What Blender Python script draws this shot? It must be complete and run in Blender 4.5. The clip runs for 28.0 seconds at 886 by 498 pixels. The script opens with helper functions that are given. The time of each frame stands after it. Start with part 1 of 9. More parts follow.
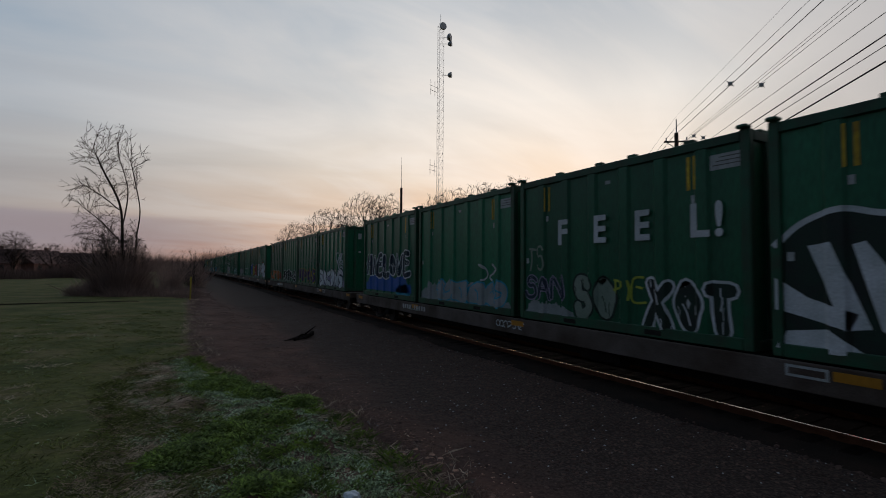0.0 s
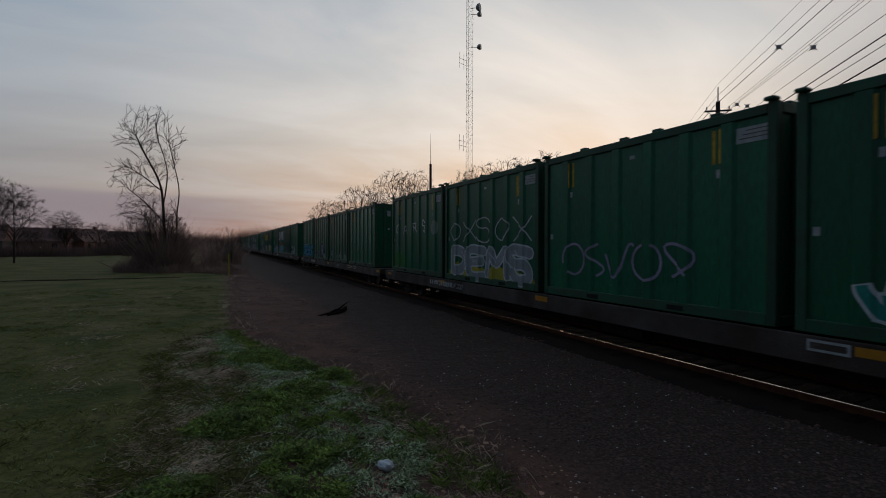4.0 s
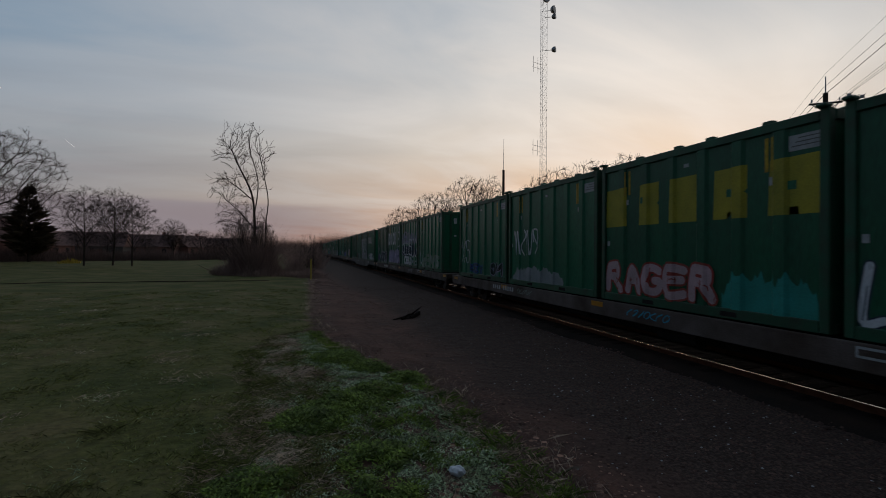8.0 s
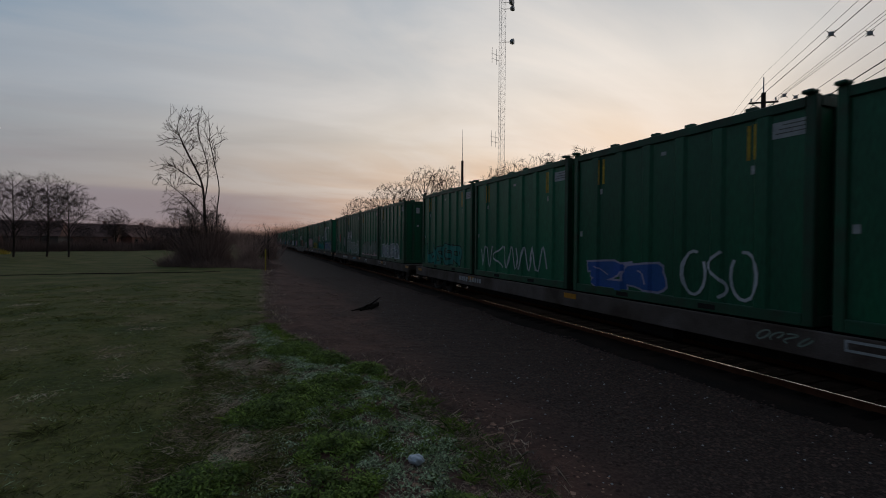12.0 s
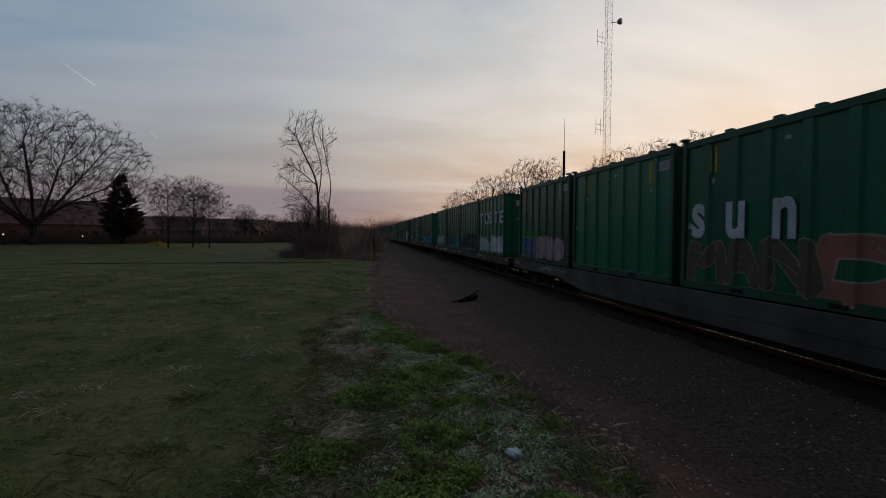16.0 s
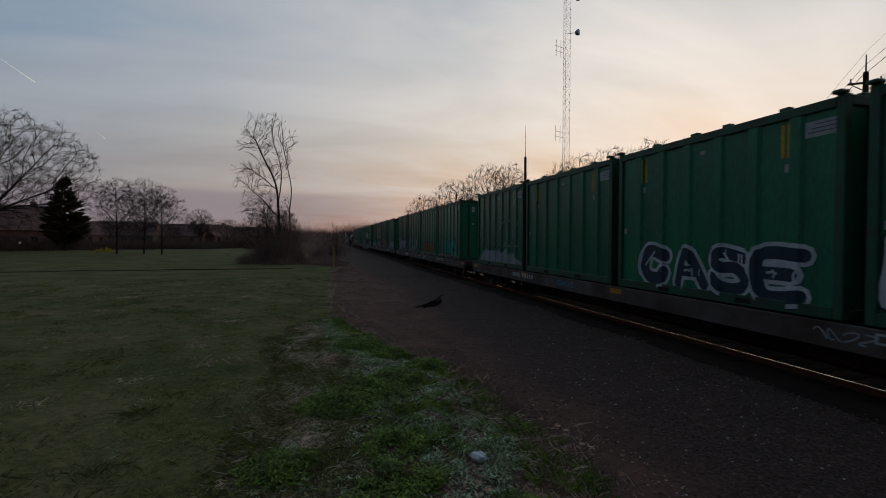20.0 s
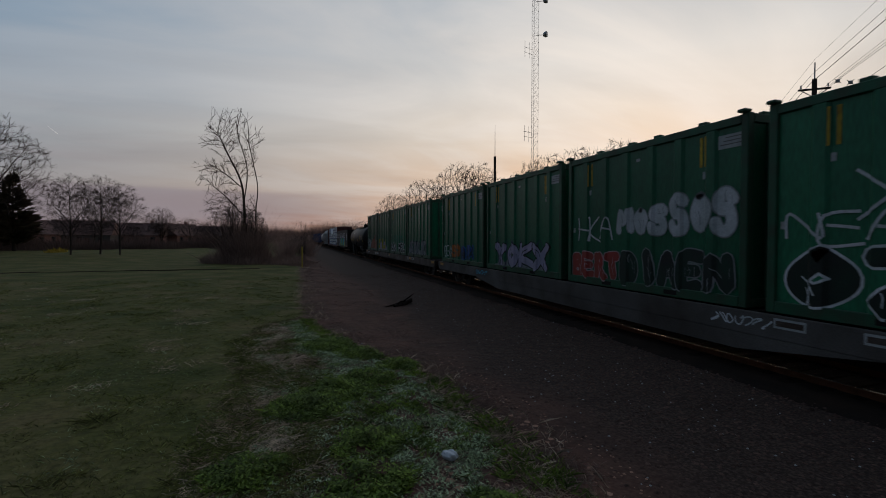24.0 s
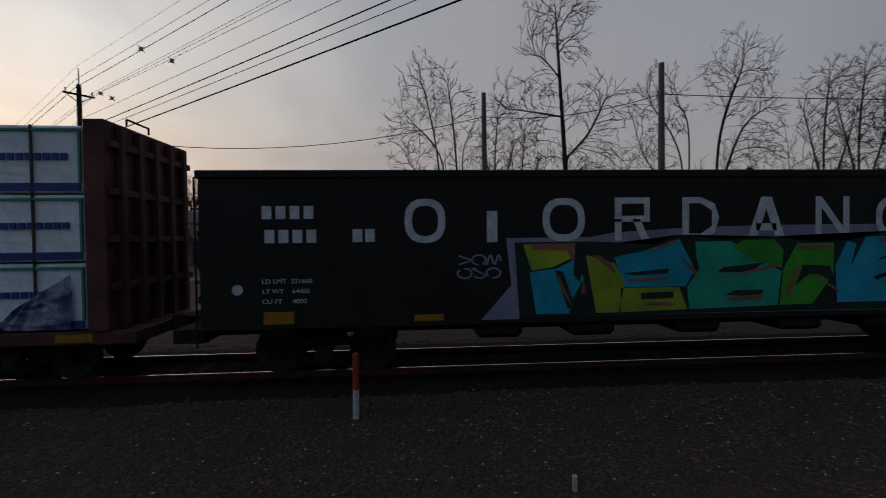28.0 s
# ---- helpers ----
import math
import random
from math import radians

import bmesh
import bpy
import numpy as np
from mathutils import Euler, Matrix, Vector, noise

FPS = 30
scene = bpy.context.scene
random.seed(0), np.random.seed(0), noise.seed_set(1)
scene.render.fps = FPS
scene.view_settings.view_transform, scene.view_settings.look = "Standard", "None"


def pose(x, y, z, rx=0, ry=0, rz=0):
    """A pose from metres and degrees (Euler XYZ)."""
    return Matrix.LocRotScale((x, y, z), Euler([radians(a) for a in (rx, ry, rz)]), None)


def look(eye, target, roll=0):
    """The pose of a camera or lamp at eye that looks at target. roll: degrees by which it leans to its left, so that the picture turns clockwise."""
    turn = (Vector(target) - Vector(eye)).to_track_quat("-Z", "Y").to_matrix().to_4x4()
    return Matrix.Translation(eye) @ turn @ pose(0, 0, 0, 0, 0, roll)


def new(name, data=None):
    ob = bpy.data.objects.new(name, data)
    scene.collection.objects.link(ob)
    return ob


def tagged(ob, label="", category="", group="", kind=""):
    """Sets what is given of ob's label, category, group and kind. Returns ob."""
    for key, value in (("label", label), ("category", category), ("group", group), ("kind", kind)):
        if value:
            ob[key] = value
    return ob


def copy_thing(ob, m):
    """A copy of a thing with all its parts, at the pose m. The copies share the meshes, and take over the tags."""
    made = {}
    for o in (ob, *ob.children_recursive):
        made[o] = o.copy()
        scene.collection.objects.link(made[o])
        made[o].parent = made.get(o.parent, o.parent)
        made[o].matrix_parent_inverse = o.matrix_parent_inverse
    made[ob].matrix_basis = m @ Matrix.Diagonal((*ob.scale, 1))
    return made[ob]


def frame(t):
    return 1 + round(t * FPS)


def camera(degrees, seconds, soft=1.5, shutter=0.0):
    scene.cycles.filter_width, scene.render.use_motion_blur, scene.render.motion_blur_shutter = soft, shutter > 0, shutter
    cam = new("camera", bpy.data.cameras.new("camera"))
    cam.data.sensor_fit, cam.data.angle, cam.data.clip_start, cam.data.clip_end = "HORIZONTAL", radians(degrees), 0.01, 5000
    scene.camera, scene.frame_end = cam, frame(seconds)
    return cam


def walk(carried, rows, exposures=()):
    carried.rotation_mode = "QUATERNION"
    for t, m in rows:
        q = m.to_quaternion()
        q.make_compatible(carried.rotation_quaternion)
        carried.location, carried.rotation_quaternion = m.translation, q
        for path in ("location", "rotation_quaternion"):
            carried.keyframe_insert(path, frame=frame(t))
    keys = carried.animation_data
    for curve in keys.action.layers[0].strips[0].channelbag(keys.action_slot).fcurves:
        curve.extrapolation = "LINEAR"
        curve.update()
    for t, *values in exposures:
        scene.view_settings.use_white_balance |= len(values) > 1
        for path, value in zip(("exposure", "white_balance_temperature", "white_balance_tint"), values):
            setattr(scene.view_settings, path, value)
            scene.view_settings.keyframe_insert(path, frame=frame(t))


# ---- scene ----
cam = camera(87.25, 28.0, soft=0.95, shutter=0.06)
# seconds, yaw, pitch, roll of the hand-held camera, which stands on one spot
TURNS = [
    (0, -29.56, 2.40, -0.43), (0.5, -25.53, 1.54, -0.41), (1, -23.08, 0.91, -0.38), (1.5, -23.64, 0.13, -0.34), (2, -25.19, -0.43, -0.29), (2.5, -26.41,
    -0.59, -0.33), (4.5, -25.23, -0.43, -0.03), (5, -22.86, -0.42, -0.14), (5.5, -20.90, -0.35, -0.21), (6, -19.58, -0.22, -0.28), (6.5, -18.60, -0.07,
    -0.28), (7, -17.90, 0.12, -0.38), (7.5, -17.34, 0.27, -0.33), (8, -16.99, 0.19, -0.38), (8.5, -17.09, -0.13, -0.36), (9, -18.52, -0.53, -0.38), (9.5,
    -20.62, -0.64, -0.37), (10, -22.02, -0.77, -0.36), (10.5, -22.78, -0.91, -0.40), (11, -22.95, -0.93, -0.41), (11.5, -22.82, -0.95, -0.44), (13.5,
    -16.34, -1.08, -0.37), (14, -14.02, -1.27, -0.50), (14.5, -12.29, -1.37, -0.44), (15, -11.15, -1.57, -0.42), (15.5, -10.38, -1.76, -0.37), (16, -9.91,
    -1.92, -0.40), (16.5, -9.72, -2.00, -0.30), (17, -10.82, -1.88, -0.23), (17.5, -12.93, -1.72, -0.14), (18, -14.76, -1.47, -0.13), (18.5, -15.97,
    -1.30, -0.10), (19, -15.67, -1.24, -0.10), (19.5, -14.89, -1.26, -0.17), (20, -14.38, -1.30, -0.21), (20.5, -14.03, -1.33, -0.22), (22.5, -13.95,
    -1.55, -0.17), (23, -14.97, -1.78, -0.20), (23.5, -16.41, -1.63, -0.16), (24, -18.02, -1.40, -0.10), (24.5, -19.47, -1.24, -0.17), (25, -21.32, -1.29,
    -0.18), (25.5, -23.22, -1.41, -0.15), (26, -24.92, -1.82, -0.20), (26.5, -28.82, -2.02, -0.10), (27, -40.60, -2.28, 0.09), (27.2, -48.04, -2.47,
    1.24), (27.5, -63.52, -2.27, 1.13), (27.6, -69.28, -2.14, 1.00), (27.8, -81.41, -1.73, 0.83), (28, -94.11, -1.34, 0.68)]
EYE = 2.45  # above the rail tops
walk(cam, [(t, pose(0, 0, EYE, 90 + p, 0, y) @ pose(0, 0, 0, 0, 0, -r)) for t, y, p, r in TURNS], exposures=[(0, 0.16), (1, 0.10), (2, 0.07), (5, 0.03), (8, 0.0), (15, 0.03), (24, 0.04), (27, 0.0), (28, 0.12)])

# ---- world and light: dawn, thin high cloud, the sun behind the trees ----
SUN_AZ, SUN_EL = 43.0, 2.5
world = bpy.data.worlds.new("dawn_sky")
scene.world = world
world.use_nodes = True


def build_sky():
    nt = world.node_tree
    nt.nodes.clear()
    N, K = nt.nodes.new, nt.links.new

    def math_node(op, a, b=None, c=None, clamp=False):
        n = N("ShaderNodeMath")
        n.operation, n.use_clamp = op, clamp
        for i, v in enumerate((a, b, c)):
            if v is None:
                continue
            if isinstance(v, (int, float)):
                n.inputs[i].default_value = v
            else:
                K(v, n.inputs[i])
        return n.outputs[0]

    def ramp(fac, stops):
        n = N("ShaderNodeValToRGB")
        K(fac, n.inputs[0])
        el = n.color_ramp.elements
        while len(el) < len(stops):
            el.new(0.5)
        for e, (p, c) in zip(el, stops):
            e.position, e.color = p, (*c, 1)
        return n.outputs[0]

    def mix(fac, a, b, mode="MIX"):
        n = N("ShaderNodeMix")
        n.data_type, n.blend_type = "RGBA", mode
        for i, v in ((0, fac), (6, a), (7, b)):
            if isinstance(v, (int, float)):
                n.inputs[i].default_value = v
            elif isinstance(v, tuple):
                n.inputs[i].default_value = (*v, 1)
            else:
                K(v, n.inputs[i])
        return n.outputs[2]

    tc = N("ShaderNodeTexCoord")
    sep = N("ShaderNodeSeparateXYZ")
    K(tc.outputs["Generated"], sep.inputs[0])
    z = math_node("MAXIMUM", sep.outputs[2], 0.0)
    flat = N("ShaderNodeVectorMath")
    flat.operation = "DOT_PRODUCT"
    K(tc.outputs["Generated"], flat.inputs[0])
    a = radians(SUN_AZ)
    flat.inputs[1].default_value = (math.sin(a), math.cos(a), 0.03)
    toward = math_node("MULTIPLY_ADD", flat.outputs["Value"], 0.5, 0.5, clamp=True)
    # the clear dawn sky by height, away from the sun and toward it
    cool = ramp(z, [(0.0, (0.29, 0.185, 0.165)), (0.03, (0.235, 0.172, 0.180)), (0.06, (0.180, 0.160, 0.190)), (0.084, (0.185, 0.170, 0.200)), (0.096, (0.250, 0.250, 0.268)), (0.16, (0.205, 0.245, 0.295)),
                    (0.28, (0.138, 0.236, 0.350)), (1.0, (0.140, 0.220, 0.330))])
    warm = ramp(z, [(0.0, (0.80, 0.33, 0.14)), (0.05, (0.86, 0.46, 0.24)), (0.11, (0.86, 0.60, 0.42)), (0.2, (0.86, 0.73, 0.60)), (0.34, (0.82, 0.77, 0.71)),
                    (0.5, (0.60, 0.605, 0.61)), (1.0, (0.36, 0.38, 0.41))])
    lowness = math_node("SUBTRACT", 1.0, math_node("MULTIPLY", z, 5.0), clamp=True)
    k = math_node("POWER", toward, math_node("MULTIPLY_ADD", lowness, 5.2, 4.8))
    base = mix(k, cool, warm)
    # thin streaked cloud, laid on a plane overhead
    up = math_node("ADD", z, 0.24)
    cx = math_node("DIVIDE", sep.outputs[0], up)
    cy = math_node("DIVIDE", sep.outputs[1], up)
    com = N("ShaderNodeCombineXYZ")
    K(cx, com.inputs[0])
    K(cy, com.inputs[1])
    mp = N("ShaderNodeMapping")
    mp.inputs["Rotation"].default_value = (0, 0, radians(-34))
    mp.inputs["Scale"].default_value = (0.75, 1.7, 1)
    K(com.outputs[0], mp.inputs[0])
    n1 = N("ShaderNodeTexNoise")
    K(mp.outputs[0], n1.inputs["Vector"])
    n1.inputs["Scale"].default_value, n1.inputs["Detail"].default_value, n1.inputs["Roughness"].default_value = 1.15, 9, 0.55
    n1.inputs["Distortion"].default_value = 0.9
    cl = ramp(n1.outputs[0], [(0.40, (0, 0, 0)), (0.62, (1, 1, 1))])
    light_cloud = mix(k, (0.35, 0.37, 0.41), (0.92, 0.84, 0.76))
    cov = math_node("MULTIPLY", cl, math_node("MULTIPLY_ADD", k, 0.55, 0.22))
    col = mix(cov, base, light_cloud)
    # greyer veils between
    n3 = N("ShaderNodeTexNoise")
    mp3 = N("ShaderNodeMapping")
    mp3.inputs["Rotation"].default_value = (0, 0, radians(-25))
    mp3.inputs["Scale"].default_value = (0.5, 1.3, 1)
    mp3.inputs["Location"].default_value = (3.1, 7.7, 0)
    K(com.outputs[0], mp3.inputs[0])
    K(mp3.outputs[0], n3.inputs["Vector"])
    n3.inputs["Scale"].default_value, n3.inputs["Detail"].default_value, n3.inputs["Distortion"].default_value = 1.3, 8, 0.8
    veil = ramp(n3.outputs[0], [(0.40, (1.06, 1.06, 1.06)), (0.70, (0.92, 0.93, 0.945))])
    col = mix(1.0, col, veil, "MULTIPLY")
    # a grey bank low over the horizon, away from the sun
    n2 = N("ShaderNodeTexNoise")
    n2.inputs["Scale"].default_value, n2.inputs["Detail"].default_value = 2.2, 4
    mp2 = N("ShaderNodeMapping")
    mp2.inputs["Scale"].default_value = (1, 1, 14)
    K(tc.outputs["Generated"], mp2.inputs[0])
    K(mp2.outputs[0], n2.inputs["Vector"])
    bank = math_node("MULTIPLY", ramp(n2.outputs[0], [(0.45, (0, 0, 0)), (0.62, (1, 1, 1))]), 0.35)
    low = math_node("MULTIPLY", bank, math_node("SUBTRACT", 1.0, math_node("MULTIPLY", z, 3.5), clamp=True))
    col = mix(low, col, mix(k, (0.27, 0.235, 0.265), (0.52, 0.36, 0.27)))
    # a long flat mauve bank with a sharp top, north of the sunrise
    edge = math_node("MULTIPLY_ADD", n2.outputs[0], 0.012, z)
    flatbank = ramp(edge, [(0.0, (0.1, 0.1, 0.1)), (0.035, (0.55, 0.55, 0.55)), (0.055, (0.85, 0.85, 0.85)), (0.092, (0.8, 0.8, 0.8)), (0.099, (0.0, 0.0, 0.0))])
    away = math_node("MULTIPLY_ADD", toward, -9.0, 8.3, clamp=True)
    col = mix(math_node("MULTIPLY", flatbank, away), col, (0.272, 0.238, 0.270))
    # a flat grey-mauve bank to the south-east
    se = N("ShaderNodeVectorMath")
    se.operation = "DOT_PRODUCT"
    K(tc.outputs["Generated"], se.inputs[0])
    se.inputs[1].default_value = (0.87, -0.5, 0.0)
    bank2 = math_node("MULTIPLY", math_node("MULTIPLY_ADD", se.outputs["Value"], 2.2, -0.9, clamp=True), 0.75)
    col = mix(bank2, col, (0.290, 0.270, 0.282))
    # the red glow close about the sunrise
    glow_k = math_node("MULTIPLY", math_node("POWER", toward, 46.0), math_node("SUBTRACT", 1.0, math_node("MULTIPLY", z, 6.5), clamp=True))
    col = mix(math_node("MULTIPLY", glow_k, 0.8), col, (1.05, 0.52, 0.20))
    # physical sky, faint at this hour, mixed in
    sky = N("ShaderNodeTexSky")
    sky.sky_type, sky.sun_disc = "NISHITA", False
    sky.sun_elevation, sky.sun_rotation = radians(SUN_EL), radians(SUN_AZ)
    sky.air_density, sky.dust_density = 1.2, 2.0
    sk = mix(1.0, sky.outputs[0], (0.012, 0.012, 0.012), "MULTIPLY")
    col = mix(1.0, col, sk, "ADD")
    # the sky opposite the dawn is still dim
    west = ramp(toward, [(0.0, (0.47, 0.47, 0.49)), (0.30, (0.54, 0.545, 0.56)), (0.52, (1, 1, 1))])
    col = mix(1.0, col, west, "MULTIPLY")
    bg = N("ShaderNodeBackground")
    K(col, bg.inputs[0])
    bg.inputs[1].default_value = 0.92
    out = N("ShaderNodeOutputWorld")
    K(bg.outputs[0], out.inputs[0])


build_sky()
sun = new("sun", bpy.data.lights.new("sun", "SUN"))
sun.data.energy, sun.data.angle, sun.data.color = 0.12, radians(10), (1.0, 0.66, 0.42)
sun.matrix_world = look((60 * math.sin(radians(SUN_AZ)), 60 * math.cos(radians(SUN_AZ)), 60 * math.tan(radians(SUN_EL))), (0, 0, 0))


# ---- materials ----
def surface(name, colour, rough=0.8, metal=0.0, vary=0.25, scale=3.0, bump=0.15, fine=40.0, second=None, spread=0.5, random_tint=0.0, spec=0.3, stretch=None, island=0.0, thin=0.0):
    """A procedural surface: colour broken up at two scales, fine relief, and a second colour in blotches."""
    m = bpy.data.materials.new(name)
    m.use_nodes = True
    nt = m.node_tree
    b = nt.nodes["Principled BSDF"]
    N, K = nt.nodes.new, nt.links.new
    tc = N("ShaderNodeTexCoord")
    vec = tc.outputs["Object"]
    if stretch:
        mp = N("ShaderNodeMapping")
        mp.inputs["Scale"].default_value = stretch
        K(vec, mp.inputs[0])
        vec = mp.outputs[0]
    big, small = N("ShaderNodeTexNoise"), N("ShaderNodeTexNoise")
    big.inputs["Scale"].default_value, big.inputs["Detail"].default_value = scale, 6
    small.inputs["Scale"].default_value, small.inputs["Detail"].default_value = fine, 4
    K(vec, big.inputs["Vector"])
    K(vec, small.inputs["Vector"])
    mixer = N("ShaderNodeMix")
    mixer.data_type = "RGBA"
    r = N("ShaderNodeValToRGB")
    r.color_ramp.elements[0].position, r.color_ramp.elements[1].position = 0.5 - 0.25 * (1 - spread) - 0.05, 0.5 + 0.25 * (1 - spread) + 0.05
    K(big.outputs[0], r.inputs[0])
    K(r.outputs[0], mixer.inputs[0])
    second = second or tuple(c * (1 - vary) for c in colour)
    mixer.inputs[6].default_value, mixer.inputs[7].default_value = (*colour, 1), (*second, 1)
    mul = N("ShaderNodeMix")
    mul.data_type, mul.blend_type = "RGBA", "MULTIPLY"
    mul.inputs[0].default_value = min(1.0, vary * 2)
    K(mixer.outputs[2], mul.inputs[6])
    r2 = N("ShaderNodeValToRGB")
    r2.color_ramp.elements[0].position, r2.color_ramp.elements[1].position = 0.3, 0.7
    r2.color_ramp.elements[0].color = (0.55, 0.55, 0.55, 1)
    K(small.outputs[0], r2.inputs[0])
    K(r2.outputs[0], mul.inputs[7])
    last = mul.outputs[2]
    if random_tint:
        oi, hs = N("ShaderNodeObjectInfo"), N("ShaderNodeHueSaturation")
        rng = N("ShaderNodeMapRange")
        rng.inputs[3].default_value, rng.inputs[4].default_value = 1 - random_tint, 1 + random_tint
        K(oi.outputs["Random"], rng.inputs[0])
        K(rng.outputs[0], hs.inputs["Value"])
        K(last, hs.inputs["Color"])
        last = hs.outputs[0]
    if island:
        geo, hv, rg = N("ShaderNodeNewGeometry"), N("ShaderNodeHueSaturation"), N("ShaderNodeMapRange")
        rg.inputs[3].default_value, rg.inputs[4].default_value = 1 - island, 1 + island
        K(geo.outputs["Random Per Island"], rg.inputs[0])
        K(rg.outputs[0], hv.inputs["Value"])
        K(last, hv.inputs["Color"])
        last = hv.outputs[0]
    K(last, b.inputs["Base Color"])
    b.inputs["Metallic"].default_value = metal
    b.inputs["Specular IOR Level"].default_value = spec
    rr = N("ShaderNodeMapRange")
    rr.inputs[3].default_value, rr.inputs[4].default_value = max(0.05, rough - 0.12), min(1.0, rough + 0.12)
    K(big.outputs[0], rr.inputs[0])
    K(rr.outputs[0], b.inputs["Roughness"])
    if bump:
        bp = N("ShaderNodeBump")
        bp.inputs["Strength"].default_value, bp.inputs["Distance"].default_value = bump, 0.02
        K(small.outputs[0], bp.inputs["Height"])
        K(bp.outputs[0], b.inputs["Normal"])
    if thin:
        # thin leaves let light through
        tl, ms = N("ShaderNodeBsdfTranslucent"), N("ShaderNodeMixShader")
        ms.inputs[0].default_value = thin
        K(last, tl.inputs["Color"])
        K(b.outputs[0], ms.inputs[1])
        K(tl.outputs[0], ms.inputs[2])
        K(ms.outputs[0], nt.nodes["Material Output"].inputs["Surface"])
    return m


def glow(name, colour, strength):
    m = bpy.data.materials.new(name)
    m.use_nodes = True
    b = m.node_tree.nodes["Principled BSDF"]
    b.inputs["Base Color"].default_value = (*colour, 1)
    b.inputs["Emission Color"].default_value = (*colour, 1)
    b.inputs["Emission Strength"].default_value = strength
    return m


GREEN = surface("container_green_paint", (0.011, 0.166, 0.078), 0.36, 0.0, 0.42, 1.3, 0.10, 24, second=(0.013, 0.100, 0.053), spread=0.25, random_tint=0.3, spec=0.28, stretch=(1, 1, 0.22))
GREEN_RIM = surface("green_frame_paint", (0.010, 0.096, 0.048), 0.5, 0.0, 0.4, 2.5, 0.1, 60, second=(0.030, 0.055, 0.032), random_tint=0.2)
RUST = surface("rusted_steel", (0.075, 0.045, 0.032), 0.85, 0.2, 0.4, 3, 0.3, 50, second=(0.04, 0.032, 0.028), random_tint=0.2)
SILL = surface("weathered_grey_steel", (0.125, 0.100, 0.090), 0.8, 0.1, 0.45, 1.2, 0.2, 40, second=(0.060, 0.040, 0.030), random_tint=0.25)
SILL_PALE = surface("pale_grey_steel", (0.125, 0.116, 0.110), 0.8, 0.1, 0.45, 0.8, 0.2, 40, second=(0.062, 0.050, 0.043))
DARK = surface("dark_running_gear_steel", (0.019, 0.016, 0.015), 0.85, 0.2, 0.4, 4, 0.3, 40)
WHEEL = surface("worn_wheel_steel", (0.06, 0.048, 0.042), 0.6, 0.5, 0.3, 4, 0.1, 40)
YELLOW = surface("yellow_marking_paint", (0.60, 0.40, 0.025), 0.6, 0.0, 0.35, 6, 0.05, 50, second=(0.30, 0.17, 0.02), random_tint=0.2)
REFLECT = surface("amber_reflective_tape", (0.46, 0.20, 0.015), 0.45, 0.0, 0.25, 8, 0.05, 60, random_tint=0.2)
PLATE = surface("white_number_plate", (0.42, 0.43, 0.43), 0.6, 0.0, 0.25, 8, 0.05, 60)
LETTER = surface("white_stencil_paint", (0.74, 0.75, 0.78), 0.65, 0.0, 0.3, 7, 0.05, 50)
BLACKTANK = surface("black_tank_paint", (0.0155, 0.0148, 0.0148), 0.5, 0.0, 0.4, 0.8, 0.08, 40, second=(0.025, 0.022, 0.021), spec=0.16)
BLACKGON = surface("black_car_paint", (0.0185, 0.0155, 0.0150), 0.6, 0.0, 0.35, 0.9, 0.08, 40, second=(0.027, 0.022, 0.021), spec=0.16)
BROWN = surface("oxide_brown_paint", (0.155, 0.048, 0.042), 0.7, 0.0, 0.35, 1.5, 0.15, 40, second=(0.052, 0.020, 0.018))
WRAP = surface("white_lumber_wrap", (0.90, 0.93, 0.96), 0.34, 0.0, 0.2, 2.2, 0.5, 9, second=(0.74, 0.79, 0.86), random_tint=0.06)
WRAP_BLUE = surface("blue_printed_band", (0.03, 0.06, 0.25), 0.45, 0.0, 0.2, 5, 0.05, 40)
WRAP_GREEN = surface("green_wrap_edge", (0.05, 0.30, 0.24), 0.45, 0.0, 0.2, 5, 0.05, 40)
HOPPER = surface("grey_hopper_paint", (0.30, 0.31, 0.31), 0.6, 0.0, 0.25, 1.2, 0.1, 40)
BLUECAR = surface("blue_container_paint", (0.022, 0.075, 0.20), 0.5, 0.0, 0.3, 1.2, 0.1, 40)
RAILTOP = surface("polished_rail_head", (0.66, 0.66, 0.68), 0.22, 1.0, 0.1, 8, 0.0, 40)
RAILWEB = surface("rusty_rail_web", (0.11, 0.045, 0.025), 0.95, 0.0, 0.35, 6, 0.2, 60, spec=0.05)
TIE = surface("creosoted_tie_wood", (0.026, 0.018, 0.015), 0.98, 0.0, 0.4, 4, 0.4, 30, random_tint=0.3, spec=0.03)
WOODPOLE = surface("weathered_pole_wood", (0.055, 0.043, 0.034), 0.9, 0.0, 0.35, 3, 0.3, 30, stretch=(1, 1, 0.15))
GREYPOLE = surface("grey_weathered_pole", (0.17, 0.16, 0.15), 0.9, 0.0, 0.35, 3, 0.3, 30, stretch=(1, 1, 0.15))
WIRE = surface("dark_cable_sheath", (0.018, 0.018, 0.019), 0.6, 0.2, 0.2, 10, 0.0, 30)
GALV = surface("galvanised_steel", (0.42, 0.42, 0.42), 0.5, 0.6, 0.2, 4, 0.0, 30)
BARK = surface("dark_bark", (0.050, 0.036, 0.029), 0.95, 0.0, 0.35, 3, 0.5, 25, random_tint=0.2)
TWIG = surface("bare_twigs", (0.062, 0.043, 0.036), 0.95, 0.0, 0.3, 2, 0.0, 25, random_tint=0.2)
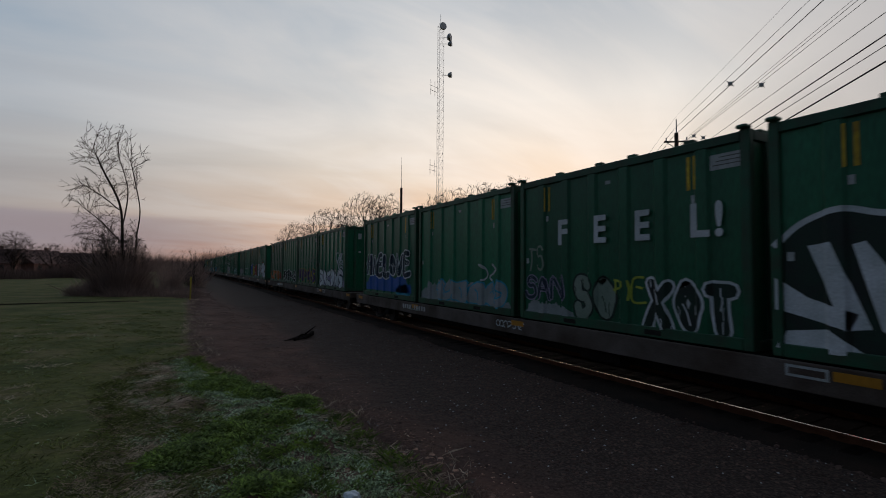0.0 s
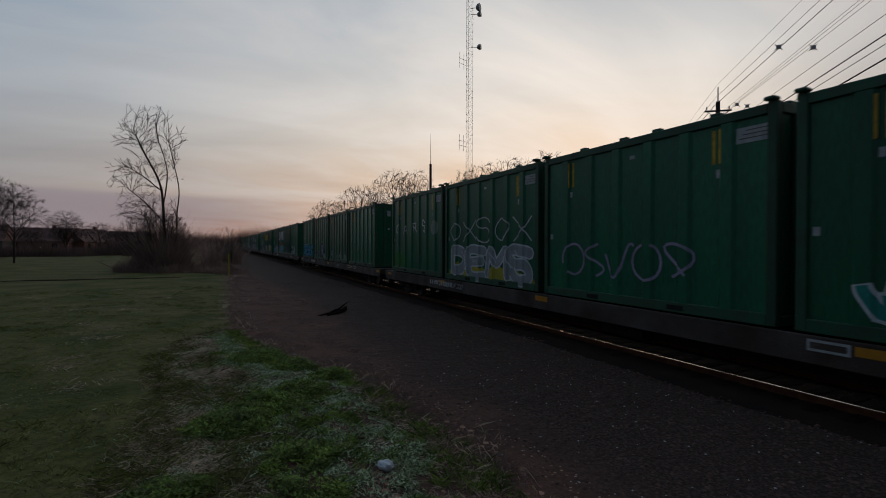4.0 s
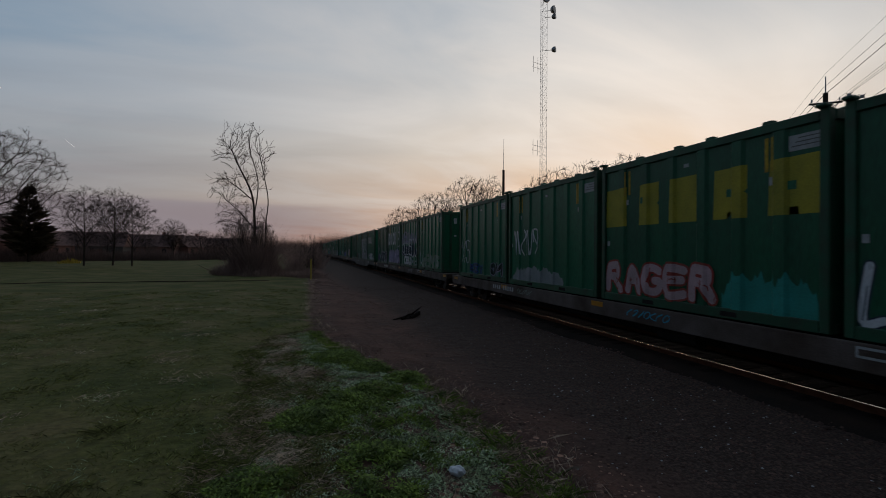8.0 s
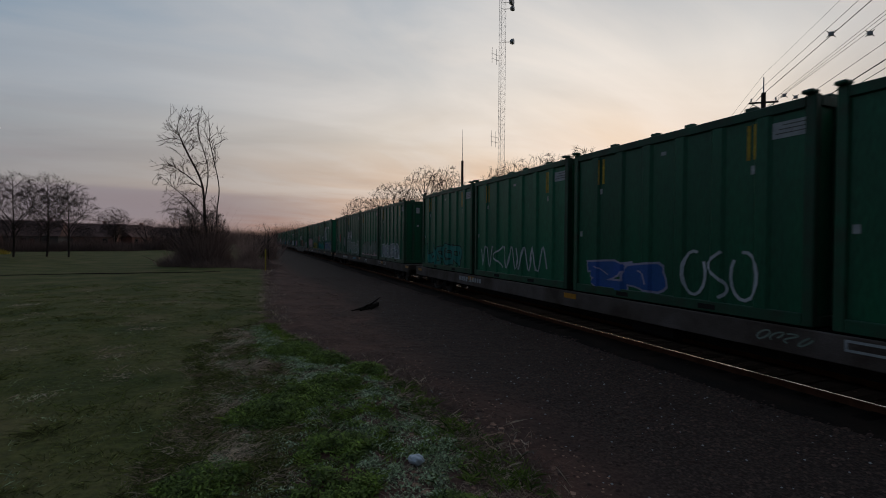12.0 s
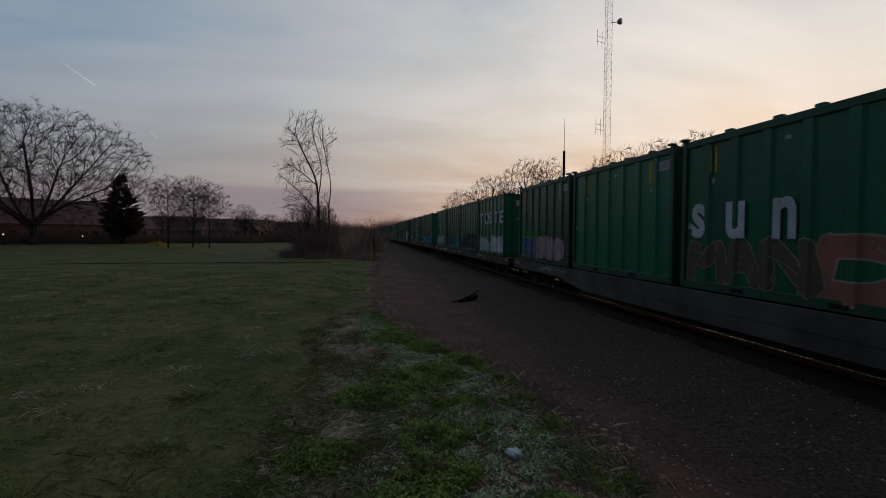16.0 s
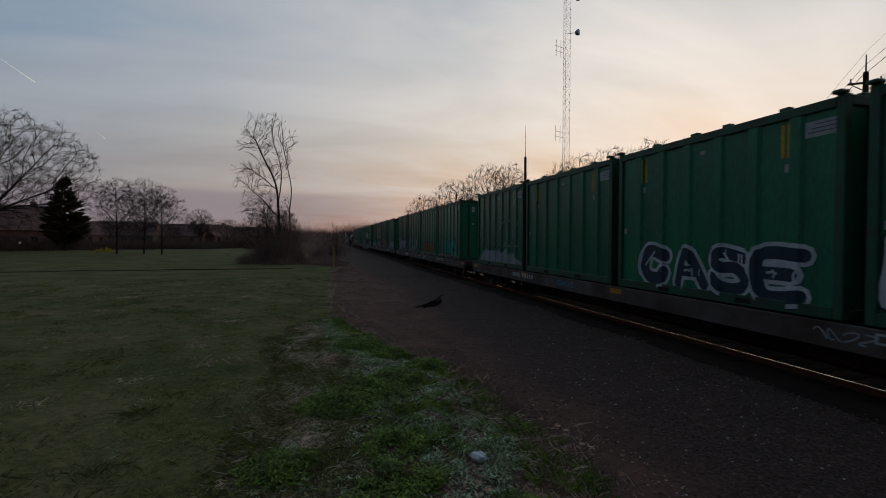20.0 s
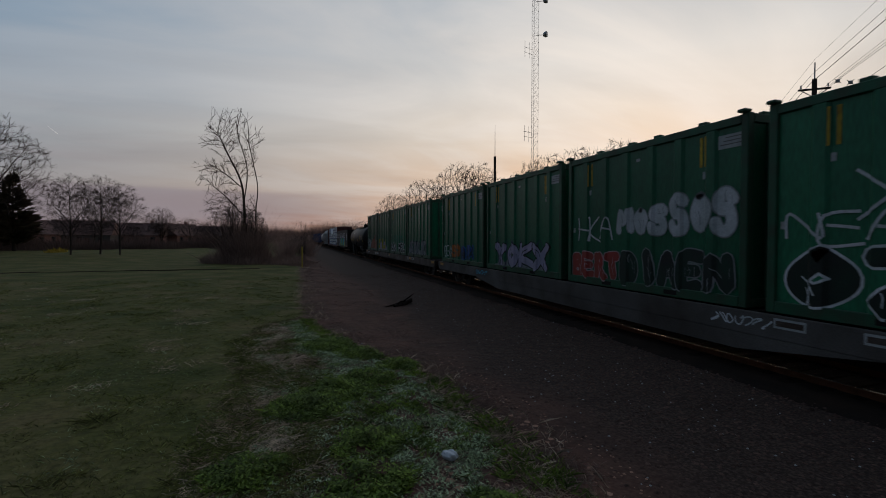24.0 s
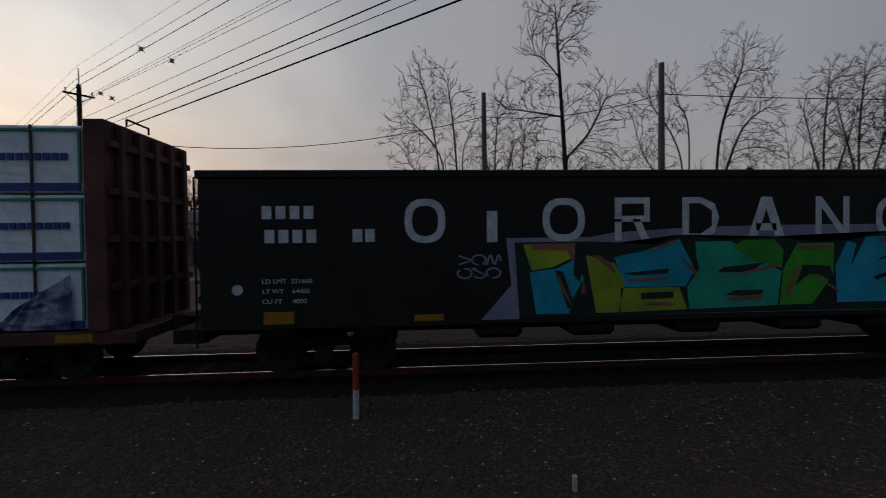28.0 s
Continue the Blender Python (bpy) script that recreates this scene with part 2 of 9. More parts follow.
BRUSH = surface("brown_winter_brush", (0.215, 0.142, 0.122), 0.95, 0.0, 0.35, 0.6, 0.0, 20, second=(0.140, 0.095, 0.086), random_tint=0.2, island=0.35, thin=0.35)
REDBRUSH = surface("reddish_winter_weeds", (0.400, 0.275, 0.228), 0.95, 0.0, 0.35, 0.6, 0.0, 20, second=(0.265, 0.175, 0.148), random_tint=0.2, island=0.35, thin=0.4)
NEEDLE = surface("conifer_needles", (0.066, 0.060, 0.036), 0.9, 0.0, 0.35, 2, 0.0, 20, second=(0.078, 0.048, 0.032), island=0.4)
BLADE = surface("grass_blades", (0.165, 0.195, 0.050), 0.8, 0.0, 0.35, 0.55, 0.0, 30, second=(0.185, 0.180, 0.072), spec=0.15, island=0.7, thin=0.35)
LUSH = surface("lush_green_blades", (0.24, 0.335, 0.052), 0.75, 0.0, 0.3, 2.5, 0.0, 30, second=(0.10, 0.14, 0.035), island=0.7, thin=0.3)
FROST = surface("frosted_blades", (0.47, 0.55, 0.35), 0.85, 0.0, 0.3, 2.2, 0.0, 30, second=(0.23, 0.28, 0.13), island=0.75, thin=0.2)
STRAW = surface("dead_straw", (0.74, 0.59, 0.46), 0.9, 0.0, 0.35, 1.5, 0.0, 30, second=(0.36, 0.25, 0.17), island=0.65, thin=0.25)
LEAFLIT = surface("dry_leaf_litter", (0.34, 0.185, 0.125), 0.9, 0.0, 0.35, 3, 0.0, 30, island=0.7)
STONE = surface("ballast_stone", (0.138, 0.082, 0.065), 0.95, 0.0, 0.35, 1.2, 0.3, 40, second=(0.074, 0.044, 0.034), spec=0.12, island=0.45)
BEDSTONE = surface("rust_stained_ballast", (0.040, 0.026, 0.020), 0.95, 0.0, 0.4, 1.2, 0.3, 40, second=(0.026, 0.020, 0.017), spec=0.03)
PALESTONE = surface("pale_stone", (0.40, 0.38, 0.37), 0.85, 0.0, 0.25, 5, 0.2, 40)
ASPHALT = surface("road_asphalt", (0.105, 0.100, 0.098), 0.95, 0.0, 0.25, 0.7, 0.2, 60, spec=0.06)
SHOPWALL = surface("tan_stucco", (0.34, 0.27, 0.22), 0.9, 0.0, 0.2, 1.0, 0.2, 30)
TORN = surface("torn_plastic_wrap", (0.30, 0.33, 0.40), 0.4, 0.0, 0.3, 2.6, 0.4, 12, second=(0.05, 0.07, 0.17), spread=0.8)
CONCRETE = surface("pale_concrete", (0.38, 0.36, 0.34), 0.85, 0.0, 0.2, 1.5, 0.2, 40)
ROADLINE = surface("white_road_paint", (0.5, 0.5, 0.49), 0.8, 0.0, 0.2, 5, 0.0, 40)
BRICK = surface("red_brown_brick", (0.25, 0.125, 0.102), 0.9, 0.0, 0.3, 1, 0.2, 30)
ROOF = surface("dark_roof_shingle", (0.165, 0.092, 0.080), 0.9, 0.0, 0.3, 1, 0.2, 30)
SIDING = surface("pale_siding", (0.09, 0.085, 0.082), 0.8, 0.0, 0.2, 1, 0.1, 30)
PANE = surface("dark_window_glass", (0.02, 0.022, 0.026), 0.12, 0.0, 0.1, 4, 0.0, 30, spec=0.6)
REDSIGN = surface("red_sign_panel", (0.35, 0.04, 0.035), 0.5, 0.0, 0.2, 4, 0.0, 30)
REDPOST = surface("faded_red_post_paint", (0.40, 0.045, 0.022), 0.65, 0.0, 0.3, 9, 0.1, 50)
WHITEPOST = surface("scuffed_white_plastic", (0.55, 0.55, 0.55), 0.6, 0.0, 0.3, 9, 0.1, 50)
YELLOWPOST = surface("yellow_marker_plastic", (0.55, 0.40, 0.05), 0.6, 0.0, 0.25, 9, 0.1, 50)
PAPER = surface("crumpled_white_paper", (0.62, 0.64, 0.68), 0.8, 0.0, 0.15, 9, 0.3, 40)
REDGLOW = glow("red_signal_light", (1.0, 0.03, 0.02), 4.0)
WARMGLOW = glow("warm_lamp_light", (1.0, 0.72, 0.42), 3.5)
PAINTS = {}


def spray(name, c):
    if name not in PAINTS:
        PAINTS[name] = surface(name + "_spray_paint", c, 0.6, 0.0, 0.3, 1.7, 0.05, 30, second=tuple(x * 0.58 + g * 0.25 for x, g in zip(c, (0.007, 0.12, 0.055))), spread=0.35, random_tint=0.15)
    return PAINTS[name]


COL = {"white": (0.68, 0.69, 0.73), "grey": (0.30, 0.31, 0.33), "black": (0.012, 0.012, 0.014), "pink": (0.60, 0.40, 0.43), "red": (0.34, 0.035, 0.03), "blue": (0.03, 0.10, 0.40),
       "cyan": (0.04, 0.36, 0.55), "purple": (0.075, 0.035, 0.16), "lilac": (0.38, 0.33, 0.48), "yellow": (0.48, 0.40, 0.03), "lime": (0.40, 0.45, 0.05), "orange": (0.48, 0.13, 0.025),
       "salmon": (0.36, 0.12, 0.09), "brown": (0.13, 0.085, 0.06), "teal": (0.02, 0.28, 0.24), "green": (0.03, 0.20, 0.03), "pale": (0.26, 0.31, 0.26), "cream": (0.46, 0.36, 0.27), "dusk": (0.02, 0.025, 0.06)}


# ---- mesh tools ----
def ob_from(name, bm, mat, parent=None, label=""):
    me = bpy.data.meshes.new(name)
    bm.to_mesh(me)
    bm.free()
    me.materials.append(mat)
    o = new(name, me)
    if parent is not None:
        o.parent = parent
    if label:
        tagged(o, label)
    return o


def part(name, bm, material, parent, label=""):
    return ob_from(name, bm, material, parent, label)


def again(name, o, parent, m):
    """Another part that shares o's mesh."""
    c = new(name, o.data)
    c.parent = parent
    c.matrix_basis = m
    return c


def pyd(name, verts, faces, mat, parent=None, label=""):
    me = bpy.data.meshes.new(name)
    me.from_pydata(verts, [], faces)
    me.update()
    me.materials.append(mat)
    o = new(name, me)
    if parent is not None:
        o.parent = parent
    if label:
        tagged(o, label)
    return o


def thing(name, label, category, m=None, group="", kind=""):
    e = new(name)
    e.empty_display_size = 0.2
    if m is not None:
        e.matrix_basis = m
    return tagged(e, label, category, group, kind)


def box(bm, x0, x1, y0, y1, z0, z1, bevel=0.0):
    r = bmesh.ops.create_cube(bm, size=1)
    bmesh.ops.transform(bm, matrix=Matrix.Translation(((x0 + x1) / 2, (y0 + y1) / 2, (z0 + z1) / 2)) @ Matrix.Diagonal((x1 - x0, y1 - y0, z1 - z0, 1)), verts=r["verts"])
    if bevel:
        es = list({e for v in r["verts"] for e in v.link_edges})
        bmesh.ops.bevel(bm, geom=es, offset=bevel, segments=1, affect="EDGES")
    return bm


def boxes(*rows, bevel=0.0):
    bm = bmesh.new()
    for r in rows:
        box(bm, *r, bevel=bevel)
    return bm


def tube(bm, a, b, r0, r1=None, n=8, caps=True):
    a, b = Vector(a), Vector(b)
    d = b - a
    r = bmesh.ops.create_cone(bm, cap_ends=caps, segments=n, radius1=r0, radius2=r0 if r1 is None else r1, depth=d.length)
    m = Matrix.Translation((a + b) / 2) @ d.to_track_quat("Z", "Y").to_matrix().to_4x4()
    bmesh.ops.transform(bm, matrix=m, verts=r["verts"])
    return bm


def tubes(*rows, n=8):
    bm = bmesh.new()
    for a, b, *r in rows:
        tube(bm, a, b, *r, n=n)
    return bm


def wire_mesh(pts, r, n=4):
    """A thin cable along points."""
    v, f = [], []
    for i, p in enumerate(pts):
        d = (pts[min(i + 1, len(pts) - 1)] - pts[max(i - 1, 0)]).normalized()
        s = d.cross(Vector((0, 0, 1)))
        s = s.normalized() if s.length > 1e-4 else Vector((1, 0, 0))
        u = s.cross(d)
        for k in range(n):
            a = 2 * math.pi * k / n
            v.append(p + (s * math.cos(a) + u * math.sin(a)) * r)
        if i:
            for k in range(n):
                f.append(((i - 1) * n + k, (i - 1) * n + (k + 1) % n, i * n + (k + 1) % n, i * n + k))
    return v, f


def words(name, body, height, mat, parent, m, label="", bold=0.0, width=1.0):
    """Lettering with the built-in font as a thin mesh. m puts its lower left corner, x along the line, y up."""
    cu = bpy.data.curves.new(name, "FONT")
    cu.body, cu.size, cu.extrude, cu.offset = body, 1.0, 0.002, bold
    tmp = bpy.data.objects.new(name, cu)
    scene.collection.objects.link(tmp)
    bpy.context.view_layer.update()
    me = bpy.data.meshes.new_from_object(tmp.evaluated_get(bpy.context.evaluated_depsgraph_get()))
    bpy.data.objects.remove(tmp)
    bpy.data.curves.remove(cu)
    k = height / 0.70
    me.transform(Matrix.Diagonal((k * width, k, 1, 1)))
    me.materials.clear()
    me.materials.append(mat)
    o = new(name, me)
    o.parent = parent
    o.matrix_basis = m
    if label:
        tagged(o, label)
    return o


# ---- the ground ----
TRACK_X = 9.58
HALF_GAUGE = 0.7175 + 0.035


def grass_edge(y):
    """Where the lawn ends towards the track bed."""
    xs = [-60, 2.0, 4.0, 5.0, 6.5, 8.6, 9.8, 13.5, 20, 46, 120, 400]
    es = [2.6, 2.6, 2.55, 2.6, 2.4, 2.1, 1.35, 0.45, 0.5, 0.85, 1.6, 3.0]
    return float(np.interp(y, xs, es))


def soil_edge(y):
    """Where the reddish bare soil beyond the lawn gives way to ballast."""
    return float(np.interp(y, [-60, 0, 6, 8.5, 12, 21, 38, 60, 400], [3.5, 3.5, 3.2, 3.0, 3.4, 3.7, 2.7, 2.6, 5.0]))


def lie(x, y):
    """Height of the ground."""
    n = noise.noise(Vector((x * 0.35, y * 0.35, 0))) * 0.05 + noise.noise(Vector((x * 1.3, y * 1.3, 3))) * 0.02
    e = grass_edge(y)
    if x < e:
        d = min(1.0, (e - x) / 3.0)
        return 0.02 + 0.06 * d + n + (0.25 * min(1.0, max(0.0, (math.hypot(x, y) - 30) / 60)))
    if x < 7.3:
        s = (x - e) / max(0.5, 7.3 - e)
        return 0.02 - 0.16 * math.sin(min(1, s) * math.pi * 0.5) + n * 0.6
    if x < 12.2:
        return -0.16 + n * 0.3
    return -0.16 + min(0.1, (x - 12.2) * 0.03) + n * 0.3


def ground_material():
    m = surface("ground_soil", (0.165, 0.082, 0.060), 0.95, 0.0, 0.45, 0.9, 0.6, 22, second=(0.092, 0.054, 0.043), spec=0.12)
    nt = m.node_tree
    N, K = nt.nodes.new, nt.links.new
    b = nt.nodes["Principled BSDF"]
    soil = b.inputs["Base Color"].links[0].from_socket
    at = N("ShaderNodeAttribute")
    at.attribute_name = "turf"
    tc = N("ShaderNodeTexCoord")
    n1, n2 = N("ShaderNodeTexNoise"), N("ShaderNodeTexNoise")
    n1.inputs["Scale"].default_value, n1.inputs["Detail"].default_value = 0.5, 12
    n2.inputs["Scale"].default_value, n2.inputs["Detail"].default_value = 9.0, 6
    for n in (n1, n2):
        K(tc.outputs["Object"], n.inputs["Vector"])
    g = N("ShaderNodeValToRGB")
    el = g.color_ramp.elements
    el[0].position, el[0].color = 0.34, (0.053, 0.062, 0.016, 1)
    el[1].position, el[1].color = 0.66, (0.132, 0.108, 0.044, 1)
    e = el.new(0.50)
    e.color = (0.090, 0.089, 0.026, 1)
    K(n1.outputs[0], g.inputs[0])
    g2 = N("ShaderNodeMix")
    g2.data_type, g2.blend_type = "RGBA", "OVERLAY"
    g2.inputs[0].default_value = 0.75
    K(g.outputs[0], g2.inputs[6])
    K(n2.outputs[0], g2.inputs[7])
    add = N("ShaderNodeMath")
    add.operation = "MULTIPLY_ADD"
    K(n2.outputs[0], add.inputs[0])
    add.inputs[1].default_value = 0.7
    K(at.outputs["Fac"], add.inputs[2])
    st = N("ShaderNodeValToRGB")
    st.color_ramp.elements[0].position, st.color_ramp.elements[1].position = 0.75, 0.98
    K(add.outputs[0], st.inputs[0])
    mx = N("ShaderNodeMix")
    mx.data_type = "RGBA"
    K(st.outputs[0], mx.inputs[0])
    gm = N("ShaderNodeMath")
    gm.operation, gm.use_clamp = "MULTIPLY", True
    K(at.outputs["Fac"], gm.inputs[0])
    gm.inputs[1].default_value = -1.0
    gr = N("ShaderNodeMix")
    gr.data_type = "RGBA"
    K(gm.outputs[0], gr.inputs[0])
    K(soil, gr.inputs[6])
    grit, gc = N("ShaderNodeTexNoise"), N("ShaderNodeValToRGB")
    grit.inputs["Scale"].default_value, grit.inputs["Detail"].default_value = 26.0, 8
    K(tc.outputs["Object"], grit.inputs["Vector"])
    gc.color_ramp.elements[0].position, gc.color_ramp.elements[0].color = 0.42, (0.038, 0.025, 0.020, 1)
    gc.color_ramp.elements[1].position, gc.color_ramp.elements[1].color = 0.68, (0.106, 0.068, 0.054, 1)
    K(grit.outputs[0], gc.inputs[0])
    K(gc.outputs[0], gr.inputs[7])
    K(gr.outputs[2], mx.inputs[6])
    K(g2.outputs[2], mx.inputs[7])
    K(mx.outputs[2], b.inputs["Base Color"])
    # tufts and hollows a hand's width across
    lump, lb = N("ShaderNodeTexNoise"), N("ShaderNodeBump")
    lump.inputs["Scale"].default_value, lump.inputs["Detail"].default_value = 4.0, 6
    K(tc.outputs["Object"], lump.inputs["Vector"])
    lb.inputs["Strength"].default_value, lb.inputs["Distance"].default_value = 0.75, 0.14
    K(lump.outputs[0], lb.inputs["Height"])
    old = b.inputs["Normal"].links[0].from_node
    K(lb.outputs[0], old.inputs["Normal"])
    return m


def build_ground():
    def axis(near, far, fine):
        out, p = [0.0], 0.0
        while p < far:
            p += fine if p < near else max(fine, p * 0.09)
            out.append(p)
        return out
    ys = sorted({-v for v in axis(6, 3000, 0.4)} | set(axis(22, 3000, 0.22)))
    xs = sorted({-v for v in axis(6, 3000, 0.25)} | set(axis(13, 3000, 0.25)))
    v = [(x, y, lie(x, y)) for y in ys for x in xs]
    nx = len(xs)
    f = [(j * nx + i, j * nx + i + 1, (j + 1) * nx + i + 1, (j + 1) * nx + i) for j in range(len(ys) - 1) for i in range(nx - 1)]
    o = pyd("ground", v, f, ground_material())
    me = o.data
    at = me.attributes.new("turf", "FLOAT", "POINT")
    vals = []
    for x, y, z in v:
        e = grass_edge(y)
        t = min(1, max(0, (e - x) / 1.2 + 0.45))
        lim = 3.6 * (1 - (y / 16) ** 2) + 0.8 * noise.noise(Vector((x * 0.7, y * 0.7, 2)))
        if 0 < e - x < lim and -12 < y < 16:
            t = 0.24 + 0.36 * noise.noise(Vector((x * 0.8, y * 0.6, 4)))
            side = max(0.0, ((e - x) / lim - 0.55) / 0.45)
            t += (0.9 - t) * max(side, min(1.0, max(0.0, -y / 8)))
        elif x < e and abs(y) < 40:
            t *= 0.84 + 0.22 * noise.noise(Vector((x * 0.45, y * 0.3, 9)))
        t = t if x < 12 else (0.75 if x > 90 or y > 60 else 0.3 if x > 14.5 else -1.0)
        rim = max(e + 0.5, soil_edge(y) - 0.6)
        if rim < x < 12.0:
            t = -min(1.0, max(0.0, (x - rim) / 1.2 + 0.5 * noise.noise(Vector((x * 1.2, y * 0.7, 5)))))
        elif e < x <= rim:
            t = min(t, 0.22 + 0.25 * noise.noise(Vector((x * 1.1, y * 0.8, 8))))
        vals.append(t)
    at.data.foreach_set("value", vals)
    for p in me.polygons:
        p.use_smooth = True
    tagged(o, "dewy lawn and bare brown soil beside the track", "ground", kind="structure")


build_ground()


def build_track():
    y0, y1 = -60.0, 420.0
    bal = bmesh.new()
    prof = [(-2.35, -0.30), (-1.75, -0.14), (-1.3, -0.12), (0, -0.13), (1.3, -0.12), (1.75, -0.14), (2.35, -0.30)]
    n = 240
    rows = []
    for j in range(n + 1):
        y = y0 + (y1 - y0) * j / n
        rows.append([bal.verts.new((TRACK_X + x, y, z + 0.03 * noise.noise(Vector((x * 2, y * 1.1, 0))))) for x, z in prof])
    for a, b in zip(rows, rows[1:]):
        for i in range(len(prof) - 1):
            bal.faces.new((a[i], a[i + 1], b[i + 1], b[i]))
    o = ob_from("ballast_bed", bal, BEDSTONE)
    tagged(o, "dark crushed stone ballast bed under the rails", "ballast", kind="structure")
    tr = thing("railway_track", "single track of polished rails on dark wooden ties", "track", kind="structure")
    for s in (-1, 1):
        x = TRACK_X + s * HALF_GAUGE
        web = boxes((x - 0.07, x + 0.07, y0, y1, -0.165, -0.14), (x - 0.012, x + 0.012, y0, y1, -0.14, -0.035), (x - 0.035, x + 0.035, y0, y1, -0.035, -0.006))
        r = part("rail", web, RAILWEB, tr)
        head = boxes((x - 0.018, x + 0.018, y0, y1, -0.006, 0.0))
        part("rail_head", head, RAILTOP, r, "bright worn running surface")
    tie = part("tie", boxes((-1.3, 1.3, -0.115, 0.115, -0.30, -0.118), bevel=0.012), TIE, tr)
    tie.matrix_basis = pose(TRACK_X, -14, 0)
    for i in range(1, 170):
        again("tie", tie, tr, pose(TRACK_X + random.uniform(-0.03, 0.03), -14 + 0.5 * i, random.uniform(-0.008, 0.004), 0, 0, random.uniform(-1, 1)))


build_track()

# ---- the train: everything on it runs towards -y at one speed ----
SPEED = 21.24
MOVING = []


def rolls(o, x, u, z, rz=0):
    """Remember a thing that travels with the train; u is its place along the track at the start."""
    o.matrix_basis = pose(x, u, z, 0, 0, rz)
    MOVING.append((o, x, u, z, rz))
    return o


CL, CW, CH = 6.1, 2.44, 3.8  # container
POSTS = [0.0, 0.86, 1.73, 2.60, 3.50, 4.37, 5.24, 6.1]


def skin(s):
    """Depth of the container's side below the posts' outer face, s metres from its rear end."""
    for p in POSTS:
        d = abs(s - p)
        if d < 0.10:
            return 0.0
        if d < 0.16:
            return 0.055 * (d - 0.10) / 0.06
    return 0.055


BREAKS = sorted({round(p + k, 3) for p in POSTS for k in (-0.16, -0.10, 0.10, 0.16) if 0 < p + k < CL})


def side_panel(side):
    bm = bmesh.new()
    for sx in (side,):
        cuts = [0.06] + [b for b in BREAKS if 0.06 < b < CL - 0.06] + [CL - 0.06]
        lo, hi = 0.20, CH - 0.20
        col = []
        for s in cuts:
            d = skin(s)
            x = sx * (CW / 2 - 0.005 - d)
            col.append((bm.verts.new((x, CL - s, lo)), bm.verts.new((x, CL - s, hi))))
        for a, b in zip(col, col[1:]):
            bm.faces.new((a[0], b[0], b[1], a[1]) if sx < 0 else (b[0], a[0], a[1], b[1]))
    return bm


def container():
    """A waste container; its origin is at the middle of the front end's foot, and it reaches back along +y."""
    c = thing("waste_container", "tall ribbed green steel waste container on a flat car", "container", group="waste containers on the train")
    w = CW / 2
    part("side_wall", side_panel(-1), GREEN, c)
    part("side_wall", side_panel(1), GREEN, c)
    part("end_wall", boxes((-w + 0.1, w - 0.1, 0.045, 0.09, 0.16, CH - 0.16)), GREEN, c)
    part("rear_wall", boxes((-w + 0.1, w - 0.1, CL - 0.09, CL - 0.045, 0.16, CH - 0.16)), GREEN, c)
    for x in (-0.62, 0.0, 0.62):
        part("end_rib", boxes((x - 0.07, x + 0.07, 0.0, 0.05, 0.2, CH - 0.18), bevel=0.015), GREEN_RIM, c)
    for sx in (-1, 1):
        for y in (0.0, CL - 0.16):
            part("corner_post", boxes((sx * w - (0.16 if sx > 0 else 0), sx * w + (0 if sx > 0 else 0.16), y, y + 0.16, 0, CH), bevel=0.015), GREEN_RIM, c)
        for z0, z1 in ((0.0, 0.21), (CH - 0.20, CH - 0.03)):
            x0, x1 = (sx * w - 0.1, sx * w) if sx > 0 else (sx * w, sx * w + 0.1)
            part("bottom_rail" if z0 == 0 else "top_rail", boxes((x0, x1, 0.16, CL - 0.16, z0, z1), bevel=0.012), GREEN_RIM, c)
    for y in (0.0, CL - 0.1):
        part("end_sill", boxes((-w + 0.16, w - 0.16, y, y + 0.1, 0, 0.17), bevel=0.01), GREEN_RIM, c)
        part("end_header", boxes((-w + 0.16, w - 0.16, y, y + 0.1, CH - 0.19, CH - 0.02), bevel=0.01), GREEN_RIM, c)
    part("roof", boxes((-w + 0.1, w - 0.1, 0.1, CL - 0.1, CH - 0.10, CH - 0.04)), GREEN_RIM, c)
    for y in (0.09, CL - 0.09):
        for sx in (-1, 1):
            part("corner_casting", boxes((sx * w - 0.10, sx * w + 0.10, y - 0.09, y + 0.09, CH - 0.005, CH + 0.06), bevel=0.02), GREEN_RIM, c)
        part("lid_hinge", boxes((-w + 0.42, -w + 0.68, y - 0.07, y + 0.07, CH - 0.05, CH + 0.05), bevel=0.02), GREEN_RIM, c)
        part("lid_hinge", boxes((w - 0.68, w - 0.42, y - 0.07, y + 0.07, CH - 0.05, CH + 0.05), bevel=0.02), GREEN_RIM, c)
    for y in (1.1, 2.4, 3.3, 4.6):
        part("lid_latch", boxes((-w + 0.02, -w + 0.16, y - 0.10, y + 0.10, CH - 0.04, CH + 0.035), bevel=0.01), GREEN_RIM, c)
    # placards on the camera's side and the front
    def plate(s0, s1, z0, z1, mat, name, label=""):
        s = (s0 + s1) / 2
        x = -(w - 0.005 - skin(s)) - 0.005
        return part(name, boxes((x - 0.004, x + 0.004, CL - s1, CL - s0, z0, z1)), mat, c, label)
    p = plate(5.36, 5.98, 3.18, 3.46, PLATE, "number_plate", "white plate with grey bars of unreadable writing")
    for i, z in enumerate((3.40, 3.33, 3.26)):
        part("plate_bar", boxes((-w - 0.006 + 0.055 - 0.0, -w + 0.055 - 0.002, CL - 5.92, CL - 5.56 + 0.06 * i, z - 0.008, z + 0.008)), SILL_PALE, p)
    for s in (0.98, 1.13, 4.97, 5.12):
        plate(s - 0.035, s + 0.035, 2.88, 3.52, YELLOW, "yellow_stripe", "vertical yellow marking stripe")
    plate(1.02, 1.10, 2.62, 2.76, PLATE, "small_sign")
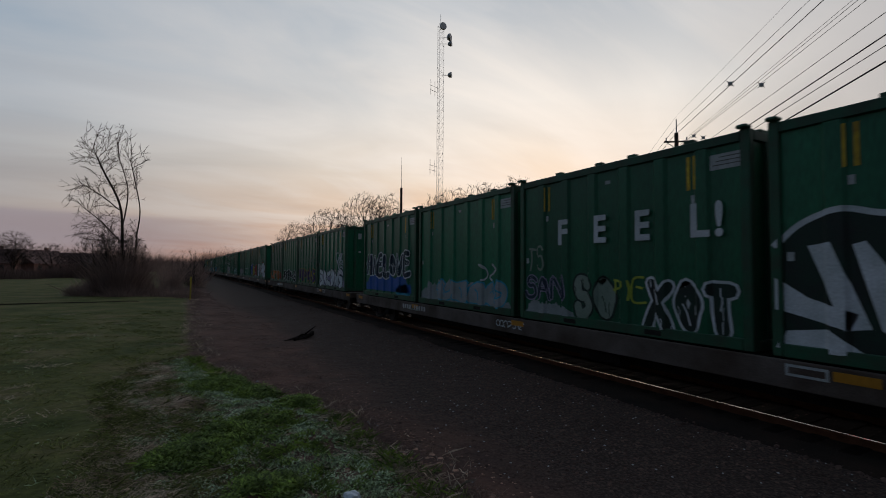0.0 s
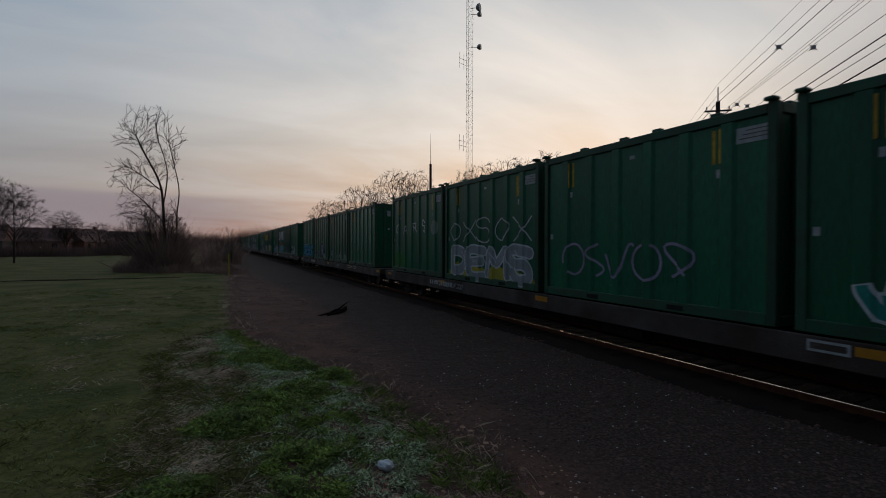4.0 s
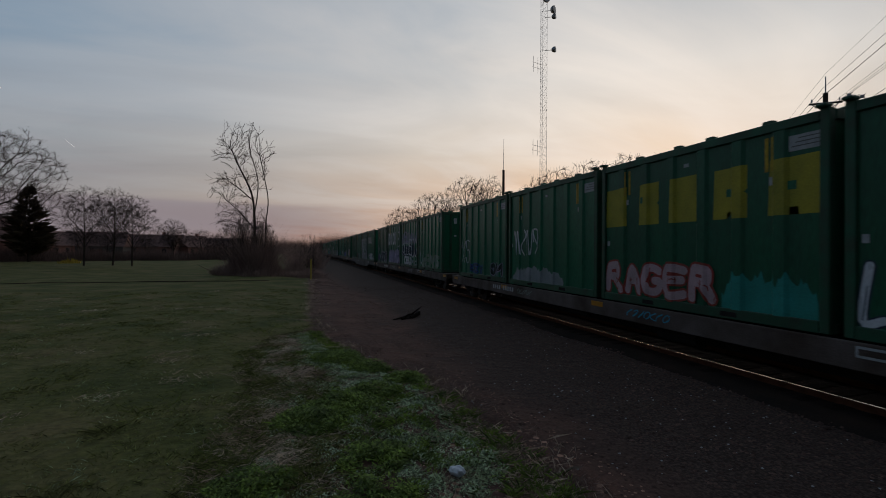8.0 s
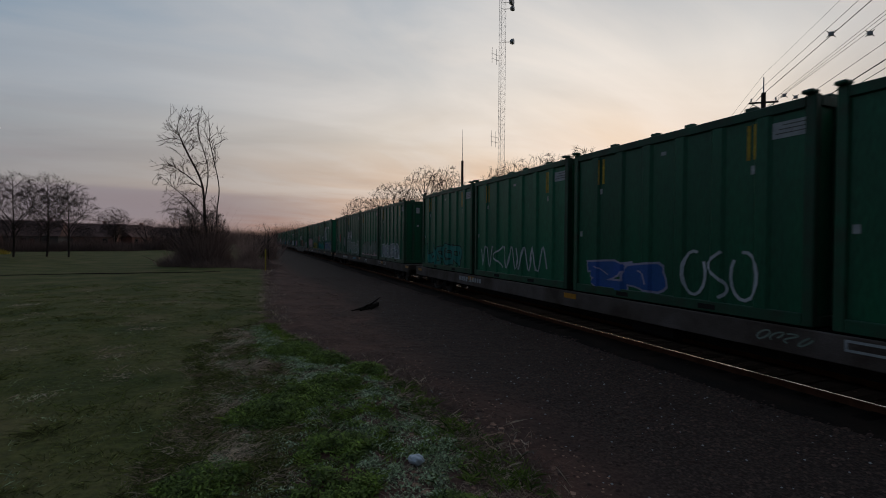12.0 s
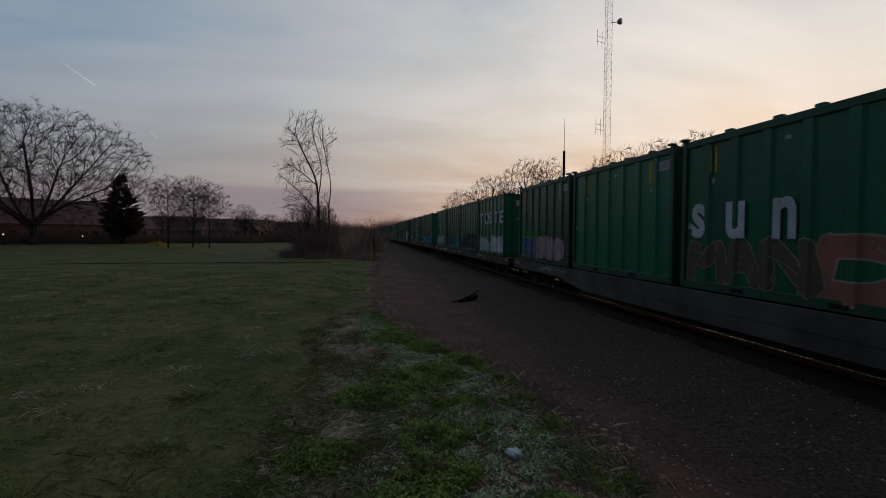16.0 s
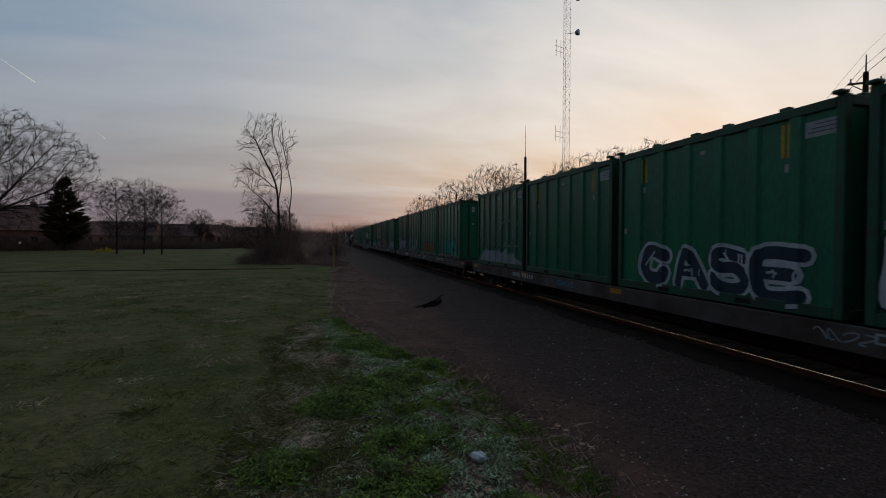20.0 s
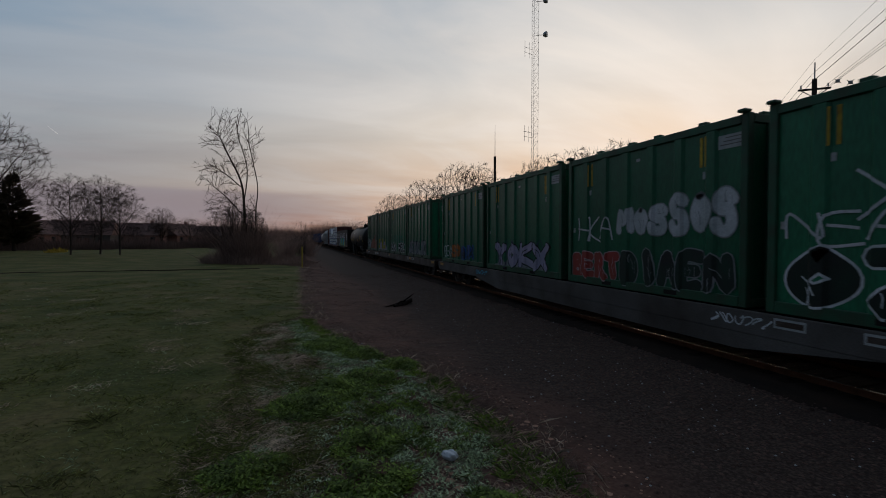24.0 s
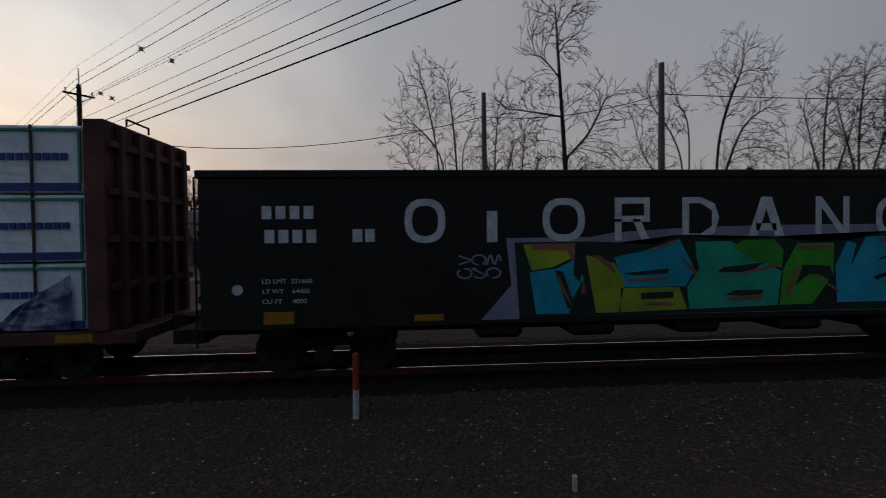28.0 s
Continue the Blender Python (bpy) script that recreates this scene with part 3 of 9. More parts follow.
    plate(5.02, 5.12, 2.62, 2.78, PLATE, "small_sign")
    plate(2.98, 3.12, 3.30, 3.38, PLATE, "small_sign")
    plate(0.22, 0.32, 1.52, 1.66, PLATE, "small_sign")
    for x in (-0.33, 0.33):
        part("end_plate", boxes((x - 0.10, x + 0.10, 0.036, 0.043, 3.05, 3.38)), PLATE, c)
    part("end_plate", boxes((-0.40, -0.26, 0.036, 0.043, 2.24, 2.34)), PLATE, c)
    # fork pockets have no hollow: dark plates give the shade inside them
    for s in (1.9, 4.2):
        part("fork_pocket", boxes((-w - 0.004, -w + 0.01, CL - s - 0.19, CL - s + 0.19, 0.05, 0.15)), DARK, c, "dark plate for the shade in a fork lift pocket")
    return c


def truck(y):
    """A two-axle truck's pieces: side frames, springs, wheels, axles."""
    out = []
    fr = bmesh.new()
    for sx in (-1, 1):
        x = sx * 0.98
        box(fr, x - 0.07, x + 0.07, y - 1.15, y + 1.15, 0.52, 0.64, bevel=0.03)
        for dy in (-0.86, 0.86):
            box(fr, x - 0.09, x + 0.09, y + dy - 0.17, y + dy + 0.17, 0.30, 0.58, bevel=0.03)
        for dy in (-0.45, 0.45):
            tube(fr, (x, y + dy * 1.6, 0.48), (x, y + dy * 0.6, 0.22), 0.06, n=6)
        box(fr, x - 0.08, x + 0.08, y - 0.34, y + 0.34, 0.16, 0.26, bevel=0.02)
    box(fr, -1.05, 1.05, y - 0.18, y + 0.18, 0.42, 0.70, bevel=0.03)
    out.append(("truck_frame", fr, DARK))
    for sx in (-1, 1):
        sp = bmesh.new()
        for i in range(5):
            tube(sp, (sx * 0.98, y, 0.26 + 0.05 * i), (sx * 0.98, y, 0.30 + 0.05 * i), 0.17 - 0.02 * (i % 2), n=10)
        out.append(("spring_pack", sp, RUST))
    for dy in (-0.86, 0.86):
        wh = bmesh.new()
        for sx in (-1, 1):
            tube(wh, (sx * 0.69, y + dy, 0.42), (sx * 0.82, y + dy, 0.42), 0.42, n=20)
            tube(wh, (sx * 0.66, y + dy, 0.42), (sx * 0.70, y + dy, 0.42), 0.445, n=20)
        tube(wh, (-1.02, y + dy, 0.42), (1.02, y + dy, 0.42), 0.08, n=8)
        out.append(("wheelset", wh, WHEEL))
    return out


def add_trucks(e, ys):
    for y in ys:
        for n, bm, m in truck(y):
            part(n, bm, m, e)


def couplers(e, y0, y1):
    for y, s in ((y0, -1), (y1, 1)):
        part("coupler", boxes((-0.11, 0.11, min(y, y + s * 0.55), max(y, y + s * 0.55), 0.72, 0.98), (-0.17, 0.17, min(y + s * 0.42, y + s * 0.68), max(y + s * 0.42, y + s * 0.68), 0.66, 1.02), bevel=0.03), RUST, e)
        part("air_hose", tubes(((0.3, y, 0.75), (0.32, y + s * 0.3, 0.42), 0.03), ((0.32, y + s * 0.3, 0.42), (0.25, y + s * 0.62, 0.5), 0.03), n=6), DARK, e)


FLAT = 27.2  # length of a flat car over its end sills
DECK = 1.08


def flat_car(low):
    e = thing("low_flat_car" if low else "flat_car", "weathered grey fishbelly container flat car with amber tape" if low else "weathered grey steel container flat car with amber tape",
              "flat car", group="container flat cars")
    mat = SILL_PALE if low else SILL
    w = 1.30
    for sx in (-1, 1):
        x0, x1 = (sx * w - 0.09, sx * w) if sx > 0 else (sx * w, sx * w + 0.09)
        bm = boxes((x0, x1, -1.2, FLAT - 1.2, DECK - 0.46, DECK - 0.02), bevel=0.012)
        part("side_sill", bm, mat, e)
        if low:
            f = bmesh.new()
            ys = [4.2, 6.6, 17.8, 20.2]
            zs = [DECK - 0.46, DECK - 0.78, DECK - 0.78, DECK - 0.46]
            a = [f.verts.new((x0 + 0.004, y, z)) for y, z in zip(ys, zs)]
            b = [f.verts.new((x1 - 0.02, y, z)) for y, z in zip(ys, zs)]
            f.faces.new(a), f.faces.new(b[::-1])
            for i in range(4):
                j = (i + 1) % 4
                f.faces.new((a[i], b[i], b[j], a[j]))
            bmesh.ops.recalc_face_normals(f, faces=f.faces)
            part("fishbelly_plate", f, mat, e)
    # the second box is added below the sill to block the far rail's glare
    part("center_sill", boxes((-0.35, 0.35, -1.2, FLAT - 1.2, DECK - 0.72, DECK - 0.08), (-0.30, -0.03, 3.4, FLAT - 5.8, 0.235, DECK - 0.7)), DARK, e)
    part("end_sill", boxes((-w, w, -1.32, -1.2, DECK - 0.30, DECK), bevel=0.02), mat, e)
    part("end_sill", boxes((-w, w, FLAT - 1.2, FLAT - 1.08, DECK - 0.30, DECK), bevel=0.02), mat, e)
    for i in range(13):
        y = 0.3 + i * 2.05
        part("cross_beam", boxes((-w + 0.1, w - 0.1, y - 0.09, y + 0.09, DECK - 0.26, DECK - 0.03)), DARK, e)
    part("end_deck", boxes((-w + 0.1, w - 0.1, -1.1, -0.35, DECK - 0.04, DECK - 0.015)), SILL, e)
    part("end_deck", boxes((-w + 0.1, w - 0.1, FLAT - 2.1, FLAT - 1.3, DECK - 0.04, DECK - 0.015)), SILL, e)
    for y in (-0.85, 25.4) if low else (-0.85, 5.0, 12.5, 19.0, 25.4):
        part("amber_tape", boxes((-w - 0.006, -w + 0.002, y - 0.27, y + 0.27, DECK - 0.22, DECK - 0.08)), REFLECT, e, "amber reflective tape")
    for i in () if low else (0, 1, 2, 3, 5, 6, 7, 8, 9):
        y = 20.1 - 0.215 * i
        part("stencil_bar", boxes((-w - 0.007, -w + 0.002, y - 0.062, y + 0.062, DECK - 0.29, DECK - 0.12)), PLATE, e, "white stencilled bar")
    for y in (4.2, 5.6):
        part("data_panel", boxes((-w - 0.006, -w + 0.002, y - 0.28, y + 0.28, DECK - 0.25, DECK - 0.07)), PLATE, e, "faded data panel")
        part("data_panel_face", boxes((-w - 0.009, -w - 0.004, y - 0.24, y + 0.24, DECK - 0.21, DECK - 0.11)), SILL, e)
    for y, s in ((-1.3, 1), (FLAT - 1.1, -1)):
        part("grab_step", tubes(((-w + 0.02, y + s * 0.1, DECK - 0.3), (-w + 0.02, y + s * 0.1, 0.42), 0.022), ((-w + 0.02, y + s * 0.55, DECK - 0.3), (-w + 0.02, y + s * 0.55, 0.42), 0.022),
                                ((-w + 0.02, y + s * 0.1, 0.42), (-w + 0.02, y + s * 0.55, 0.42), 0.022), n=6), SILL, e)
    add_trucks(e, (1.55, FLAT - 3.9))
    couplers(e, -1.32, FLAT - 1.08)
    part("brake_beam", boxes((-0.9, 0.9, 8.2, 8.5, 0.42, 0.62), (-0.2, 0.2, 6.0, 19.0, 0.42, 0.56), (-1.0, -0.6, 13.4, 14.6, 0.45, 0.85), bevel=0.02), DARK, e)
    part("brake_reservoir", tubes(((-0.75, 9.3, DECK - 0.62), (-0.75, 10.5, DECK - 0.62), 0.22), n=12), DARK, e)
    return e


# ---- sprayed pictures on the container sides ----
def drape(bm, e, name, mat, lift, plain=None):
    """Lay a flat shape (s, z) on a container's ribbed side, or on a plain side at x = plain, length given by its y origin."""
    bmesh.ops.triangulate(bm, faces=bm.faces)
    if plain is None:
        for b in BREAKS:
            bmesh.ops.bisect_plane(bm, geom=bm.verts[:] + bm.edges[:] + bm.faces[:], plane_co=(b, 0, 0), plane_no=(1, 0, 0))
        for v in bm.verts:
            s, z = v.co.x, v.co.y
            v.co = (-(CW / 2 - 0.005 - skin(s)) - lift - v.co.z, CL - s, z)
    else:
        x, yr = plain
        for v in bm.verts:
            v.co = (x - lift - v.co.z, yr - v.co.x, v.co.y)
    return part(name, bm, mat, e)


def poly(bm, pts):
    vs = [bm.verts.new((x, y, 0)) for x, y in pts]
    bm.faces.new(vs)


def blob(cx, cz, rx, rz, rng, n=16, power=0.62, rough=0.10):
    ph, out = rng.uniform(0, 6.28), []
    for i in range(n):
        a = 2 * math.pi * i / n
        c, s = math.cos(a), math.sin(a)
        k = 1 + rough * math.sin(3 * a + ph) + rough * 0.6 * math.sin(5 * a + 2 * ph)
        out.append((cx + rx * k * math.copysign(abs(c) ** power, c), cz + rz * k * math.copysign(abs(s) ** power, s)))
    return out


def ribbon(bm, pts, w, up=0.0):
    last = None
    for i, (x, z) in enumerate(pts):
        x0, z0 = pts[max(0, i - 1)]
        x1, z1 = pts[min(len(pts) - 1, i + 1)]
        dx, dz = x1 - x0, z1 - z0
        l = math.hypot(dx, dz) or 1
        nx, nz = -dz / l * w / 2, dx / l * w / 2
        h = up + 0.00012 * i  # folds never lie in one plane
        pair = (bm.verts.new((x + nx, z + nz, h)), bm.verts.new((x - nx, z - nz, h)))
        if last:
            bm.faces.new((last[0], pair[0], pair[1], last[1]))
        last = pair


def scrawl(bm, s0, s1, z0, z1, n, rng, w):
    """Looping strokes, n of them, like a quick tag."""
    step = (s1 - s0) / n
    for i in range(n):
        cx, cz = s0 + step * (i + 0.5), (z0 + z1) / 2
        hx, hz = step * 0.55, (z1 - z0) / 2
        kind = rng.randrange(4)
        p, q = rng.uniform(0, 6.3), rng.uniform(0.6, 1.4)
        pts = []
        for k in range(15):
            a = k / 14
            if kind == 0:
                pts.append((cx + hx * math.cos(p + 5.6 * a) * 0.9, cz + hz * math.sin(p + 5.6 * a)))
            elif kind == 1:
                pts.append((cx - hx + 2 * hx * a, cz + hz * math.sin(p + 9 * a * q)))
            elif kind == 2:
                pts.append((cx + hx * (0.7 * math.sin(6.5 * a + p)), cz - hz + 2 * hz * a))
            else:
                pts.append((cx + hx * math.sin(p + 7.5 * a) * (1 - 0.4 * a), cz + hz * math.cos(1.7 * p + 4.6 * a)))
        pts = [(min(max(x, 0.08), CL - 0.08), min(max(z, 0.04), CH - 0.06)) for x, z in pts]
        ribbon(bm, pts, w)


FORMS = [
    ([(0.1, 0.0), (0.1, 1.0)], [(0.1, 0.95), (0.75, 0.85), (0.7, 0.5), (0.1, 0.45)], [(0.3, 0.5), (0.9, 0.0)]),
    ([(0.9, 0.85), (0.4, 1.0), (0.1, 0.72), (0.55, 0.5), (0.9, 0.25), (0.5, 0.0), (0.05, 0.12)],),
    ([(0.05, 0.0), (0.35, 0.95), (0.55, 0.95), (0.95, 0.0)], [(0.2, 0.38), (0.8, 0.34)]),
    ([(0.9, 0.9), (0.3, 0.95), (0.08, 0.5), (0.3, 0.05), (0.9, 0.1)], [(0.15, 0.5), (0.8, 0.55)]),
    ([(0.1, 1.0), (0.12, 0.2), (0.45, 0.0), (0.85, 0.2), (0.9, 1.0)],),
    ([(0.1, 0.0), (0.15, 1.0), (0.5, 0.35), (0.88, 1.0), (0.92, 0.0)],),
    ([(0.5, 0.98), (0.1, 0.7), (0.12, 0.2), (0.5, 0.02), (0.88, 0.25), (0.88, 0.75), (0.5, 0.98)],),
    ([(0.05, 0.92), (0.95, 1.0)], [(0.55, 0.95), (0.45, 0.0)], [(0.45, 0.05), (0.95, 0.08)]),
    ([(0.9, 1.0), (0.1, 0.9), (0.8, 0.1), (0.05, 0.0)],),
]


def smooth_path(pts, n=4):
    out = []
    for i in range(len(pts) - 1):
        p0, p1, p2, p3 = pts[max(0, i - 1)], pts[i], pts[i + 1], pts[min(len(pts) - 1, i + 2)]
        for k in range(n):
            t = k / n
            out.append(tuple(0.5 * (2 * p1[c] + (p2[c] - p0[c]) * t + (2 * p0[c] - 5 * p1[c] + 4 * p2[c] - p3[c]) * t * t + (3 * p1[c] - p0[c] - 3 * p2[c] + p3[c]) * t ** 3) for c in (0, 1)))
    out.append(pts[-1])
    return out


def piece(e, s0, s1, z0, z1, n, fill, line, rng, lean=0.0, w=0.05, plain=None, form_at=None, lift=0.0, heavy=None):
    """A row of fat sprayed shapes like bubble or block letters: an outline, a fill and inner lines."""
    step = (s1 - s0) / n
    back, front = bmesh.new(), bmesh.new()
    fat = rng.random() < 0.55
    up = 0.0
    for i in range(n):
        cx = s0 + step * (i + 0.5)
        hx, hz = step * rng.uniform(0.5, 0.58), (z1 - z0) / 2 * rng.uniform(0.85, 1.02)
        cz = z0 + hz + rng.uniform(0, 0.06)
        if form_at is None and (n == 1 or (fat and rng.random() < 0.35)):
            power = rng.choice((0.45, 0.6, 0.8))
            st = rng.getstate()
            poly(back, blob(cx, cz, hx, hz, rng, power=power))
            rng.setstate(st)
            poly(front, blob(cx, cz, hx - w, hz - w, rng, power=power))
            ribbon(back, [(cx - hx * 0.3, cz + hz * 0.4), (cx, cz + hz * 0.2), (cx + hx * 0.1, cz - hz * 0.5)], w, 0.009)
            continue
        form = rng.choice(FORMS) if form_at is None else FORMS[form_at]
        flip = form_at is None and rng.random() < 0.4
        wild = 0.0 if form_at is not None else 0.08
        turn = rng.gauss(0, 0.22) if wild else 0.0
        hx *= 1.22 if wild else 1.0
        wd = min(hx * 2, hz * 1.6) * (heavy or (0.40 if fat else 0.28))
        m = wd * 0.5
        for k, stroke in enumerate(form):
            pts = [(cx - hx + m + (2 * hx - 2 * m) * ((1 - p) if flip else p) + rng.gauss(0, 0.02 + wild * hx) + turn * hz * (q - 0.5) * 2, cz - hz + m * 0.8 + (2 * hz - 1.6 * m) * min(1.05, max(-0.05, q + rng.gauss(0, wild)))) for p, q in stroke]
            pts = smooth_path(pts) if len(pts) > 2 else [pts[0], ((pts[0][0] + pts[1][0]) / 2 + rng.gauss(0, 0.02), (pts[0][1] + pts[1][1]) / 2), pts[1]]
            (x0, y0), (x1, y1) = pts[0], pts[1]
            l = math.hypot(x1 - x0, y1 - y0) or 1
            head = (x0 - (x1 - x0) / l * w, y0 - (y1 - y0) / l * w)
            (x0, y0), (x1, y1) = pts[-1], pts[-2]
            l = math.hypot(x1 - x0, y1 - y0) or 1
            tail = (x0 - (x1 - x0) / l * w, y0 - (y1 - y0) / l * w)
            ribbon(back, [head] + pts + [tail], wd + 2 * w, up)
            ribbon(front, pts, wd, up)
            up += 0.0002
        if wild:
            x0 = cx + hx * rng.uniform(-0.6, 0.6)
            arrow = smooth_path([(x0, cz + hz * rng.uniform(-0.9, 0.9)), (x0 + hx * rng.uniform(-0.7, 0.7), cz + hz * rng.uniform(-0.6, 0.6)), (cx + hx * rng.choice((-1.05, 1.05)), cz + hz * rng.uniform(-1, 1))])
            ribbon(back, arrow, wd * 0.7 + 2 * w, up)
            ribbon(front, arrow[:-1], wd * 0.7, up)
            up += 0.0002
        (ax, az), (bx, bz) = pts[1], pts[len(pts) // 2]
        ribbon(back, [(ax, az), ((ax + bx) / 2, (az + bz) / 2 + 0.02), (bx, bz)], w * 0.7, up + 0.009)
    for bm in (back, front):
        for v in bm.verts:
            v.co.x += lean * (v.co.y - z0)
            if plain is None:
                v.co.x, v.co.y = min(max(v.co.x, 0.07), CL - 0.07), min(max(v.co.y, 0.03), CH - 0.06)
    drape(back, e, "graffiti_outline", spray(line, COL[line]), 0.003 + lift, plain)
    drape(front, e, "graffiti_fill", spray(fill, COL[fill]), 0.0075 + lift, plain)


# strokes of plain capitals on a grid of ten, x then height
STROKES = {"A": "004990 2474", "B": "0009 0969775505 056583826000", "C": "8859190603206082", "D": "0009 095987835000", "E": "89090090 0575", "F": "890900 0575", "G": "88591906032060828454", "H": "0009 9099 0595",
           "I": "5059", "J": "8982502002", "K": "0009 990490", "L": "090090", "M": "0009449990", "N": "00099099", "O": "49161340738649", "P": "0009 0969776504", "R": "0009 0969776505 4590", "S": "88591907256582602002",
           "T": "0999 4940", "U": "090220608289", "V": "094099", "W": "0920467099", "X": "0099 0990", "Y": "094599 4540", "Z": "09990090", "-": "0595"}


def strokes(ch):
    return [[(int(t[i]) / 9, int(t[i + 1]) / 9) for i in range(0, len(t), 2)] for t in STROKES[ch].split()]


def disc(bm, x, z, r, up):
    bm.faces.new([bm.verts.new((x + r * math.cos(a), z + r * math.sin(a), up)) for a in [math.pi * k / 4 for k in range(8)]])


def throw(e, s0, s1, z0, z1, word, fill, line, rng, heavy=0.30, w=0.055, lift=0.0):
    """A sprayed word of fat rounded capitals, each overlapping the one before, with an outline."""
    step = (s1 - s0) / len(word)
    back, front = bmesh.new(), bmesh.new()
    up = lift
    for i, ch in enumerate(word):
        hx, hz = step * 0.56, (z1 - z0) / 2 * rng.uniform(0.88, 1.0)
        cx, cz = s0 + step * (i + 0.5), (z0 + z1) / 2 + rng.uniform(-0.04, 0.04)
        wd = min(hx * 2.0, hz * 1.7) * heavy * (0.78 if ch in "SEBARGZKMWNHX" else 1.0)
        m = wd / 2 + w
        turn = rng.gauss(0, 0.10)
        for stroke in strokes(ch):
            pts = []
            for p, q in stroke:
                u, v = p * 2 - 1 + rng.gauss(0, 0.05), q * 2 - 1 + rng.gauss(0, 0.05)
                u *= 1 + 0.12 * v * (1 if i % 2 else -1)
                pts.append((cx + u * (hx - m) + turn * v * hz * 0.5, cz + v * (hz - m)))
            pts = smooth_path(pts, 5) if len(pts) > 2 else smooth_path([pts[0], ((pts[0][0] + pts[1][0]) / 2 + rng.gauss(0, 0.03), (pts[0][1] + pts[1][1]) / 2), pts[1]], 3)
            ribbon(back, pts, wd + 2 * w, up)
            ribbon(front, pts, wd, up)
            for x, z in (pts[0], pts[-1], pts[len(pts) // 2]):
                disc(back, x, z, wd / 2 + w, up + 0.0001)
                disc(front, x, z, wd / 2, up + 0.0001)
            up += 0.0003
        (ax, az), (bx, bz) = pts[len(pts) // 5], pts[len(pts) // 2]
        ribbon(back, [(ax + wd * 0.15, az), ((ax + bx) / 2 + wd * 0.15, (az + bz) / 2 + 0.03), (bx, bz)], w * 0.6, up + 0.006)
        for _ in range(3):
            x, z = rng.choice(pts)
            q = rng.uniform(-0.5, 0.5) * wd
            ribbon(back, [(x + q, z + wd * 0.3), (x + q * 0.6, z), (x + q * 0.8, z - wd * rng.uniform(0.3, 0.7))], w * rng.uniform(0.25, 0.5), up + 0.0065)
        up += 0.0055
    for bm in (back, front):
        for v in bm.verts:
            v.co.x, v.co.y = min(max(v.co.x, 0.07), CL - 0.07), min(max(v.co.y, 0.03), CH - 0.06)
    drape(back, e, "graffiti_outline", spray(line, COL[line]), 0.004)
    drape(front, e, "graffiti_fill", spray(fill, COL[fill]), 0.008)


def script(e, s0, s1, z0, z1, word, colour, rng, w=0.06):
    """A thin hand-drawn word in one line width."""
    step = (s1 - s0) / len(word)
    bm = bmesh.new()
    for i, ch in enumerate(word):
        cx, cz, hx, hz = s0 + step * (i + 0.5), (z0 + z1) / 2 + rng.uniform(-0.05, 0.05), step * 0.46, (z1 - z0) / 2 * rng.uniform(0.85, 1.05)
        for stroke in strokes(ch):
            pts = [(cx + (p * 2 - 1) * hx + rng.gauss(0, 0.03), cz + (q * 2 - 1) * hz + rng.gauss(0, 0.03)) for p, q in stroke]
            pts = smooth_path(pts, 5) if len(pts) > 2 else smooth_path([pts[0], ((pts[0][0] + pts[1][0]) / 2 + 0.04, (pts[0][1] + pts[1][1]) / 2), pts[1]], 3)
            ribbon(bm, [(min(max(x, 0.06), CL - 0.06), z) for x, z in pts], w)
    drape(bm, e, "graffiti_tag", spray(colour, COL[colour]), 0.016)


def bubbles(e, shapes, fill, line, rng, w=0.045):
    """Overlapping round sprayed shapes with one outline round them all and a few inner strokes."""
    back, front = bmesh.new(), bmesh.new()
    for i, (s, z, rx, rz) in enumerate(shapes):
        st = rng.getstate()
        poly(back, [(min(max(x, 0.06), CL - 0.06), max(q, 0.03)) for x, q in blob(s, z, rx + w, rz + w, rng, power=0.9)])
        rng.setstate(st)
        poly(front, [(min(max(x, 0.08), CL - 0.08), max(q, 0.04)) for x, q in blob(s, z, rx, rz, rng, power=0.9)])
        for bm in (back, front):
            bm.verts.ensure_lookup_table()
            for v in bm.verts[-16:]:
                v.co.z = 0.0005 * i
        a = rng.uniform(0.4, 2.6)
        ribbon(back, smooth_path([(s + rx * 0.75 * math.cos(a + 0.7 * j), z + rz * 0.75 * math.sin(a + 0.7 * j)) for j in range(4)], 4), w * 0.7, 0.010 + 0.0006 * i)
    drape(back, e, "graffiti_outline", spray(line, COL[line]), 0.004)
    drape(front, e, "graffiti_fill", spray(fill, COL[fill]), 0.007)


def haze(e, s0, s1, z0, z1, colour, rng):
    """A patch of sprayed-over paint with a ragged upper edge."""
    bm = bmesh.new()
    n = 46
    run = 0.0
    top = []
    for i in range(n + 1):
        run = 0.7 * run + rng.gauss(0, 0.07)
        edge = min(1.0, 5.0 * min(i, n - i) / n + 0.35)
        top.append((s0 + (s1 - s0) * i / n, z0 + (z1 - z0) * edge * (0.86 + run) + (rng.uniform(0, 0.12) if i % 3 == 0 else 0)))
    low = [(s1, z0), (s0, z0)]
    poly(bm, top + low)
    drape(bm, e, "graffiti_patch", spray(colour, COL[colour]), 0.002)


def sign(e, text, at, z, h, colour, wide):
    """Painted letters, one part each."""
    for ch, si in zip(text, at):
        x = -(CW / 2 - 0.005) - 0.004
        words("painted_letter", ch, h, spray(colour, COL[colour]), e, Matrix(((0, 0, -1, x), (-1, 0, 0, CL - si), (0, 1, 0, z), (0, 0, 0, 1))), bold=0.03 if h < 1.3 else -0.022 if h < 1.45 else 0.012, width=wide)


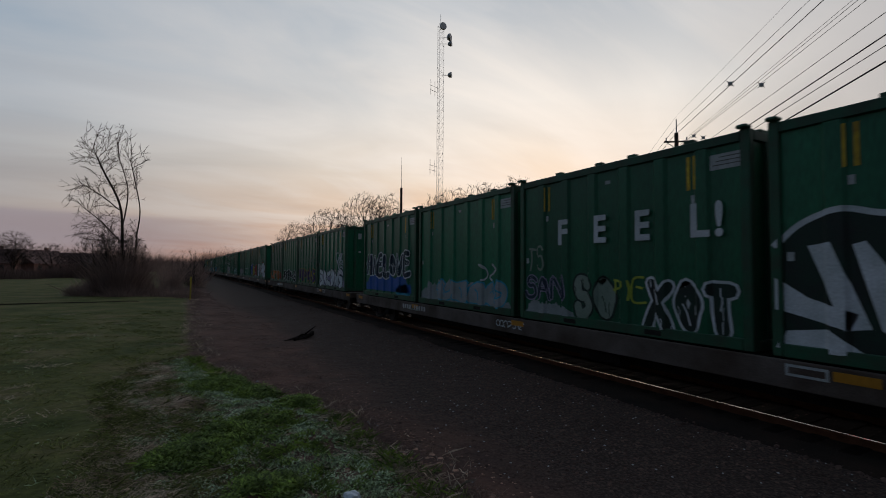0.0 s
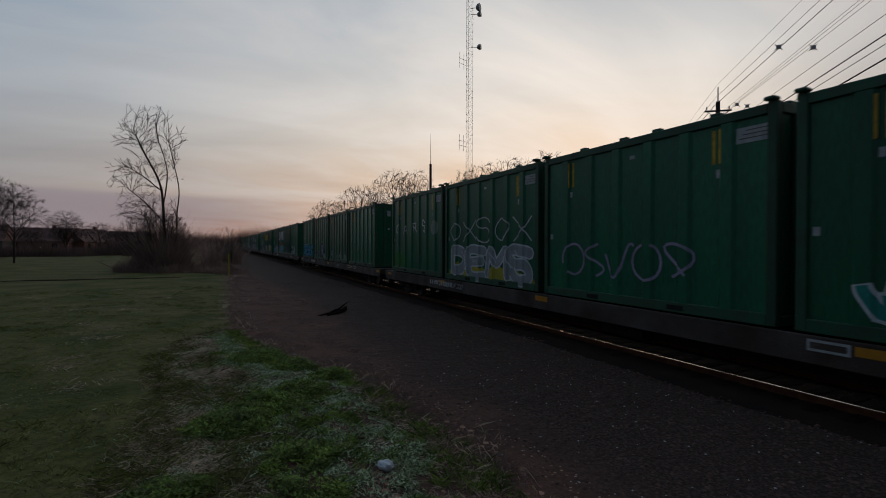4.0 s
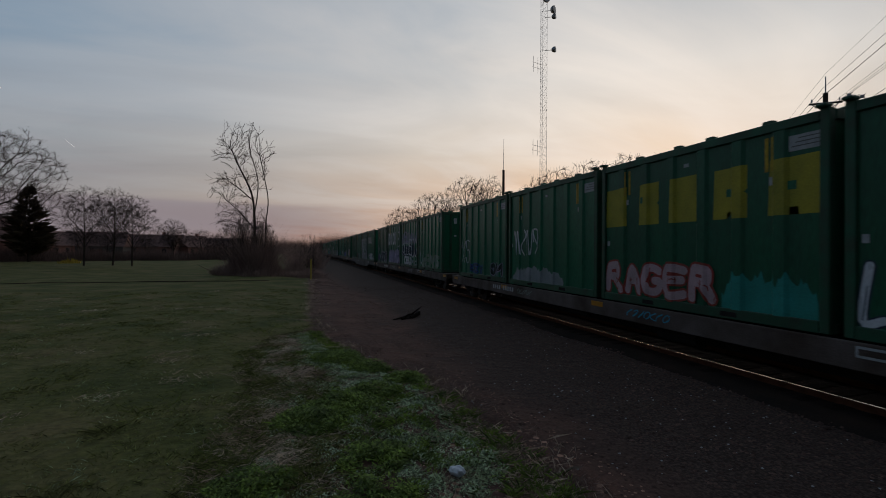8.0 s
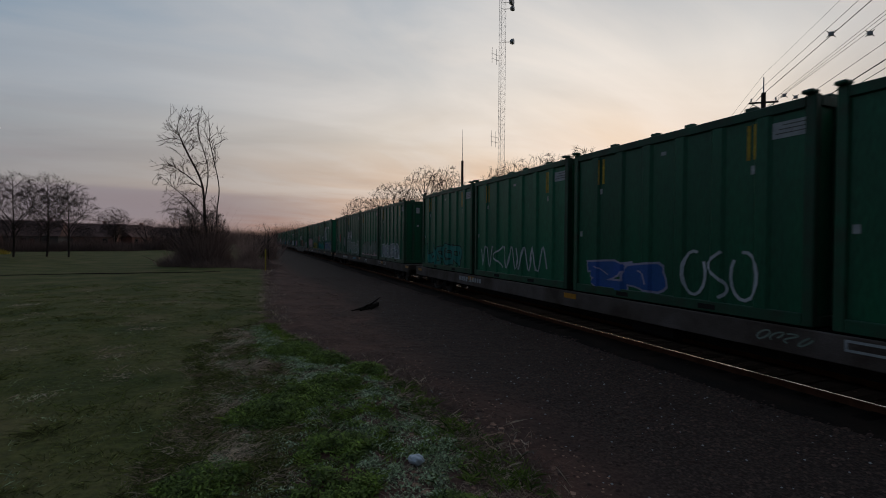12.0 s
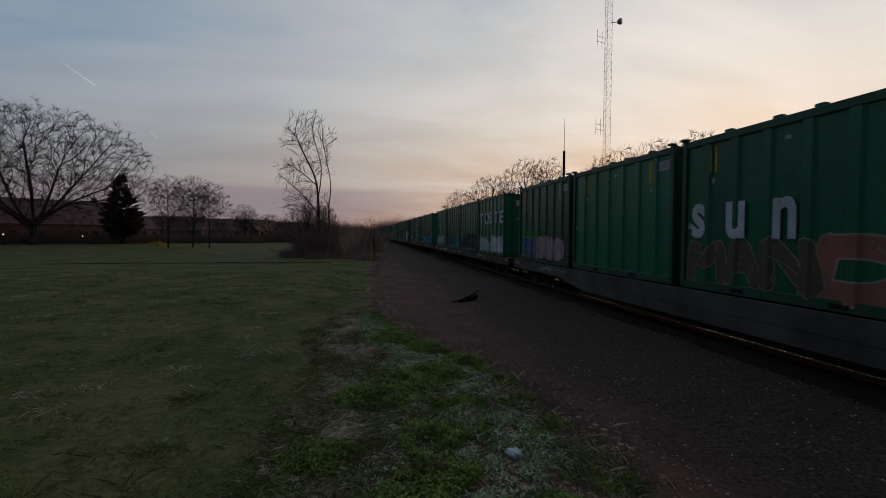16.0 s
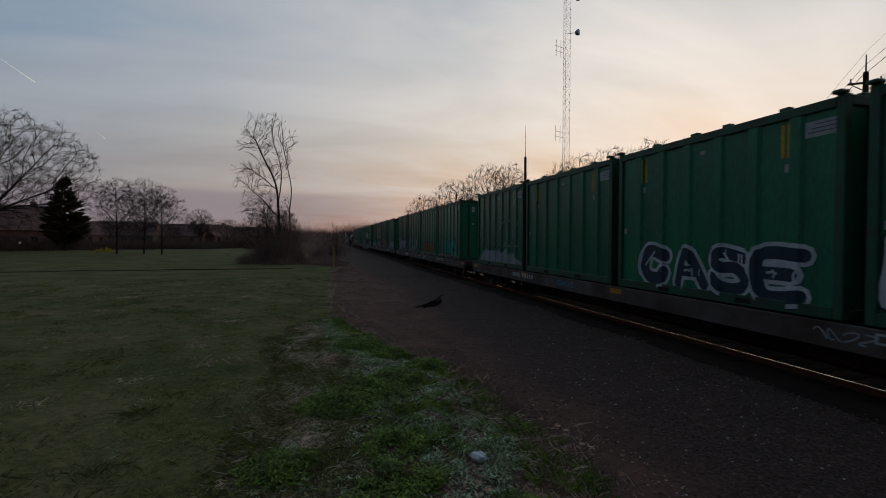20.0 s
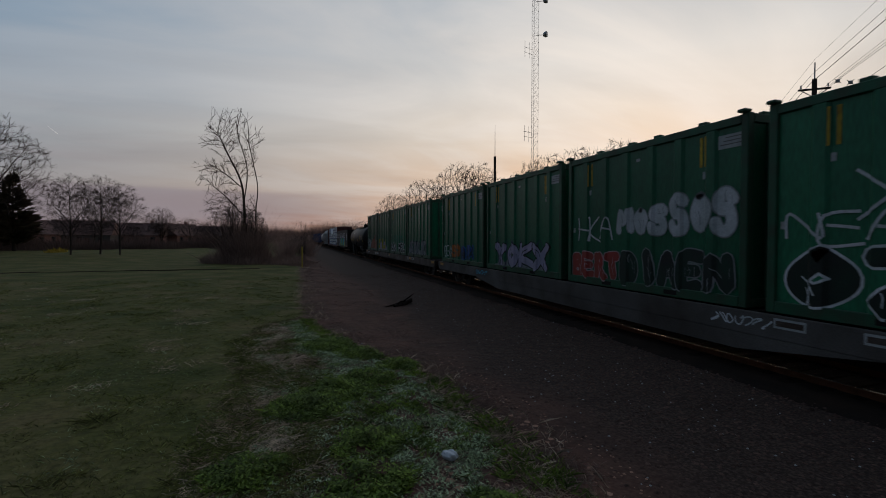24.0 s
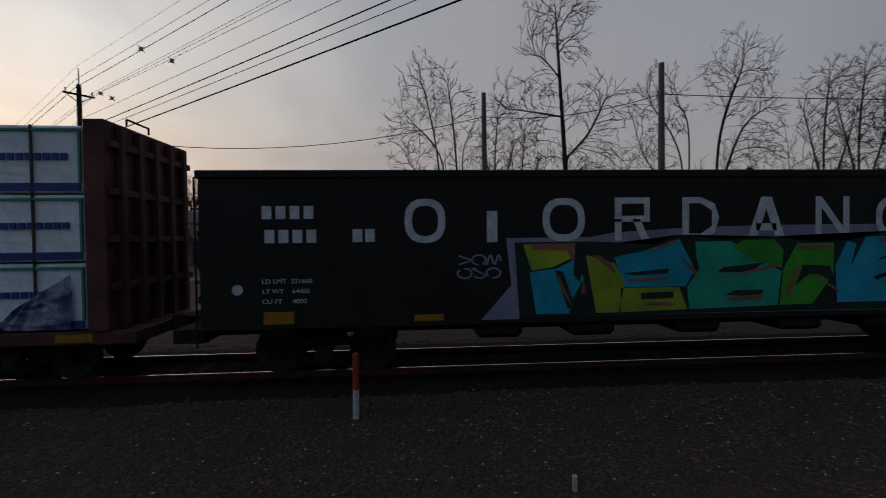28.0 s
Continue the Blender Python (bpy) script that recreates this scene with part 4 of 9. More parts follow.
# car, place on it, then what is painted: kind, from, to, low, high, count, colours
ART = [
    (0, 0, ("giant",)),
    (0, 1, ("text", "FEEL!", (1.48, 2.65, 3.77, 5.0, 5.46), 2.0, 0.60, "white", 0.9), ("word", 0.2, 1.7, 0.55, 1.25, "SAN", "dusk", "lilac", 0.2, 0.03), ("haze", 0.2, 2.0, 0.1, 0.5, "grey"), ("word", 2.0, 3.3, 0.1, 1.25, "SO", "pale", "black", 0.42), ("script", 3.2, 4.0, 0.7, 1.2, "PIE", "lime", 0.05), ("word", 4.0, 5.9, 0.05, 1.25, "XOT", "black", "white", 0.34), ("script", 0.3, 1.0, 1.3, 1.9, "TS", "pale")),
    (0, 2, ("haze", 0.1, 5.9, 0.1, 0.95, "grey"), ("piece", 1.6, 5.6, 0.15, 0.95, 4, "grey", "cyan"), ("tag", 4.3, 5.3, 1.0, 1.5, 2, "white")),
    (0, 3, ("haze", 0.3, 5.6, 0.3, 1.1, "blue"), ("word", 0.4, 5.6, 0.9, 2.1, "HAELOVE", "dusk", "white", 0.3), ("haze", 4.0, 5.5, 0.1, 0.7, "cyan")),
    (1, 0, ("haze", 0.3, 6.0, 0.1, 1.0, "lilac"), ("word", 0.4, 5.7, 0.08, 1.3, "SAKOWS", "white", "dusk", 0.33), ("script", 4.4, 5.6, 1.75, 2.2, "GACK", "white", 0.07), ("script", 4.5, 5.6, 1.35, 1.75, "WEES", "white", 0.07)),
    (1, 1, ("word", 0.2, 5.6, 0.2, 1.35, "VIMOS", "purple", "yellow", 0.36, 0.05), ("script", 0.6, 5.6, 1.5, 2.1, "ROSABE", "pale", 0.05)),
    (1, 2, ("word", 0.2, 5.7, 0.15, 1.15, "JERBANG", "black", "white", 0.3)),
    (1, 3, ("word", 0.3, 4.8, 0.15, 1.1, "LETS", "orange", "cream", 0.36, 0.04), ("script", 0.3, 5.8, 1.55, 2.1, "BOXABW", "pale", 0.03), ("haze", 4.6, 5.6, 0.3, 0.9, "red")),
    (2, 0, ("word", 0.3, 5.6, 0.08, 1.85, "DIMR", "white", "red", 0.46, 0.06), ("script", 3.4, 4.3, 1.9, 2.3, "CE", "red", 0.05)),
    (2, 1, ("piece", 0.2, 2.0, 0.2, 1.7, 2, "blue", "white"), ("piece", 1.9, 3.6, 0.2, 1.7, 2, "yellow", "red"), ("piece", 3.5, 5.6, 0.2, 1.7, 2, "red", "white")),
    (2, 2, ("tag", 1.0, 4.0, 0.5, 1.2, 4, "white")),
    (2, 3, ("piece", 0.6, 4.6, 0.2, 1.1, 4, "grey", "black")),
    (3, 0, ("piece", 1.0, 5.0, 0.2, 1.2, 5, "teal", "white")),
    (3, 1, ("tag", 0.8, 4.6, 0.6, 1.4, 5, "lilac")),
    (3, 2, ("script", 0.3, 5.8, 1.5, 2.3, "OXSOX", "white", 0.05), ("haze", 0.3, 5.9, 0.1, 0.6, "yellow"), ("word", 0.5, 5.9, 0.1, 1.4, "DEMS", "grey", "white", 0.34)),
    (3, 3, ("kaps", 0.4, 1.9), ("haze", 0.2, 1.9, 0.3, 1.0, "green")),
    (4, 1, ("bubbles", ((1.2, 0.62, 0.22, 0.18),), "pale", "pale"), ("bubbles", ((2.9, 0.42, 0.22, 0.16),), "pale", "pale"), ("bubbles", ((3.9, 0.5, 0.28, 0.2), (4.15, 0.42, 0.22, 0.16)), "pale", "pale"), ("bubbles", ((5.2, 0.42, 0.32, 0.22), (5.5, 0.32, 0.2, 0.14)), "pale", "pale"), ("haze", 3.6, 5.9, 0.05, 0.24, "pale")),
    (4, 2, ("word", 1.0, 1.9, 0.4, 1.15, "A", "dusk", "lilac", 0.34, 0.04), ("bubbles", ((3.9, 0.75, 0.75, 0.66), (3.7, 1.05, 0.4, 0.45)), "dusk", "lilac"), ("word", 3.3, 4.7, 0.3, 1.4, "IL", "lilac", "white", 0.22, 0.03)),
    (4, 3, ("haze", 0.1, 6.0, 0.1, 1.35, "cyan"), ("script", 0.2, 5.9, 1.22, 1.36, "----", "white", 0.04), ("word", 0.3, 5.9, 0.12, 1.4, "DEST", "cyan", "black", 0.38, 0.08), ("script", 0.6, 1.3, 1.8, 2.4, "CX", "white", 0.04)),
    (5, 0, ("word", 0.3, 3.6, 0.1, 1.25, "JEAN", "dusk", "white", 0.24, 0.06)),
    (5, 1, ("tag", 1.6, 4.4, 0.2, 0.9, 4, "lilac")),
    (5, 2, ("word", 0.4, 5.9, 1.95, 3.2, "EGORE", "white", "grey", 0.38, 0.03), ("haze", 2.4, 5.9, 1.0, 1.55, "orange"), ("word", 2.4, 5.9, 0.12, 1.25, "MSNE", "cyan", "white", 0.38, 0.05), ("script", 0.3, 2.4, 0.3, 1.7, "KWXS", "pale", 0.05), ("haze", 0.3, 2.5, 0.1, 0.5, "grey")),
    (5, 3, ("bubbles", ((3.4, 0.55, 0.42, 0.4), (4.0, 0.75, 0.5, 0.45), (4.7, 0.6, 0.5, 0.45), (5.3, 0.45, 0.42, 0.35)), "grey", "white"), ("word", 0.2, 2.6, 0.1, 0.85, "WIC", "cyan", "white", 0.30, 0.04), ("script", 0.3, 1.2, 1.1, 2.1, "AX", "white", 0.045)),
    (6, 0, ("word", 0.2, 2.2, 0.2, 1.3, "LIBON", "white", "dusk", 0.28, 0.03), ("word", 2.5, 4.7, 0.1, 1.25, "WOG", "lime", "black", 0.48, 0.02), ("script", 4.8, 5.7, 0.2, 1.1, "MA", "pale", 0.09)),
    (6, 1, ("blocks", 0.1, 6.05, 2.05, 3.1, 5, "yellow"), ("word", 0.2, 3.9, 0.2, 1.15, "RAGER", "pink", "red", 0.34, 0.05), ("haze", 4.0, 5.9, 0.2, 1.0, "teal")),
    (6, 2, ("haze", 0.3, 4.2, 0.15, 0.75, "grey"), ("tag", 0.5, 2.6, 1.2, 2.2, 4, "white")),
    (6, 3, ("script", 0.3, 1.6, 0.8, 1.9, "XS", "white", 0.05), ("word", 1.6, 3.4, 0.2, 0.75, "KEY", "dusk", "blue", 0.3, 0.04), ("word", 4.3, 5.6, 0.2, 0.9, "OM", "black", "lilac", 0.34, 0.04)),
    (7, 0, ("word", 2.4, 5.5, 0.12, 1.2, "BAMS", "pale", "green", 0.36, 0.03), ("word", 1.0, 2.3, 0.15, 0.95, "JO", "pale", "green", 0.36, 0.03), ("script", 0.4, 1.3, 0.3, 1.3, "XV", "white", 0.05)),
    (7, 1, ("haze", 0.2, 5.9, 1.9, 2.9, "grey"), ("haze", 0.2, 5.9, 0.9, 1.9, "dusk"), ("script", 0.3, 3.6, 1.0, 1.95, "SOEBCE", "white", 0.05), ("word", 1.6, 4.0, 0.2, 0.95, "GSU", "white", "grey", 0.40, 0.03), ("script", 3.4, 5.9, 0.9, 2.2, "SCO", "white", 0.09), ("script", 0.3, 1.6, 0.2, 0.9, "CE", "grey", 0.05), ("script", 4.0, 5.9, 0.15, 0.6, "OOO", "white", 0.05), ("script", 0.3, 5.8, 2.0, 2.8, "VBLAJ", "lilac", 0.09)),
    (7, 2, ("text", "DROI", (0.4, 1.5, 2.7, 3.9), 1.9, 1.1, "white", 0.75), ("haze", 0.4, 5.7, 0.1, 1.5, "lilac"), ("word", 0.5, 5.6, 0.1, 1.5, "JUIC", "lilac", "purple", 0.42, 0.03), ("script", 4.9, 5.8, 1.7, 2.9, "Z", "white", 0.09)),
    (7, 3, ("haze", 1.9, 5.8, 0.1, 0.9, "dusk"), ("word", 1.9, 5.8, 0.12, 1.25, "CACHOR", "dusk", "white", 0.36, 0.042), ("word", 0.3, 1.7, 0.15, 1.0, "MS", "purple", "lilac", 0.42, 0.04), ("script", 0.4, 1.1, 1.2, 1.9, "O", "white", 0.04)),
    (8, 0, ("text", "GUCA", (0.45, 1.5, 2.8, 3.85), 2.2, 0.75, "white", 0.8), ("word", 0.3, 2.0, 0.25, 0.95, "SIC", "black", "white", 0.26), ("word", 2.0, 4.6, 0.1, 1.0, "BMOS", "white", "black", 0.36, 0.03), ("script", 4.9, 6.0, 0.2, 0.6, "SEP", "white")),
    (8, 1, ("text", "DROID", (0.4, 1.4, 2.4, 3.75, 4.6), 1.3, 1.65, "white", 0.5), ("piece", 0.4, 5.6, 0.1, 1.1, 5, "grey", "white")),
    (8, 2, ("haze", 0.3, 2.6, 0.1, 1.0, "brown"), ("word", 2.7, 4.5, 0.15, 0.95, "TBRO", "dusk", "white", 0.16, 0.045), ("script", 4.6, 5.8, 0.4, 0.85, "LOONY", "grey", 0.04)),
    (8, 3, ("tag", 1.8, 3.2, 0.2, 0.5, 3, "lilac")),
    (9, 0, ("bubbles", ((1.6, 0.8, 0.42, 0.5), (2.0, 1.1, 0.45, 0.42), (2.3, 0.7, 0.4, 0.45)), "lilac", "pink"), ("bubbles", ((3.5, 0.9, 0.4, 0.5), (4.1, 1.15, 0.45, 0.45), (4.6, 0.75, 0.42, 0.5)), "cream", "white")),
    (9, 1, ("piece", 0.6, 3.2, 0.2, 1.0, 2, "blue", "lilac"), ("tag", 3.6, 5.2, 0.3, 1.2, 3, "white")),
    (9, 2, ("tag", 0.6, 5.0, 0.4, 1.2, 5, "white")),
    (9, 3, ("piece", 0.8, 5.0, 0.2, 1.2, 4, "teal", "black")),
    (10, 0, ("piece", 0.8, 4.8, 0.2, 1.2, 4, "grey", "white")),
    (10, 1, ("piece", 0.9, 5.4, 0.2, 1.3, 4, "pale", "brown"), ("haze", 0.6, 5.6, 0.1, 0.6, "pink")),
    (10, 2, ("tag", 0.3, 2.6, 1.5, 2.3, 3, "white"), ("piece", 0.3, 5.7, 0.2, 1.3, 6, "pale", "white"), ("text", "KA", (0.9, 2.2), 1.5, 0.65, "white", 1.0)),
    (10, 3, ("script", 0.35, 4.4, 0.2, 0.92, "SAKON", "pale", 0.045), ("bubbles", ((5.3, 1.2, 0.4, 0.4),), "grey", "teal"), ("rose", 2.95, 1.62), ("script", 0.5, 1.2, 1.35, 1.95, "VW", "pale", 0.035), ("haze", 0.06, 0.35, 0.15, 0.95, "grey")),
    (11, 0, ("text", "OST", (0.38, 1.75, 3.2), 1.35, 1.7, "white", 0.5), ("haze", 0.1, 6.0, 0.08, 1.2, "grey"), ("word", 0.3, 4.2, 0.1, 1.2, "SGEV", "grey", "blue", 0.3, 0.06), ("script", 0.2, 5.9, 0.08, 0.2, "----", "white", 0.05), ("script", 3.0, 5.6, 0.3, 1.2, "VZ", "blue", 0.05)),
    (11, 1, ("piece", 0.2, 1.6, 1.2, 2.1, 1, "salmon", "pink"), ("tag", 1.6, 5.8, 1.2, 2.0, 4, "white"), ("haze", 0.3, 5.9, 0.1, 0.95, "teal"), ("haze", 0.5, 3.0, 0.2, 0.9, "cyan")),
    (11, 2, ("word", 0.3, 5.4, 0.1, 1.05, "ANESIK", "black", "yellow", 0.28, 0.07), ("script", 0.4, 1.6, 1.4, 1.9, "DO", "pale", 0.05), ("script", 1.7, 2.9, 1.25, 1.75, "ABE", "pale", 0.06), ("script", 2.9, 4.0, 1.6, 2.2, "HB", "pale", 0.05), ("script", 4.2, 5.9, 1.2, 1.8, "SESH", "pale", 0.07)),
    (11, 3, ("word", 0.3, 5.7, 0.12, 1.65, "AMPS", "pink", "salmon", 0.48, 0.03)),
    (12, 0, ("haze", 0.3, 2.8, 0.15, 0.85, "brown"), ("word", 0.4, 2.7, 0.15, 1.0, "ANE", "brown", "grey", 0.34, 0.04), ("bubbles", ((3.7, 0.5, 0.4, 0.4), (4.5, 0.55, 0.45, 0.42), (5.2, 0.55, 0.4, 0.45)), "grey", "white")),
    (12, 1, ("text", "sun", (0.4, 1.5, 2.75), 1.35, 1.15, "white", 0.75), ("word", 0.3, 3.7, 0.12, 1.35, "MAN", "brown", "cream", 0.42, 0.025), ("word", 3.7, 5.5, 0.1, 1.4, "D", "salmon", "cream", 0.36, 0.04)),
    (12, 3, ("word", 0.2, 2.6, 0.15, 1.25, "IRUS", "blue", "yellow", 0.34, 0.03), ("word", 2.5, 5.6, 0.12, 1.35, "BUD", "pink", "red", 0.5, 0.02), ("haze", 0.2, 2.6, 1.2, 1.5, "green")),
    (13, 0, ("text", "TOSTE", (0.45, 1.7, 2.85, 4.05, 5.25), 2.05, 0.72, "white", 1.35), ("bubbles", ((0.5, 0.70, 0.36, 0.50), (1.05, 0.66, 0.38, 0.46), (1.65, 0.58, 0.42, 0.50), (2.25, 0.55, 0.36, 0.44), (2.65, 0.48, 0.28, 0.36)), "white", "grey"), ("bubbles", ((3.55, 0.66, 0.42, 0.56), (4.2, 0.64, 0.46, 0.58), (4.9, 0.64, 0.50, 0.60), (5.5, 0.60, 0.42, 0.56)), "white", "grey"), ("haze", 4.4, 5.9, 0.05, 0.3, "yellow")),
    (13, 1, ("haze", 0.3, 5.7, 0.1, 1.1, "black"), ("word", 0.3, 5.7, 0.12, 1.5, "JHAE", "black", "grey", 0.50, 0.03)),
    (13, 2, ("tag", 0.4, 4.6, 0.2, 1.1, 6, "blue"), ("tag", 0.6, 3.0, 1.4, 2.0, 4, "lilac"), ("haze", 3.8, 5.9, 0.2, 1.2, "teal")),
    (13, 3, ("kaps", 0.4, 1.8), ("haze", 0.2, 5.6, 0.4, 1.0, "red"), ("word", 0.2, 5.0, 0.1, 1.3, "AZOR", "white", "black", 0.40, 0.05)),
    (14, 0, ("kaps", 0.4, 1.75), ("haze", 0.2, 4.8, 0.6, 1.35, "red"), ("word", 0.3, 5.0, 0.1, 1.15, "BUDGE", "cyan", "black", 0.4, 0.04), ("script", 4.2, 5.4, 0.8, 1.4, "NEK", "white")),
    (14, 1, ("piece", 1.4, 4.0, 0.15, 0.9, 4, "black", "white"), ("piece", 4.5, 5.8, 0.15, 1.0, 2, "grey", "white"), ("piece", 0.3, 1.2, 0.4, 1.3, 1, "purple", "lilac")),
    (14, 2, ("haze", 0.3, 5.8, 0.05, 0.28, "brown"), ("word", 1.0, 6.0, 0.25, 1.75, "ZBIN", "white", "grey", 0.20, 0.02), ("script", 0.25, 0.75, 0.4, 1.1, "X", "white", 0.04), ("script", 0.3, 0.7, 0.9, 1.9, "Y", "white", 0.04)),
    (14, 3, ("kaps", 0.4, 1.7), ("word", 0.3, 2.8, 0.12, 0.95, "ISAK", "white", "black", 0.34, 0.03), ("haze", 2.8, 4.4, 0.1, 1.0, "teal"), ("haze", 4.4, 5.5, 0.1, 0.95, "blue")),
    (15, 0, ("haze", 0.2, 5.8, 0.3, 1.2, "red"), ("word", 0.2, 5.8, 0.08, 1.8, "DSST", "white", "black", 0.46, 0.05)),
    (15, 1, ("word", 1.0, 5.6, 0.08, 1.3, "CASE", "dusk", "white", 0.32, 0.085)),
    (15, 3, ("haze", 0.2, 5.8, 0.1, 0.8, "grey"), ("tag", 2.0, 5.6, 1.0, 2.2, 5, "pale")),
    (16, 0, ("piece", 2.6, 5.2, 0.2, 1.3, 3, "teal", "black")),
    (16, 1, ("piece", 1.4, 4.6, 0.2, 1.0, 4, "orange", "black")),
    (16, 2, ("tag", 0.8, 5.2, 0.3, 1.4, 6, "white")),
    (16, 3, ("piece", 0.8, 5.0, 0.2, 1.3, 4, "lilac", "black")),
    (17, 0, ("piece", 2.6, 5.9, 0.15, 0.95, 4, "lilac", "dusk")),
    (17, 1, ("bubbles", ((0.9, 0.75, 0.75, 0.6), (1.6, 0.85, 0.7, 0.55)), "salmon", "red"), ("word", 1.9, 5.6, 0.1, 1.35, "PANS", "salmon", "red", 0.46, 0.03)),
    (17, 2, ("text", "DROID", (0.25, 1.15, 1.98, 3.55, 4.55), 1.42, 1.62, "cream", 0.52), ("haze", 0.2, 5.8, 0.1, 1.05, "red"), ("word", 0.4, 4.6, 0.1, 1.0, "IMOK", "lilac", "dusk", 0.40, 0.03), ("word", 4.4, 5.8, 0.1, 0.95, "K", "teal", "dusk", 0.42, 0.02)),
    (17, 3, ("haze", 0.2, 5.8, 0.1, 0.75, "grey"), ("script", 0.6, 5.4, 1.2, 1.7, "WPA", "pale", 0.05), ("script", 4.6, 5.8, 1.3, 2.3, "SB", "pale", 0.06), ("script", 2.4, 5.8, 0.2, 0.95, "RTBL", "white", 0.035), ("script", 0.2, 0.6, 1.2, 2.4, "I", "pale", 0.12)),
    (18, 0, ("word", 0.3, 5.3, 0.1, 1.3, "OZWA", "black", "white", 0.40, 0.045), ("script", 0.3, 2.8, 1.3, 1.8, "NEAL", "white", 0.05), ("script", 1.4, 5.2, 1.6, 2.5, "XWVX", "white", 0.05), ("script", 5.0, 5.9, 0.2, 1.4, "SK", "white", 0.05)),
    (18, 1, ("word", 2.3, 4.1, 1.4, 2.2, "MOS", "white", "grey", 0.42, 0.03), ("word", 4.1, 5.9, 1.35, 2.4, "SOS", "white", "grey", 0.46, 0.03), ("script", 0.5, 2.1, 1.3, 2.0, "HKA", "white", 0.05), ("word", 0.2, 2.4, 0.15, 1.0, "BERT", "red", "pink", 0.42, 0.03), ("word", 2.4, 5.8, 0.1, 1.1, "DIAEN", "black", "grey", 0.46, 0.03)),
    (18, 2, ("haze", 0.9, 5.0, 0.1, 0.5, "grey"), ("word", 0.9, 5.3, 0.1, 1.25, "YOKX", "lilac", "black", 0.38, 0.05), ("script", 1.0, 5.2, 0.1, 1.3, "WAVA", "purple", 0.03)),
    (18, 3, ("script", 0.4, 1.6, 0.3, 0.9, "EGO", "white", 0.06), ("word", 1.7, 3.0, 0.25, 1.05, "SO", "orange", "brown"), ("word", 3.1, 4.8, 0.2, 1.0, "NIX", "dusk", "blue")),
    (19, 0, ("haze", 0.4, 5.2, 0.1, 0.5, "grey"), ("word", 0.3, 5.2, 0.12, 1.2, "JENVID", "grey", "dusk", 0.3, 0.05)),
    (19, 1, ("word", 0.3, 2.6, 0.15, 0.9, "CSU", "black", "white", 0.3), ("word", 3.2, 5.4, 0.15, 0.95, "OEZ", "black", "white", 0.3), ("script", 1.8, 4.8, 1.1, 1.5, "LENCLE", "teal", 0.05)),
    (19, 2, ("haze", 0.9, 4.6, 0.2, 0.95, "lilac"), ("word", 0.9, 4.4, 0.2, 1.3, "SIUJ", "yellow", "cream", 0.27, 0.02), ("script", 0.3, 1.0, 0.5, 0.85, "XNG", "pale", 0.035)),
    (19, 3, ("haze", 0.3, 2.4, 0.1, 0.6, "pale"), ("word", 0.3, 2.4, 0.3, 1.3, "EVO", "grey", "dusk", 0.40, 0.02), ("bubbles", ((2.7, 0.5, 0.45, 0.22), (3.4, 0.75, 0.6, 0.42), (3.9, 0.6, 0.5, 0.32)), "salmon", "orange"), ("bubbles", ((4.55, 0.75, 0.3, 0.55), (4.75, 1.2, 0.26, 0.4), (4.9, 1.5, 0.3, 0.22)), "salmon", "red"), ("bubbles", ((5.45, 0.7, 0.2, 0.36), (5.2, 0.35, 0.42, 0.22)), "salmon", "cream"), ("haze", 2.6, 5.6, 0.12, 0.5, "brown")),
]


